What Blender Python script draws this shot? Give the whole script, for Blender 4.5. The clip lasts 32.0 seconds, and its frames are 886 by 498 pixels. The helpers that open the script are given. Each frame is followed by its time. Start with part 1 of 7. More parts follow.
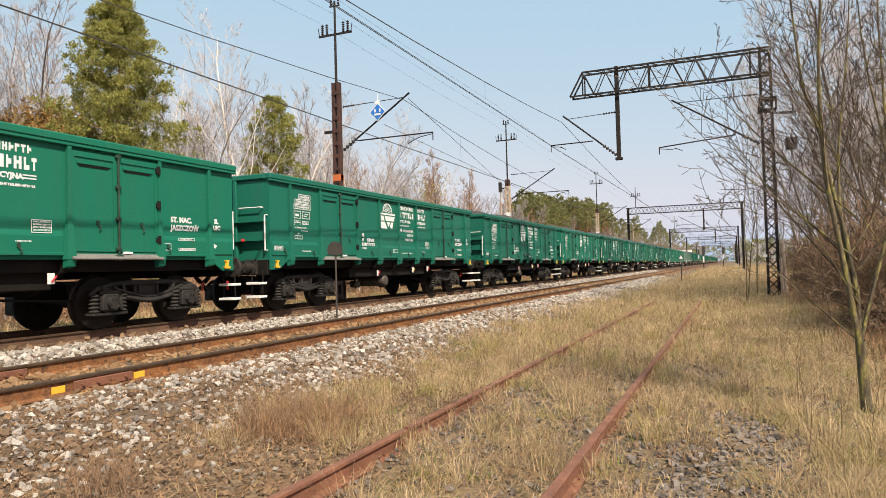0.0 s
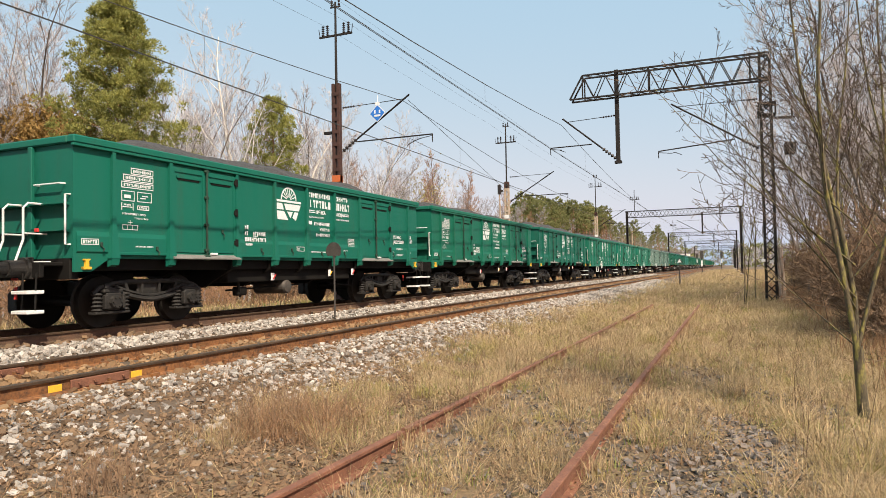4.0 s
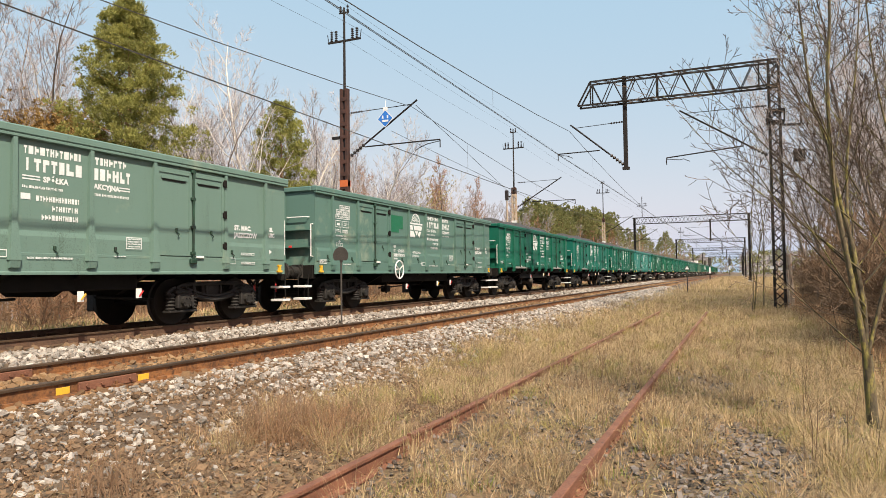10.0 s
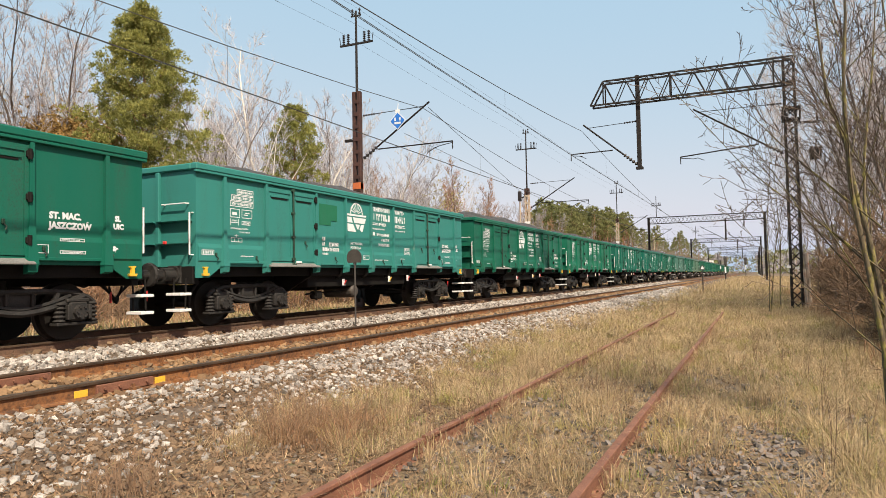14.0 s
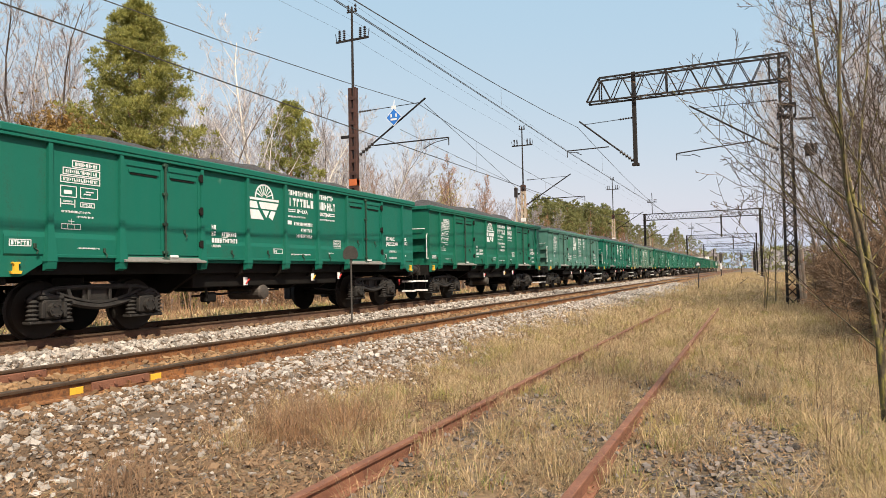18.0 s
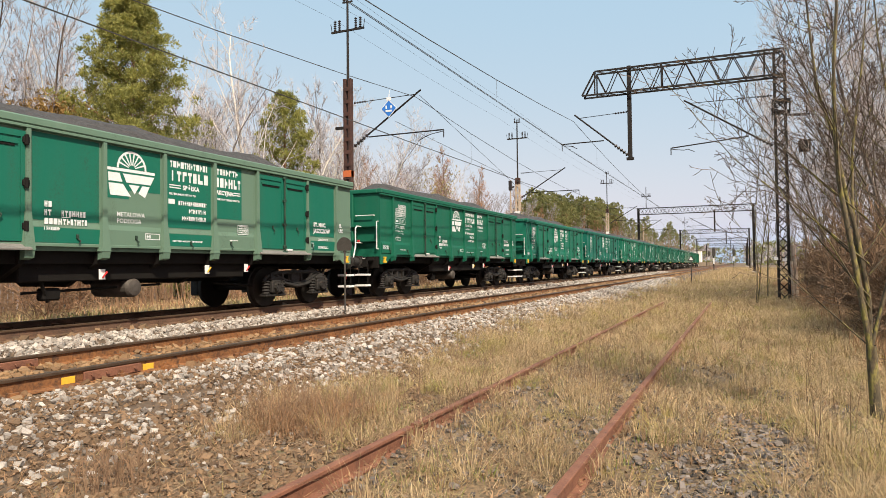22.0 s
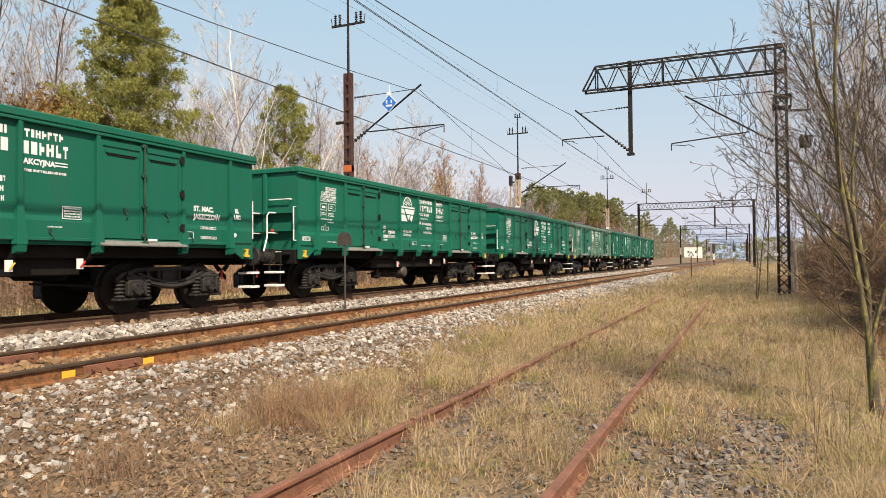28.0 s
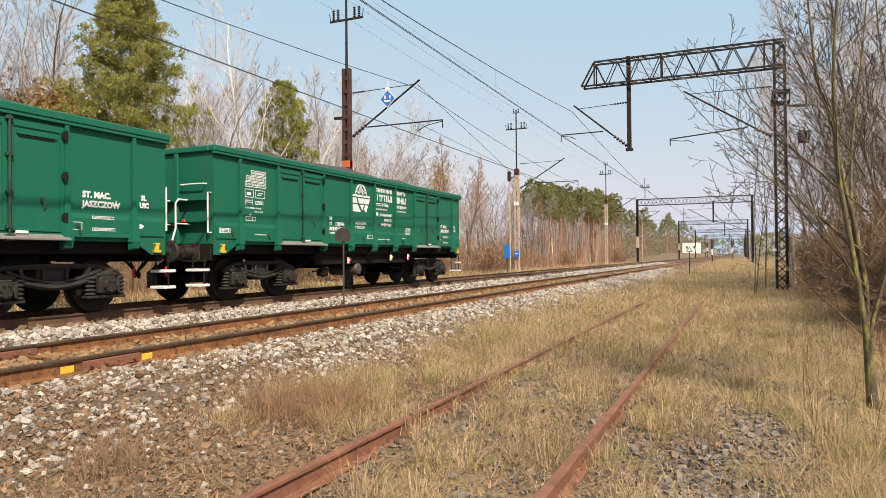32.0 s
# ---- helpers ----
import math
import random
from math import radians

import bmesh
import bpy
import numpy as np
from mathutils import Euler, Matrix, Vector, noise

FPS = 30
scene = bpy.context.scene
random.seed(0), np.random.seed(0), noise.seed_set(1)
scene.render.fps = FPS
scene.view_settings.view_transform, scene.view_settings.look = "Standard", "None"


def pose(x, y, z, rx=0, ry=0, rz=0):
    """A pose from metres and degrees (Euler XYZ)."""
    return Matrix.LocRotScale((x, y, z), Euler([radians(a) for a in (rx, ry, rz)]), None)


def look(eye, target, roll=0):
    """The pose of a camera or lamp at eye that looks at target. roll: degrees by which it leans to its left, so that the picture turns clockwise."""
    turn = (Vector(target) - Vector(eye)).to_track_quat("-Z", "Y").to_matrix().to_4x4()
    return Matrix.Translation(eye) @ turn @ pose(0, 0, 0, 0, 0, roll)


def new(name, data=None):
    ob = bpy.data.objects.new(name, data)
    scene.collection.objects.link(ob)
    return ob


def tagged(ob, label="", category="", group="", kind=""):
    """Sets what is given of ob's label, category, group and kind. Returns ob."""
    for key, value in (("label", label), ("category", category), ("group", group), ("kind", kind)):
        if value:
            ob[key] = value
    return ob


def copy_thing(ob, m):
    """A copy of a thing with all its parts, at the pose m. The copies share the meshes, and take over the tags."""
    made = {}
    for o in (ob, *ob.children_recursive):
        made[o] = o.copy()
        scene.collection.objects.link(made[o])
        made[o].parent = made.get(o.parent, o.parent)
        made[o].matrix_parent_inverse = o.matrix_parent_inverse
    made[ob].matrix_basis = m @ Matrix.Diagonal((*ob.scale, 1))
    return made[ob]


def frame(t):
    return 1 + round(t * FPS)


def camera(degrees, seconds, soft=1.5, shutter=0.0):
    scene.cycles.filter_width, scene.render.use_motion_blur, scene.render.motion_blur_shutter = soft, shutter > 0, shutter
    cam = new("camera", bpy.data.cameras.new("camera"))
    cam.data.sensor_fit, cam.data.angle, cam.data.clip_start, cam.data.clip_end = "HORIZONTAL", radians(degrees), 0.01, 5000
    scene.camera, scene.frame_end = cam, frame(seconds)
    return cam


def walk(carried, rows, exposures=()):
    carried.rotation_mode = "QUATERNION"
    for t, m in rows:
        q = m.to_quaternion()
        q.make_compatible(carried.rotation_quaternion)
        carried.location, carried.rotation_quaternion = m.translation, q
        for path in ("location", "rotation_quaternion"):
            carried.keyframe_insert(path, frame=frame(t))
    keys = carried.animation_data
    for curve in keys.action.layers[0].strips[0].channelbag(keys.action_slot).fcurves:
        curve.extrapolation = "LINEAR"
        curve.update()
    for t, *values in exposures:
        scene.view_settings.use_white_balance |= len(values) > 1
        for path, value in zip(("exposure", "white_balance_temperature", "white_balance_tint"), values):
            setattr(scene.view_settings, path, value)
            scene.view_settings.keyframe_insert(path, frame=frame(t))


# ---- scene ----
# ---- camera and its walk ----
cam = camera(66.3, 32.0, soft=0.5)
EYE = (0.0, 0.0, 1.55)
# seconds, tilt, lean, turn in degrees of the hand-held camera
TURNS = (
    (0, 91.645, 1.550, 23.131),
    (0.5, 91.446, 1.512, 23.133),
    (1, 91.405, 1.218, 22.856),
    (1.5, 91.377, 0.555, 23.124),
    (2, 91.332, 0.371, 23.092),
    (2.5, 91.233, 0.739, 23.044),
    (3, 91.293, 0.731, 23.191),
    (3.5, 91.575, 0.912, 23.192),
    (5.5, 92.017, 1.364, 22.632),
    (6, 91.956, 1.357, 22.725),
    (6.5, 92.109, 1.104, 22.730),
    (7, 92.005, 1.046, 23.005),
    (7.5, 92.257, 0.742, 23.063),
    (8, 92.045, 0.343, 22.934),
    (8.5, 91.870, 0.248, 22.853),
    (9, 92.255, 0.294, 23.113),
    (9.5, 92.348, 0.532, 23.082),
    (10, 92.250, 0.687, 23.573),
    (10.5, 92.256, 0.528, 23.700),
    (11, 92.520, 0.441, 23.879),
    (11.5, 92.799, 0.373, 24.001),
    (12, 92.522, 0.471, 24.213),
    (12.5, 92.590, 0.611, 24.352),
    (13, 92.483, 0.718, 24.884),
    (13.5, 92.271, 0.982, 24.770),
    (14, 92.400, 1.083, 24.712),
    (14.5, 92.035, 1.033, 24.131),
    (16.5, 92.098, 1.177, 24.379),
    (17, 92.040, 1.101, 24.503),
    (17.5, 91.905, 1.026, 24.509),
    (18, 92.096, 1.123, 24.396),
    (18.5, 91.975, 1.029, 24.518),
    (19, 92.042, 0.983, 24.622),
    (19.5, 92.134, 0.746, 24.679),
    (20, 92.212, 0.661, 25.003),
    (20.5, 92.188, 0.948, 24.899),
    (21, 91.909, 1.054, 24.509),
    (21.5, 91.863, 0.623, 24.191),
    (22, 91.446, 0.623, 23.867),
    (22.5, 91.174, 0.516, 23.373),
    (23, 91.350, 0.061, 23.493),
    (23.5, 91.219, 0.789, 22.976),
    (24, 90.950, 0.529, 23.174),
    (24.5, 90.954, 0.697, 22.578),
    (25, 91.049, 0.582, 22.901),
    (25.5, 90.599, 0.747, 23.507),
    (27.5, 90.867, 0.658, 24.060),
    (28, 91.027, 0.484, 23.871),
    (28.5, 90.506, 0.383, 23.809),
    (29, 90.222, 0.316, 23.809),
    (29.5, 90.758, 0.065, 23.705),
    (30, 90.716, 0.312, 23.500),
    (30.5, 90.621, 0.419, 23.988),
    (31, 90.819, 0.475, 23.883),
    (31.5, 90.725, 0.486, 23.740),
    (32, 90.650, 0.500, 23.750),
)
walk(cam, [(t, pose(EYE[0], EYE[1], EYE[2], a, b, c)) for t, a, b, c in TURNS], exposures=[(0.0, 0.46, 7550, 9), (32.0, 0.46, 7550, 9)])

# ---- world, sun, exposure ----
SUN_ELEVATION, SUN_ROTATION = radians(47.0), radians(130.0)
world = bpy.data.worlds.new("sky")
scene.world = world
world.use_nodes = True
wn = world.node_tree.nodes
sky = wn.new("ShaderNodeTexSky")
sky.sky_type, sky.sun_disc = "NISHITA", False
sky.sun_elevation, sky.sun_rotation = SUN_ELEVATION, SUN_ROTATION
sky.air_density, sky.dust_density, sky.ozone_density = 1.0, 2.0, 0.4
wn["Background"].inputs["Strength"].default_value = 0.145
# thin spring haze evens the sky out from the horizon up
haze = wn.new("ShaderNodeVectorMath")
haze.operation = "MULTIPLY_ADD"
haze.inputs[1].default_value, haze.inputs[2].default_value = (0.56, 0.19, 0.02), (1.27, 2.84, 4.58)
world.node_tree.links.new(sky.outputs[0], haze.inputs[0])
world.node_tree.links.new(haze.outputs[0], wn["Background"].inputs["Color"])
sun = new("sun", bpy.data.lights.new("sun", "SUN"))
sun.data.energy, sun.data.angle, sun.data.color = 5.0, radians(0.55), (1.0, 0.94, 0.85)
to_sun = Vector((math.sin(SUN_ROTATION) * math.cos(SUN_ELEVATION), math.cos(SUN_ROTATION) * math.cos(SUN_ELEVATION), math.sin(SUN_ELEVATION)))
sun.matrix_world = look(to_sun * 50, (0, 0, 0))


# ---- materials ----
def material(name, c1, c2, scale=4.0, fine=60.0, rough=0.7, metal=0.0, bump=0.15, c3=None, amount3=0.5, vary=0.0, island=0.0, stretch=(1, 1, 1), place="Object", gloss=0.5):
    """Two colours mixed by coarse and fine noise, a third one in patches, and fine relief."""
    m = bpy.data.materials.new(name)
    m.use_nodes = True
    nt = m.node_tree
    n, link = nt.nodes, nt.links.new
    bsdf = n["Principled BSDF"]
    if place == "Object":
        co = n.new("ShaderNodeTexCoord").outputs["Object"]
    else:
        co = n.new("ShaderNodeNewGeometry").outputs["Position"]
    mp = n.new("ShaderNodeMapping")
    mp.inputs["Scale"].default_value = stretch
    link(co, mp.inputs["Vector"])

    def noise_at(s, detail, rough_=0.6):
        x = n.new("ShaderNodeTexNoise")
        x.inputs["Scale"].default_value, x.inputs["Detail"].default_value, x.inputs["Roughness"].default_value = s, detail, rough_
        link(mp.outputs[0], x.inputs["Vector"])
        return x.outputs["Fac"]

    def ramp(v, a, b):
        r = n.new("ShaderNodeMapRange")
        r.inputs["From Min"].default_value, r.inputs["From Max"].default_value = a, b
        link(v, r.inputs["Value"])
        return r.outputs[0]

    def mix(f, a, b):
        x = n.new("ShaderNodeMix")
        x.data_type = "RGBA"
        link(f, x.inputs["Factor"])
        for sock, val in ((x.inputs["A"], a), (x.inputs["B"], b)):
            if isinstance(val, tuple):
                sock.default_value = (*val, 1)
            else:
                link(val, sock)
        return x.outputs["Result"]

    big, small = noise_at(scale, 4), noise_at(fine, 3)
    add = n.new("ShaderNodeMath")
    add.operation = "ADD"
    link(big, add.inputs[0])
    link(small, add.inputs[1])
    f = ramp(add.outputs[0], 0.72, 1.28)
    if vary or island:
        src = n.new("ShaderNodeObjectInfo").outputs["Random"] if vary else n.new("ShaderNodeNewGeometry").outputs["Random Per Island"]
        k = n.new("ShaderNodeMix")
        k.inputs["Factor"].default_value = vary or island
        link(f, k.inputs["A"])
        link(src, k.inputs["B"])
        f = k.outputs["Result"]
    col = mix(f, c1, c2)
    if c3:
        p = noise_at(scale * 2.3, 5, 0.7)
        col = mix(ramp(p, 1.0 - amount3, 1.08 - amount3 + 0.04), col, c3)
    link(col, bsdf.inputs["Base Color"])
    rr = n.new("ShaderNodeMapRange")
    rr.inputs["To Min"].default_value, rr.inputs["To Max"].default_value = max(rough - 0.12, 0.05), min(rough + 0.12, 1.0)
    link(small, rr.inputs["Value"])
    link(rr.outputs[0], bsdf.inputs["Roughness"])
    bsdf.inputs["Metallic"].default_value = metal
    bsdf.inputs["Specular IOR Level"].default_value = gloss
    if bump:
        b = n.new("ShaderNodeBump")
        b.inputs["Strength"].default_value, b.inputs["Distance"].default_value = bump, 0.02
        link(small, b.inputs["Height"])
        link(b.outputs[0], bsdf.inputs["Normal"])
    return m


def wagon_paint():
    """Wagon paint: the colour is the wagon's own; its alpha says how far it has bleached and worn."""
    m = bpy.data.materials.new("wagon_paint")
    m.use_nodes = True
    nt = m.node_tree
    n, link = nt.nodes, nt.links.new
    bsdf = n["Principled BSDF"]
    info = n.new("ShaderNodeObjectInfo")
    co = n.new("ShaderNodeTexCoord").outputs["Object"]

    def noise_at(s, stretch, detail=4.0):
        mp = n.new("ShaderNodeMapping")
        mp.inputs["Scale"].default_value = stretch
        off = n.new("ShaderNodeMath")
        off.operation = "MULTIPLY"
        off.inputs[1].default_value = 40.0
        link(info.outputs["Random"], off.inputs[0])
        link(off.outputs[0], mp.inputs["Location"])
        link(co, mp.inputs["Vector"])
        x = n.new("ShaderNodeTexNoise")
        x.inputs["Scale"].default_value, x.inputs["Detail"].default_value, x.inputs["Roughness"].default_value = s, detail, 0.62
        link(mp.outputs[0], x.inputs["Vector"])
        return x.outputs["Fac"]

    def ramp(v, a, b, lo=0.0, hi=1.0):
        r = n.new("ShaderNodeMapRange")
        for key, val in (("From Min", a), ("From Max", b), ("To Min", lo), ("To Max", hi)):
            r.inputs[key].default_value = val
        link(v, r.inputs["Value"])
        return r.outputs[0]

    def mix(f, a, b, kind="MIX"):
        x = n.new("ShaderNodeMix")
        x.data_type, x.blend_type = "RGBA", kind
        if isinstance(f, float):
            x.inputs["Factor"].default_value = f
        else:
            link(f, x.inputs["Factor"])
        for sock, val in ((x.inputs["A"], a), (x.inputs["B"], b)):
            if isinstance(val, tuple):
                sock.default_value = (*val, 1)
            else:
                link(val, sock)
        return x.outputs["Result"]

    streak = noise_at(1.0, (3.0, 3.0, 0.35))
    cloud = noise_at(0.9, (1, 1, 1))
    grit = noise_at(45.0, (1, 1, 1), 3.0)
    bsdf.inputs["Specular IOR Level"].default_value = 0.22
    col = mix(ramp(streak, 0.35, 0.7, 0.0, 0.1), info.outputs["Color"], mix(0.5, info.outputs["Color"], (0.11, 0.17, 0.12)))
    # bleached patches where the paint is worn
    lim = n.new("ShaderNodeMath")
    lim.operation = "ADD"
    link(info.outputs["Alpha"], lim.inputs[0])
    link(cloud, lim.inputs[1])
    col = mix(ramp(lim.outputs[0], 1.02, 1.16), col, (0.2, 0.27, 0.22))
    dirt = n.new("ShaderNodeMath")
    dirt.operation = "MULTIPLY"
    link(grit, dirt.inputs[0])
    link(streak, dirt.inputs[1])
    col = mix(ramp(dirt.outputs[0], 0.30, 0.5, 0.0, 0.6), col, (0.035, 0.045, 0.035))
    link(col, bsdf.inputs["Base Color"])
    link(ramp(grit, 0.3, 0.7, 0.42, 0.62), bsdf.inputs["Roughness"])
    b = n.new("ShaderNodeBump")
    b.inputs["Strength"].default_value, b.inputs["Distance"].default_value = 0.25, 0.03
    both = n.new("ShaderNodeMath")
    both.operation = "MULTIPLY_ADD"
    both.inputs[1].default_value = 0.15
    link(grit, both.inputs[0])
    link(noise_at(2.2, (1, 1, 1), 2.0), both.inputs[2])
    link(both.outputs[0], b.inputs["Height"])
    link(b.outputs[0], bsdf.inputs["Normal"])
    return m


PAINT = wagon_paint()
BLACK = material("underframe_black", (0.004, 0.004, 0.004), (0.01, 0.009, 0.008), 3, 40, 0.8, 0.0, 0.3, (0.022, 0.016, 0.012), 0.32, gloss=0.2)
BOGIE = material("bogie_grime", (0.01, 0.01, 0.01), (0.042, 0.04, 0.038), 5, 50, 0.65, 0.1, 0.4, (0.09, 0.072, 0.056), 0.36, gloss=0.3)
DARKGREEN = material("dark_worn_green", (0.006, 0.018, 0.012), (0.01, 0.06, 0.036), 4, 40, 0.6, 0.0, 0.2, (0.012, 0.01, 0.009), 0.45)
TANK = material("grimy_tank", (0.03, 0.027, 0.024), (0.075, 0.066, 0.058), 6, 50, 0.7, 0.0, 0.2)
WHEEL = material("wheel_steel", (0.004, 0.004, 0.0035), (0.014, 0.011, 0.009), 4, 40, 0.7, 0.2, 0.2)
WHITE = material("white_marking", (0.68, 0.73, 0.75), (0.54, 0.59, 0.6), 3, 30, 0.6, 0.0, 0.05)
BARWHITE = material("white_bar", (0.74, 0.77, 0.79), (0.58, 0.6, 0.6), 5, 40, 0.5, 0.0, 0.1)
YELLOW = material("yellow_paint", (0.75, 0.44, 0.04), (0.55, 0.33, 0.05), 6, 50, 0.5)
RED = material("red_paint", (0.6, 0.03, 0.03), (0.4, 0.03, 0.03), 6, 50, 0.5)
GREYSTEP = material("grey_flap", (0.2, 0.2, 0.19), (0.1, 0.1, 0.095), 3, 40, 0.7, 0.0, 0.2, (0.1, 0.12, 0.08), 0.4)
COAL = material("coal", (0.02, 0.02, 0.021), (0.065, 0.062, 0.06), 9, 45, 0.8, 0.0, 1.0)
RAILTOP = material("worn_rail", (0.05, 0.032, 0.022), (0.13, 0.085, 0.055), 2, 60, 0.5, 0.4, 0.1, place="Position")
RUST = material("orange_rust", (0.075, 0.032, 0.015), (0.28, 0.122, 0.044), 3, 30, 0.85, 0.0, 0.3, (0.055, 0.028, 0.017), 0.47, place="Position")
OLDRUST = material("brown_red_rust", (0.11, 0.045, 0.028), (0.23, 0.1, 0.06), 5, 70, 0.85, 0.0, 0.3, (0.07, 0.035, 0.025), 0.42, place="Position")
# darker copy of the rust, with the shade under the train put into its colour
SHADERUST = material("shaded_rail_rust", (0.06, 0.036, 0.026), (0.16, 0.09, 0.055), 3, 45, 0.8, 0.0, 0.3, place="Position")
SLEEPER = material("sleeper_wood", (0.12, 0.075, 0.045), (0.28, 0.15, 0.07), 6, 60, 0.9, 0.0, 0.5, (0.07, 0.05, 0.04), 0.4, vary=0.3, stretch=(1, 8, 4))
STONE_W = material("pale_ballast", (0.05, 0.036, 0.026), (0.53, 0.5, 0.46), 9, 55, 0.85, 0.0, 0.5, (0.24, 0.15, 0.085), 0.42, island=0.6, place="Position")
STONE_B = material("brown_ballast", (0.04, 0.026, 0.017), (0.23, 0.15, 0.088), 8, 50, 0.9, 0.0, 0.5, (0.5, 0.46, 0.42), 0.34, island=0.65, place="Position")
STONE_R = material("rust_stained_ballast", (0.08, 0.042, 0.02), (0.3, 0.19, 0.1), 5, 40, 0.9, 0.0, 0.4, (0.42, 0.38, 0.33), 0.32, island=0.75, place="Position")
STONE_G = material("dark_grey_gravel", (0.03, 0.026, 0.023), (0.24, 0.21, 0.19), 6, 50, 0.9, 0.0, 0.2, (0.3, 0.28, 0.26), 0.33, island=0.8, place="Position")
STONE_ONE = material("ballast_stone", (0.08, 0.06, 0.045), (0.45, 0.42, 0.38), 9, 50, 0.88, 0.0, 0.5, vary=0.8)
MASTSTEEL = material("mast_brown_steel", (0.022, 0.011, 0.009), (0.085, 0.036, 0.026), 3, 30, 0.7, 0.1, 0.2)
DARKSTEEL = material("dark_steel", (0.007, 0.006, 0.006), (0.022, 0.019, 0.018), 3, 30, 0.75, 0.0, 0.2, gloss=0.3)
PALESTEEL = material("pale_weathered_mast", (0.3, 0.24, 0.18), (0.5, 0.43, 0.35), 2, 20, 0.85, 0.0, 0.2, (0.3, 0.13, 0.06), 0.46)
WIRE = material("copper_wire", (0.05, 0.05, 0.05), (0.09, 0.085, 0.08), 3, 30, 0.6, 0.5, 0.0)
CERAMIC = material("brown_insulator", (0.012, 0.009, 0.008), (0.035, 0.025, 0.022), 9, 60, 0.3, 0.0, 0.0)
BLUE = material("blue_sign", (0.01, 0.13, 0.5), (0.015, 0.17, 0.56), 2, 30, 0.45, 0.0, 0.02)
SIGNBACK = material("dark_sign_back", (0.03, 0.027, 0.025), (0.06, 0.055, 0.05), 5, 40, 0.7)
ORANGE = material("orange_band", (0.55, 0.14, 0.04), (0.4, 0.1, 0.03), 5, 40, 0.6)
CONCRETE = material("concrete", (0.33, 0.32, 0.3), (0.5, 0.49, 0.46), 3, 40, 0.9, 0.0, 0.3, (0.25, 0.23, 0.2), 0.35)
GROUND = material("soil_and_litter", (0.045, 0.031, 0.02), (0.23, 0.16, 0.09), 1.6, 26, 0.95, 0.0, 0.8, (0.09, 0.095, 0.035), 0.4, place="Position")


def ballast_ground():
    """A darker grey-brown ground colour where the ballast lies, along the tracks."""
    nt = GROUND.node_tree
    n, link = nt.nodes, nt.links.new
    bsdf = n["Principled BSDF"]
    soil = bsdf.inputs["Base Color"].links[0].from_socket
    pos = n.new("ShaderNodeNewGeometry").outputs["Position"]
    xyz = n.new("ShaderNodeSeparateXYZ")
    link(pos, xyz.inputs[0])
    wob = n.new("ShaderNodeTexNoise")
    wob.inputs["Scale"].default_value = 1.4
    link(pos, wob.inputs["Vector"])
    add = n.new("ShaderNodeMath")
    add.operation = "MULTIPLY_ADD"
    add.inputs[1].default_value = 1.4
    link(wob.outputs["Fac"], add.inputs[0])
    link(xyz.outputs["X"], add.inputs[2])
    edge = n.new("ShaderNodeMapRange")
    edge.inputs["From Min"].default_value, edge.inputs["From Max"].default_value = -2.9, -3.9
    link(add.outputs[0], edge.inputs["Value"])
    far = n.new("ShaderNodeMapRange")
    far.inputs["From Min"].default_value, far.inputs["From Max"].default_value = -13.2, -12.2
    link(xyz.outputs["X"], far.inputs["Value"])
    both = n.new("ShaderNodeMath")
    both.operation = "MULTIPLY"
    link(edge.outputs[0], both.inputs[0])
    link(far.outputs[0], both.inputs[1])
    grit = n.new("ShaderNodeTexNoise")
    grit.inputs["Scale"].default_value, grit.inputs["Detail"].default_value = 22.0, 5.0
    link(pos, grit.inputs["Vector"])
    bed_tone = n.new("ShaderNodeMix")
    bed_tone.data_type = "RGBA"
    bed_tone.inputs["A"].default_value, bed_tone.inputs["B"].default_value = (0.03, 0.022, 0.016, 1), (0.15, 0.105, 0.07, 1)
    link(grit.outputs["Fac"], bed_tone.inputs["Factor"])
    mix = n.new("ShaderNodeMix")
    mix.data_type = "RGBA"
    link(both.outputs[0], mix.inputs["Factor"])
    link(soil, mix.inputs["A"])
    link(bed_tone.outputs["Result"], mix.inputs["B"])
    link(mix.outputs["Result"], bsdf.inputs["Base Color"])


ballast_ground()
GRASS = material("dry_grass", (0.12, 0.08, 0.042), (0.72, 0.55, 0.33), 0.9, 3, 0.85, 0.0, 0.0, (0.32, 0.28, 0.088), 0.48, island=0.6, place="Position")
GREEN = material("fresh_grass", (0.1, 0.14, 0.025), (0.3, 0.33, 0.09), 1, 6, 0.7, 0.0, 0.0, island=0.6, place="Position")
REDGRASS = material("russet_grass", (0.21, 0.11, 0.062), (0.5, 0.31, 0.175), 0.3, 5, 0.9, 0.0, 0.0, (0.4, 0.32, 0.18), 0.45, island=0.6, place="Position")
DEADSTEM = material("dead_brown_stems", (0.1, 0.058, 0.032), (0.34, 0.21, 0.115), 1.5, 5, 0.9, 0.0, 0.0, (0.2, 0.1, 0.055), 0.42, island=0.5, place="Position")
WEED = material("weed_stalks", (0.13, 0.08, 0.05), (0.28, 0.18, 0.11), 2, 20, 0.9, 0.0, 0.0, island=0.5, place="Position")
BIRCHBARK = material("birch_bark", (0.7, 0.68, 0.63), (0.5, 0.47, 0.43), 3, 14, 0.8, 0.0, 0.2, (0.06, 0.05, 0.045), 0.34, stretch=(1, 1, 2.5))
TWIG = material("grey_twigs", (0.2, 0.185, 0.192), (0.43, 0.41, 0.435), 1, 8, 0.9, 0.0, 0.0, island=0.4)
GREYTWIG = material("grey_purple_twigs", (0.29, 0.25, 0.24), (0.6, 0.55, 0.54), 1, 8, 0.9, 0.0, 0.0, island=0.4)
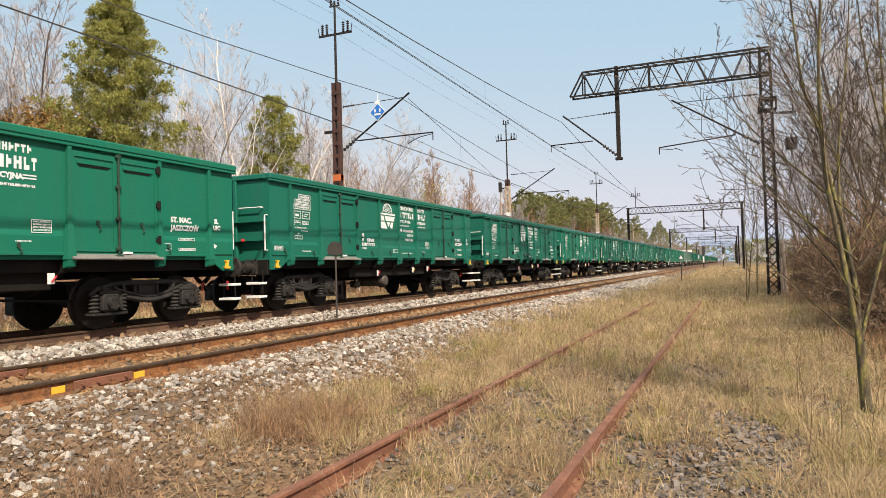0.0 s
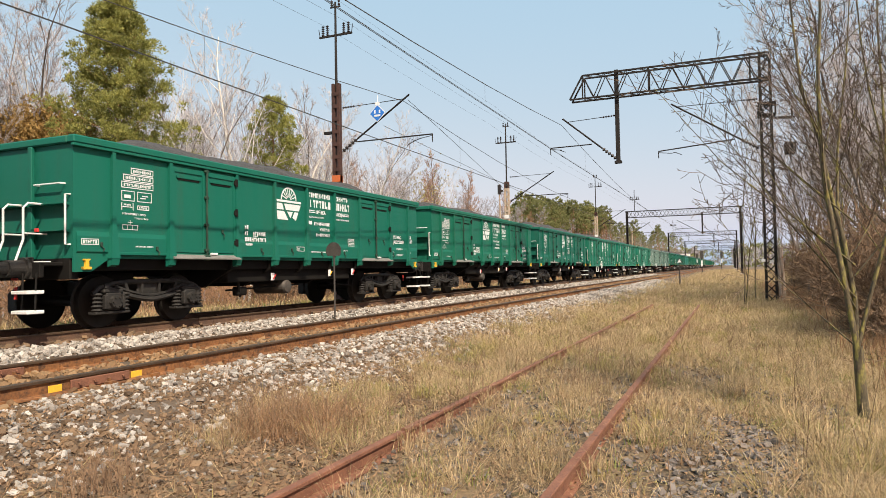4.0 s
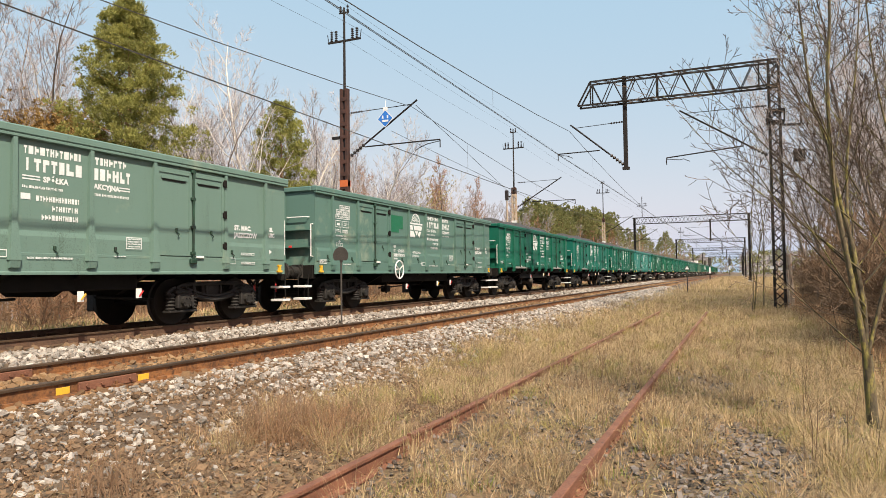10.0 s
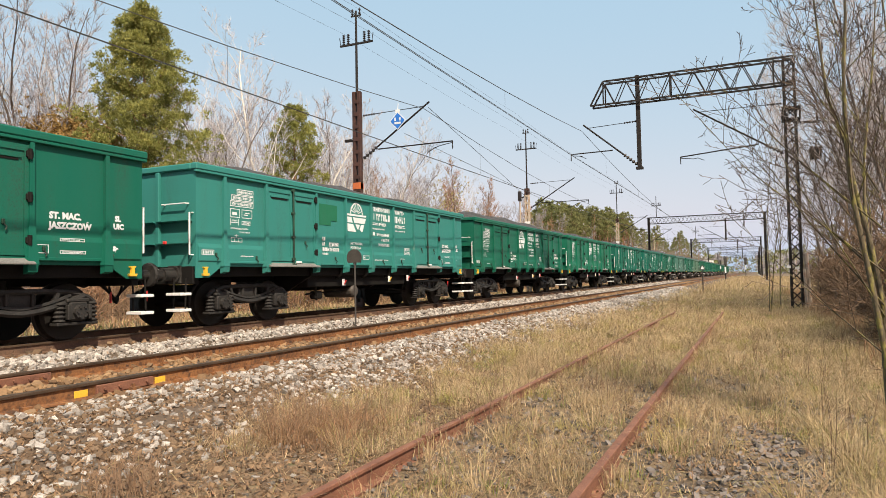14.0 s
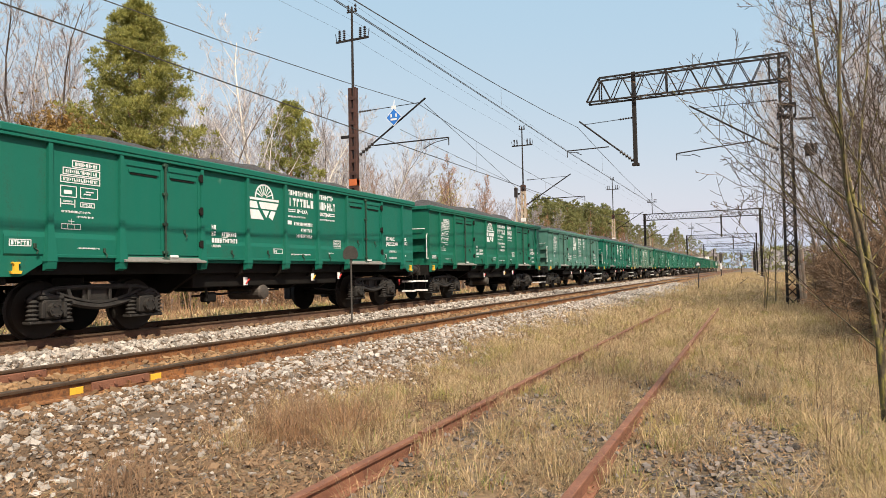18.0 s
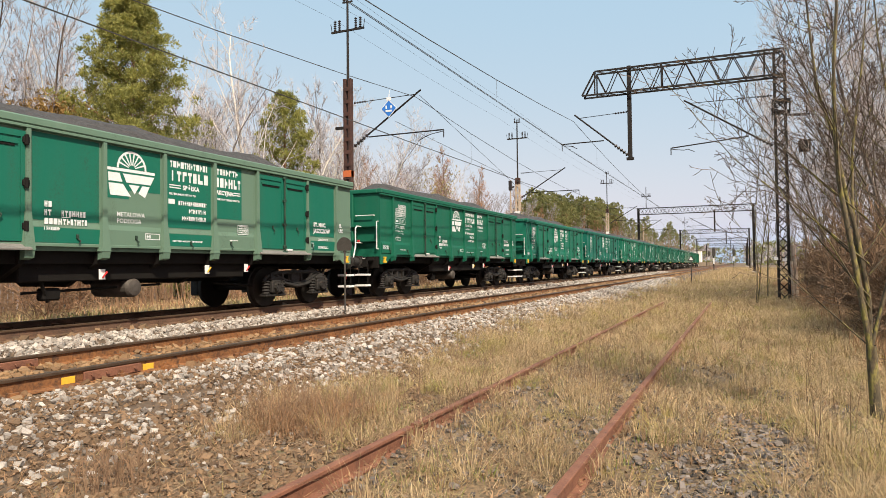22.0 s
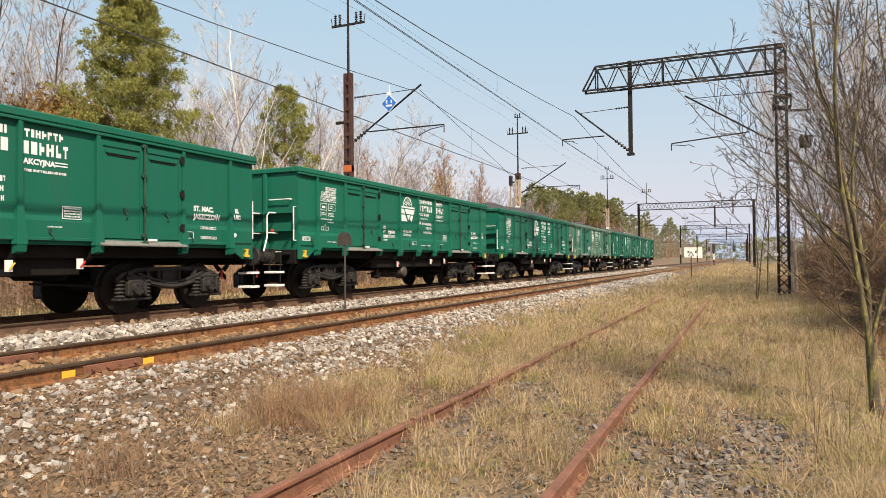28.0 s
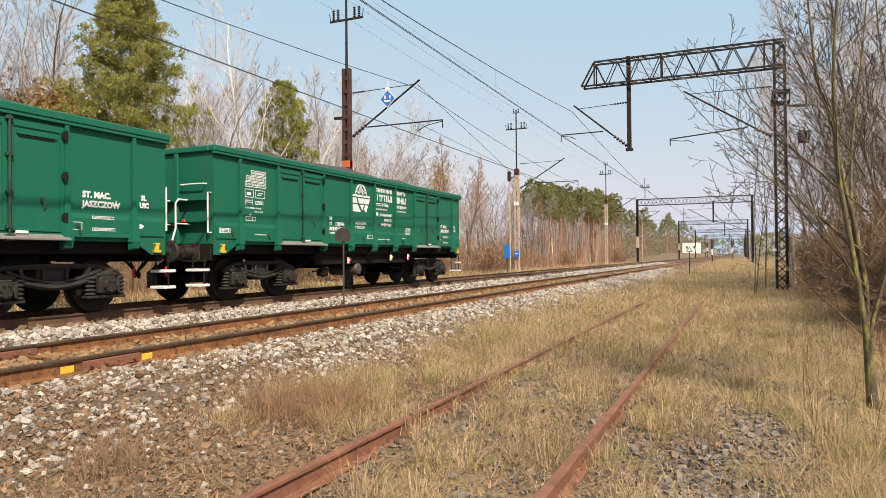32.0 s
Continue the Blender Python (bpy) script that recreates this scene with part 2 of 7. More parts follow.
PALETWIG = material("pale_birch_twigs", (0.33, 0.32, 0.335), (0.6, 0.59, 0.62), 1, 8, 0.9, 0.0, 0.0, island=0.4)
BROWNTWIG = material("brown_twigs", (0.035, 0.024, 0.017), (0.13, 0.088, 0.06), 1, 8, 0.9, 0.0, 0.0, island=0.4)
BRUSHTWIG = material("warm_brown_twigs", (0.075, 0.047, 0.03), (0.24, 0.155, 0.095), 1, 8, 0.9, 0.0, 0.0, island=0.4)
REDTWIG = material("russet_twigs", (0.25, 0.13, 0.08), (0.4, 0.25, 0.15), 1, 8, 0.9, 0.0, 0.0, island=0.4)
BENDWOOD = material("grey_green_wood", (0.12, 0.12, 0.07), (0.26, 0.23, 0.18), 0.1, 2, 0.9, 0.0, 0.0, island=0.5, place="Position")
BUDS = material("olive_catkins", (0.3, 0.26, 0.12), (0.45, 0.4, 0.2), 1, 8, 0.9, 0.0, 0.0, island=0.5)
OAKLEAF = material("dead_oak_leaves", (0.2, 0.12, 0.04), (0.42, 0.28, 0.1), 1, 8, 0.85, 0.0, 0.0, island=0.6)
BARK = material("grey_brown_bark", (0.08, 0.065, 0.055), (0.2, 0.165, 0.14), 4, 30, 0.95, 0.0, 0.5, stretch=(1, 1, 0.3))
MOSSBARK = material("mossy_bark", (0.045, 0.038, 0.026), (0.125, 0.102, 0.062), 5, 40, 0.95, 0.0, 0.6, (0.225, 0.2, 0.06), 0.5, stretch=(1, 1, 0.35))
PINEBARK = material("pine_bark", (0.19, 0.1, 0.06), (0.4, 0.23, 0.14), 2, 20, 0.95, 0.0, 0.4, (0.15, 0.09, 0.06), 0.4, stretch=(1, 1, 0.3))
NEEDLES = material("pine_needles", (0.07, 0.098, 0.026), (0.47, 0.46, 0.135), 1.1, 5, 0.7, 0.0, 0.0, island=0.35)
DARKNEEDLES = material("far_pine_needles", (0.12, 0.145, 0.055), (0.3, 0.3, 0.12), 0.5, 3, 0.8, 0.0, 0.0, island=0.5)


def leaf_light(m, share):
    """Thin blades and leaves pass part of the light through."""
    nt = m.node_tree
    n, link = nt.nodes, nt.links.new
    bsdf, out = n["Principled BSDF"], n["Material Output"]
    t = n.new("ShaderNodeBsdfTranslucent")
    link(bsdf.inputs["Base Color"].links[0].from_socket, t.inputs["Color"])
    mx = n.new("ShaderNodeMixShader")
    mx.inputs[0].default_value = share
    link(bsdf.outputs[0], mx.inputs[1])
    link(t.outputs[0], mx.inputs[2])
    link(mx.outputs[0], out.inputs["Surface"])


for m in (GRASS, GREEN, REDGRASS, OAKLEAF, BUDS, NEEDLES, DARKNEEDLES):
    leaf_light(m, 0.25)


# ---- geometry helpers ----
class Shape:
    """Collects vertices and faces for one mesh."""

    def __init__(self):
        self.v, self.f = [], []

    def add(self, verts, faces):
        o = len(self.v)
        self.v += [tuple(p) for p in verts]
        self.f += [tuple(i + o for i in f) for f in faces]
        return self

    def box(self, x0, x1, y0, y1, z0, z1, c=0.0, m=None):
        """A box, with chamfered edges where c is given, turned by m."""
        if c:
            lo, hi = (x0, y0, z0), (x1, y1, z1)
            pts, idx = [], {}
            for s in ((i, j, k) for i in (0, 1) for j in (0, 1) for k in (0, 1)):
                for a in range(3):
                    p = [hi[q] - (c if q != a else 0) if s[q] else lo[q] + (c if q != a else 0) for q in range(3)]
                    idx[s, a] = len(pts)
                    pts.append(p)
            faces = []
            for a in range(3):
                b, d = (a + 1) % 3, (a + 2) % 3
                for sa in (0, 1):
                    ring = []
                    for sb, sd in ((0, 0), (1, 0), (1, 1), (0, 1)):
                        s = [0, 0, 0]
                        s[a], s[b], s[d] = sa, sb, sd
                        ring.append(idx[tuple(s), a])
                    faces.append(ring if sa else ring[::-1])
                for sa in (0, 1):
                    for sb in (0, 1):
                        q = []
                        for sd in (0, 1):
                            s = [0, 0, 0]
                            s[a], s[b], s[d] = sa, sb, sd
                            q.append((idx[tuple(s), a], idx[tuple(s), b]))
                        ring = [q[0][0], q[0][1], q[1][1], q[1][0]]
                        faces.append(ring if sa == sb else ring[::-1])
            for s in ((i, j, k) for i in (0, 1) for j in (0, 1) for k in (0, 1)):
                ring = [idx[s, a] for a in range(3)]
                faces.append(ring if sum(s) % 2 else ring[::-1])
        else:
            pts = [(x, y, z) for x in (x0, x1) for y in (y0, y1) for z in (z0, z1)]
            faces = [(0, 1, 3, 2), (4, 6, 7, 5), (0, 4, 5, 1), (2, 3, 7, 6), (0, 2, 6, 4), (1, 5, 7, 3)]
        if m is not None:
            pts = [m @ Vector(p) for p in pts]
        return self.add(pts, faces)

    def tube(self, path, radii, n=8, caps=True, spin=0.0):
        """A round bar along a path; radii is one number or one for each point."""
        path = [Vector(p) for p in path]
        if not hasattr(radii, "__len__"):
            radii = [radii] * len(path)
        o = len(self.v)
        side = None
        for i, p in enumerate(path):
            d = (path[min(i + 1, len(path) - 1)] - path[max(i - 1, 0)]).normalized()
            if side is None:
                side = d.orthogonal().normalized()
            else:
                side = side - d * side.dot(d)
                side = side.normalized() if side.length > 1e-6 else d.orthogonal().normalized()
            up = d.cross(side)
            for k in range(n):
                a = 2 * math.pi * k / n + spin
                self.v.append(tuple(p + (side * math.cos(a) + up * math.sin(a)) * radii[i]))
        for i in range(len(path) - 1):
            for k in range(n):
                a, b = o + i * n + k, o + i * n + (k + 1) % n
                self.f.append((a, b, b + n, a + n))
        if caps:
            self.f.append(tuple(o + k for k in range(n))[::-1])
            self.f.append(tuple(o + (len(path) - 1) * n + k for k in range(n)))
        return self

    def rod(self, a, b, r, n=8):
        return self.tube([a, b], r, n)

    def beam(self, a, b, w, h):
        """A square bar from a to b."""
        a, b = Vector(a), Vector(b)
        d = (b - a).normalized()
        s = d.cross(Vector((0, 0, 1)))
        s = s.normalized() if s.length > 1e-4 else Vector((1, 0, 0))
        u = s.cross(d)
        q = [(s * i * w / 2 + u * j * h / 2) for i, j in ((-1, -1), (1, -1), (1, 1), (-1, 1))]
        return self.add([a + e for e in q] + [b + e for e in q], [(0, 1, 5, 4), (1, 2, 6, 5), (2, 3, 7, 6), (3, 0, 4, 7), (3, 2, 1, 0), (4, 5, 6, 7)])

    def prism(self, poly, axis, a, b):
        """A polygon extruded along an axis; poly in the other two axes, in xyz order."""
        n = len(poly)

        def put(p, v):
            q = list(p)
            q.insert(axis, v)
            return tuple(q)
        pts = [put(p, a) for p in poly] + [put(p, b) for p in poly]
        return self.add(pts, [tuple(range(n))[::-1], tuple(range(n, 2 * n))] + [(i, (i + 1) % n, n + (i + 1) % n, n + i) for i in range(n)])

    def mesh(self, name, mat, smooth=False, tidy=True):
        me = bpy.data.meshes.new(name)
        me.from_pydata(self.v, [], self.f)
        if tidy:
            bm = bmesh.new()
            bm.from_mesh(me)
            bmesh.ops.recalc_face_normals(bm, faces=bm.faces)
            bm.to_mesh(me)
            bm.free()
        me.materials.append(mat)
        if smooth:
            me.shade_smooth()
        return me


def part(name, shape, mat, parent=None, label="", at=(0, 0, 0), smooth=False, m=None):
    """One mesh object under a thing or a part; shape is a Shape or a mesh to share."""
    me = shape if isinstance(shape, bpy.types.Mesh) else shape.mesh(name, mat, smooth)
    ob = new(name, me)
    ob.parent = parent
    ob.matrix_basis = m if m is not None else Matrix.Translation(at)
    return tagged(ob, label)


def thing(name, label, category, m=Matrix.Identity(4), group="", kind=""):
    ob = new(name)
    ob.empty_display_size = 0.2
    ob.matrix_basis = m
    return tagged(ob, label, category, group, kind)


def bulk(name, verts, faces_n, mat, label="", category="", kind="stuff"):
    """One large mesh from numpy arrays: verts (n, 3) and faces as a list of index arrays of equal width."""
    me = bpy.data.meshes.new(name)
    me.vertices.add(len(verts))
    me.vertices.foreach_set("co", np.ascontiguousarray(verts, np.float32).ravel())
    loops = np.concatenate([f.ravel() for f in faces_n])
    counts = np.concatenate([np.full(len(f), f.shape[1]) for f in faces_n])
    starts = np.concatenate([[0], np.cumsum(counts)[:-1]])
    me.loops.add(len(loops))
    me.loops.foreach_set("vertex_index", loops.astype(np.int32))
    me.polygons.add(len(counts))
    me.polygons.foreach_set("loop_start", starts.astype(np.int32))
    me.polygons.foreach_set("loop_total", counts.astype(np.int32))
    me.update(calc_edges=True)
    me.shade_flat()
    me.materials.append(mat)
    return tagged(new(name, me), label, category, kind=kind)


def spot(bearing, dist, z=0.0):
    """A place by its bearing to the left of the line's direction, and its distance."""
    return (-math.sin(radians(bearing)) * dist, math.cos(radians(bearing)) * dist, z)


# ---- ground ----
MAIN_X, TRAIN_X, SIDE_X = -6.99, -10.99, -1.775
MAIN_Z, TRAIN_Z, SIDE_Z = 0.55, 0.65, 0.24
PROFILE_X = (-4000, -60, -22, -15.5, -13.4, -12.6, -9.5, -9.0, -8.6, -5.7, -5.3, -4.5, -4.1, -3.0, 0.6, 2.2, 3.5, 6.0, 60, 4000)
PROFILE_Z = (0.0, -0.1, 0.0, 0.1, 0.42, 0.47, 0.47, 0.50, 0.40, 0.37, 0.33, 0.13, 0.09, 0.10, 0.08, 0.12, 0.0, -0.1, 0.0, 0.0)


def ground_z(x, y):
    z = np.interp(x, PROFILE_X, PROFILE_Z)
    bumpy = np.sin(x * 2.1 + 1.3 * np.sin(y * 0.7)) * np.cos(y * 1.7 + x) * 0.02 + np.sin(x * 0.6 + y * 0.31) * 0.025
    calm = np.where((x > -13.2) & (x < -5.2), 0.25, 1.0)
    # the land rises gently beyond the far bend, beside the tracks
    bank = np.clip((y - 150) / 130, 0, 1) ** 2 * np.clip((-15 - x) / 7, 0, 1) * 2.3
    return z + bumpy * calm + bank


def build_ground():
    xs = np.unique(np.concatenate([np.array([-3000, -1500, -700, -300, -150, -90, -60, -45, -35, -28]), np.arange(-24, 8.01, 0.2), np.array([9, 11, 14, 18, 25, 40, 70, 150, 400, 1200, 3000])]))
    ys = np.unique(np.concatenate([np.array([-3000, -1200, -500, -200, -100, -60, -35, -20, -12, -8, -5]), np.arange(-3, 30.01, 0.25), np.arange(31, 80, 1.0), np.arange(85, 260, 6.0), np.array([300, 400, 600, 900, 1500, 3000])]))
    gx, gy = np.meshgrid(xs, ys, indexing="ij")
    gz = ground_z(gx, gy)
    n, k = gx.shape
    i, j = np.meshgrid(np.arange(n - 1), np.arange(k - 1), indexing="ij")
    a = (i * k + j).ravel()
    faces = np.stack([a, a + k, a + k + 1, a + 1], 1)
    ob = bulk("ground", np.stack([gx.ravel(), gy.ravel(), gz.ravel()], 1), [faces], GROUND, "flat trackside ground of soil, dry litter and moss", "ground", "structure")
    ob.data.shade_smooth()


build_ground()

# ---- tracks ----
HEAD = [(-0.036, -0.006), (-0.036, -0.03), (0.036, -0.03), (0.036, -0.006), (0.03, 0.0), (-0.03, 0.0)]
WEB = [(-0.012, -0.03), (0.012, -0.03), (0.01, -0.138), (0.07, -0.156), (0.072, -0.17), (-0.072, -0.17), (-0.07, -0.156), (-0.01, -0.138)]


def rail(parent, x, z, y0, y1, head_mat, web_mat, tilt=0.0, scale=1.0):
    bar = part("rail", Shape().prism([(a * scale, b * scale) for a, b in WEB], 1, y0, y1), web_mat, parent, m=pose(x, 0, z, 0, tilt, 0))
    part("rail_head", Shape().prism([(a * scale, b * scale) for a, b in HEAD], 1, y0, y1), head_mat, bar)
    return bar


def sleeper_shape():
    return Shape().box(-1.3, 1.3, -0.13, 0.13, -0.15, 0.0, 0.012)


SLEEPER_MESH = sleeper_shape().mesh("sleeper", SLEEPER)
rng = random.Random(5)


def track(name, label, cx, z, y0, y1, near, far, web):
    t = thing(name, label, "railway track", kind="structure")
    for side in (-1, 1):
        rail(t, cx + side * 0.7535, z, y0, y1, RAILTOP, web)
    y = near[0]
    while y < near[1]:
        part("sleeper", SLEEPER_MESH, SLEEPER, t, m=pose(cx + rng.uniform(-0.03, 0.03), y, z - 0.168, 0, 0, rng.uniform(-0.8, 0.8)))
        y += 0.6
    rest, chairs = Shape(), Shape()
    y = near[1]
    while y < far:
        rest.box(cx - 1.3, cx + 1.3, y - 0.13, y + 0.13, z - 0.318, z - 0.168)
        y += 0.6
    y = near[0]
    while y < 70:
        for side in (-1, 1):
            if side > 0 and cx == MAIN_X and abs(y - 4.7) < 0.1:
                continue
            x = cx + side * 0.7535
            chairs.box(x - 0.17, x + 0.17, y - 0.08, y + 0.08, z - 0.168, z - 0.15)
            for e in (-0.115, 0.115):
                chairs.box(x + e - 0.03, x + e + 0.03, y - 0.05, y + 0.05, z - 0.15, z - 0.115)
                chairs.box(x + e * 0.8 - 0.012, x + e * 0.8 + 0.012, y - 0.014, y + 0.014, z - 0.115, z - 0.08)
        y += 0.6
    part("far_sleepers", rest, SLEEPER, t)
    tagged(part("rail_fastenings", chairs, web, t), kind="stuff")
    return t


main_track = track("main_track", "rusty main railway track on wooden sleepers, empty", MAIN_X, MAIN_Z, -520, 900, (0.5, 84), 330, RUST)
track("far_track", "railway track under the passing coal train", TRAIN_X, TRAIN_Z, -520, 900, (6, 84), 330, SHADERUST)

# insulated joints with fishplates and yellow end posts on the main track
for x, y in ((MAIN_X + 0.7535, 5.25), (MAIN_X - 0.7535, 5.1)):
    plate = Shape()
    for e in (-1, 1):
        plate.box(x + e * 0.03 - 0.016, x + e * 0.03 + 0.016, y - 0.36, y + 0.36, MAIN_Z - 0.14, MAIN_Z - 0.045, 0.006)
        for k in range(4):
            plate.rod((x + e * 0.045, y - 0.27 + k * 0.18, MAIN_Z - 0.09), (x + e * 0.068, y - 0.27 + k * 0.18, MAIN_Z - 0.09), 0.018, 6)
    joint = part("fishplate", plate, OLDRUST, main_track, "reddish bolted fishplate joining two rails")
    for e in (-0.52, 0.48):
        if x > MAIN_X or e < 0:
            part("yellow_tag", Shape().box(x + 0.012, x + 0.02, y + e - 0.075, y + e + 0.075, MAIN_Z - 0.14, MAIN_Z - 0.07, 0.002), YELLOW, joint, "yellow painted mark on the rail web")

siding = thing("old_siding", "disused rusty siding half buried in dry grass", "railway track", kind="structure")
rail(siding, SIDE_X - 0.7535, SIDE_Z, -40, 5.02, OLDRUST, OLDRUST, scale=0.86)
rail(siding, SIDE_X - 0.7735, SIDE_Z - 0.005, 5.12, 24.5, OLDRUST, OLDRUST, scale=0.86)
rail(siding, SIDE_X + 0.7535, SIDE_Z, -40, 24.5, OLDRUST, OLDRUST, tilt=2.0, scale=0.86)
for k in range(34):
    part("sleeper", SLEEPER_MESH, SLEEPER, siding, m=pose(SIDE_X + rng.uniform(-0.05, 0.05), 0.3 + k * 0.72, SIDE_Z - 0.155, 0, 0, rng.uniform(-2, 2)))


# ---- ballast ----
def stone_templates(count, seed):
    """Broken angular stones: the hull of a skewed block of eight corners."""
    r = np.random.RandomState(seed)
    out, faces = [], []
    for _ in range(count):
        flat = np.array([1.0, r.uniform(0.6, 0.95), r.uniform(0.45, 0.8)])
        p = np.array([(x, y, z) for x in (-1, 1) for y in (-1, 1) for z in (-1, 1)]) * r.uniform(0.45, 0.95, (8, 3))
        p = p * flat
        p[:, 0] += p[:, 2] * r.uniform(-0.35, 0.35)
        bm = bmesh.new()
        for q in p:
            bm.verts.new(q)
        hull = bmesh.ops.convex_hull(bm, input=bm.verts)
        keep = [f for f in hull["geom"] if isinstance(f, bmesh.types.BMFace)]
        bm.verts.index_update()
        assert len(bm.verts) == 8
        out.append(np.array([v.co[:] for v in bm.verts]))
        faces.append(np.array([[v.index for v in f.verts] for f in keep]))
        bm.free()
    return out, faces


STONES, STONE_TRI = stone_templates(18, 3)


def scatter(name, label, mat, n, x0, x1, y0, y1, size, seed, lift=0.2, fall=12.0, keep=None):
    r = np.random.RandomState(seed)
    # nearer stretches get more stones
    u = r.uniform(0, 1, n)
    ys = y0 + fall * (np.exp(u * np.log((y1 - y0) / fall + 1)) - 1)
    xs = r.uniform(x0, x1, n)
    if keep is not None:
        ok = keep(xs, ys, r.uniform(0, 1, n))
        xs, ys = xs[ok], ys[ok]
        n = len(xs)
    s = size * np.clip(np.exp(r.normal(0, 0.36, n)), 0.45, 2.0) * (1 + ys / 60)
    a, b, c = r.uniform(0, 6.28, n), r.uniform(-0.6, 0.6, n), r.uniform(-0.6, 0.6, n)
    z = ground_z(xs, ys) + s * lift * r.uniform(0.2, 1.6, n)
    which = r.randint(0, len(STONES), n)
    v = np.stack(STONES)[which] * (s / 2)[:, None, None]
    ca, sa, cb, sb, cc, sc = np.cos(a), np.sin(a), np.cos(b), np.sin(b), np.cos(c), np.sin(c)
    x, y, w = v[..., 0], v[..., 1], v[..., 2]
    y, w = y * cb[:, None] - w * sb[:, None], y * sb[:, None] + w * cb[:, None]
    x, w = x * cc[:, None] + w * sc[:, None], -x * sc[:, None] + w * cc[:, None]
    x, y = x * ca[:, None] - y * sa[:, None], x * sa[:, None] + y * ca[:, None]
    verts = np.stack([x + xs[:, None], y + ys[:, None], w + z[:, None]], -1).reshape(-1, 3)
    tris = np.concatenate([(STONE_TRI[k][None] + 8 * np.nonzero(which == k)[0][:, None, None]).reshape(-1, 3) for k in range(len(STONES))])
    return bulk(name, verts, [tris], mat, label, "ballast")


scatter("ballast_between_tracks", "pale crushed stone heaped between the two tracks", STONE_W, 16000, -9.75, -7.95, 4, 90, 0.056, 11)
scatter("ballast_main_bed", "pale crushed stone between sleepers of main track", STONE_R, 9000, -8.2, -6.0, 1.5, 90, 0.066, 12, 0.1)
scatter("ballast_shoulder", "pale and brown stones on the ballast shoulder", STONE_W, 18000, -6.1, -4.0, 1.2, 60, 0.05, 13, keep=lambda x, y, u: u < np.clip((-4.1 - x) / 0.9, 0.1, 1) * np.where(y < 6.5, 0.62, 1))
scatter("ballast_brown", "brown weathered stones beside the main track", STONE_B, 20000, -6.1, -2.6, 1.0, 26, 0.047, 14, 0.08, keep=lambda x, y, u: u < np.where(x > -4.1, np.clip((8.5 - y) / 5, 0.06, 0.8), 0.85))
scatter("ballast_grit", "small brown grit between the ballast stones", STONE_B, 9000, -6.0, -2.6, 1.6, 9, 0.028, 17, 0.1, 6.0)
scatter("ballast_far_bed", "grey stones under the passing train", STONE_B, 3500, -12.8, -9.7, 4, 90, 0.075, 15)
scatter("gravel_siding", "dark old gravel around the disused siding", STONE_G, 15000, -2.6, 1.3, 1.2, 12, 0.034, 16, keep=lambda x, y, u: u < np.where((np.abs(x - 0.0) < 0.5) & (np.abs(y - 5.6) < 1.5), 1.0, 0.35))

ballast = thing("near_ballast", "loose ballast stones lying singly beside the track", "ballast", kind="structure")
STONE_MESHES = []
for tpl, tri in zip(STONES, STONE_TRI):
    me = bpy.data.meshes.new("stone")
    me.from_pydata([tuple(p) for p in tpl], [], [tuple(int(i) for i in f) for f in tri])
    me.materials.append(STONE_ONE)
    STONE_MESHES.append(me)
for k in range(290):
    x, y = rng.uniform(-5.4, -2.9), rng.uniform(2.2, 6.2)
    s = rng.uniform(0.016, 0.034)
    st = new("stone", STONE_MESHES[k % len(STONE_MESHES)])
    st.parent = ballast
    st.matrix_basis = Matrix.LocRotScale((x, y, float(ground_z(np.float64(x), np.float64(y))) + s * 0.4), Euler((rng.uniform(-0.5, 0.5), rng.uniform(-0.5, 0.5), rng.uniform(0, 6))), (s, s, s))


# ---- overhead line ----
def insulator(shape, a, b, r=0.055, n=4):
    a, b = Vector(a), Vector(b)
    pts, rad = [], []
    for k in range(n):
        for f, q in ((0.1, 0.35), (0.3, 1.0), (0.6, 1.0), (0.8, 0.35)):
            pts.append(a.lerp(b, (k + f) / n))
            rad.append(r * q)
    return shape.tube([a] + pts + [b], [r * 0.3] + rad + [r * 0.3], 7)


def lattice(shape, a, b, u, v, bays, chord=0.06, lace=0.03, cross=False):
    """A four-chord lattice from a to b; u and v are the half widths as vectors."""
    a, b, u, v = Vector(a), Vector(b), Vector(u), Vector(v)
    corners = [u + v, u - v, -u - v, -u + v]
    for c in corners:
        shape.beam(a + c, b + c, chord, chord)
    for q in range(4):
        c0, c1 = corners[q], corners[(q + 1) % 4]
        for k in range(bays):
            p0, p1 = a.lerp(b, k / bays), a.lerp(b, (k + 1) / bays)
            first, second = (c0, c1) if k % 2 else (c1, c0)
            shape.beam(p0 + first, p1 + second, lace, lace)
            if cross:
                shape.beam(p0 + second, p1 + first, lace, lace)
    return shape


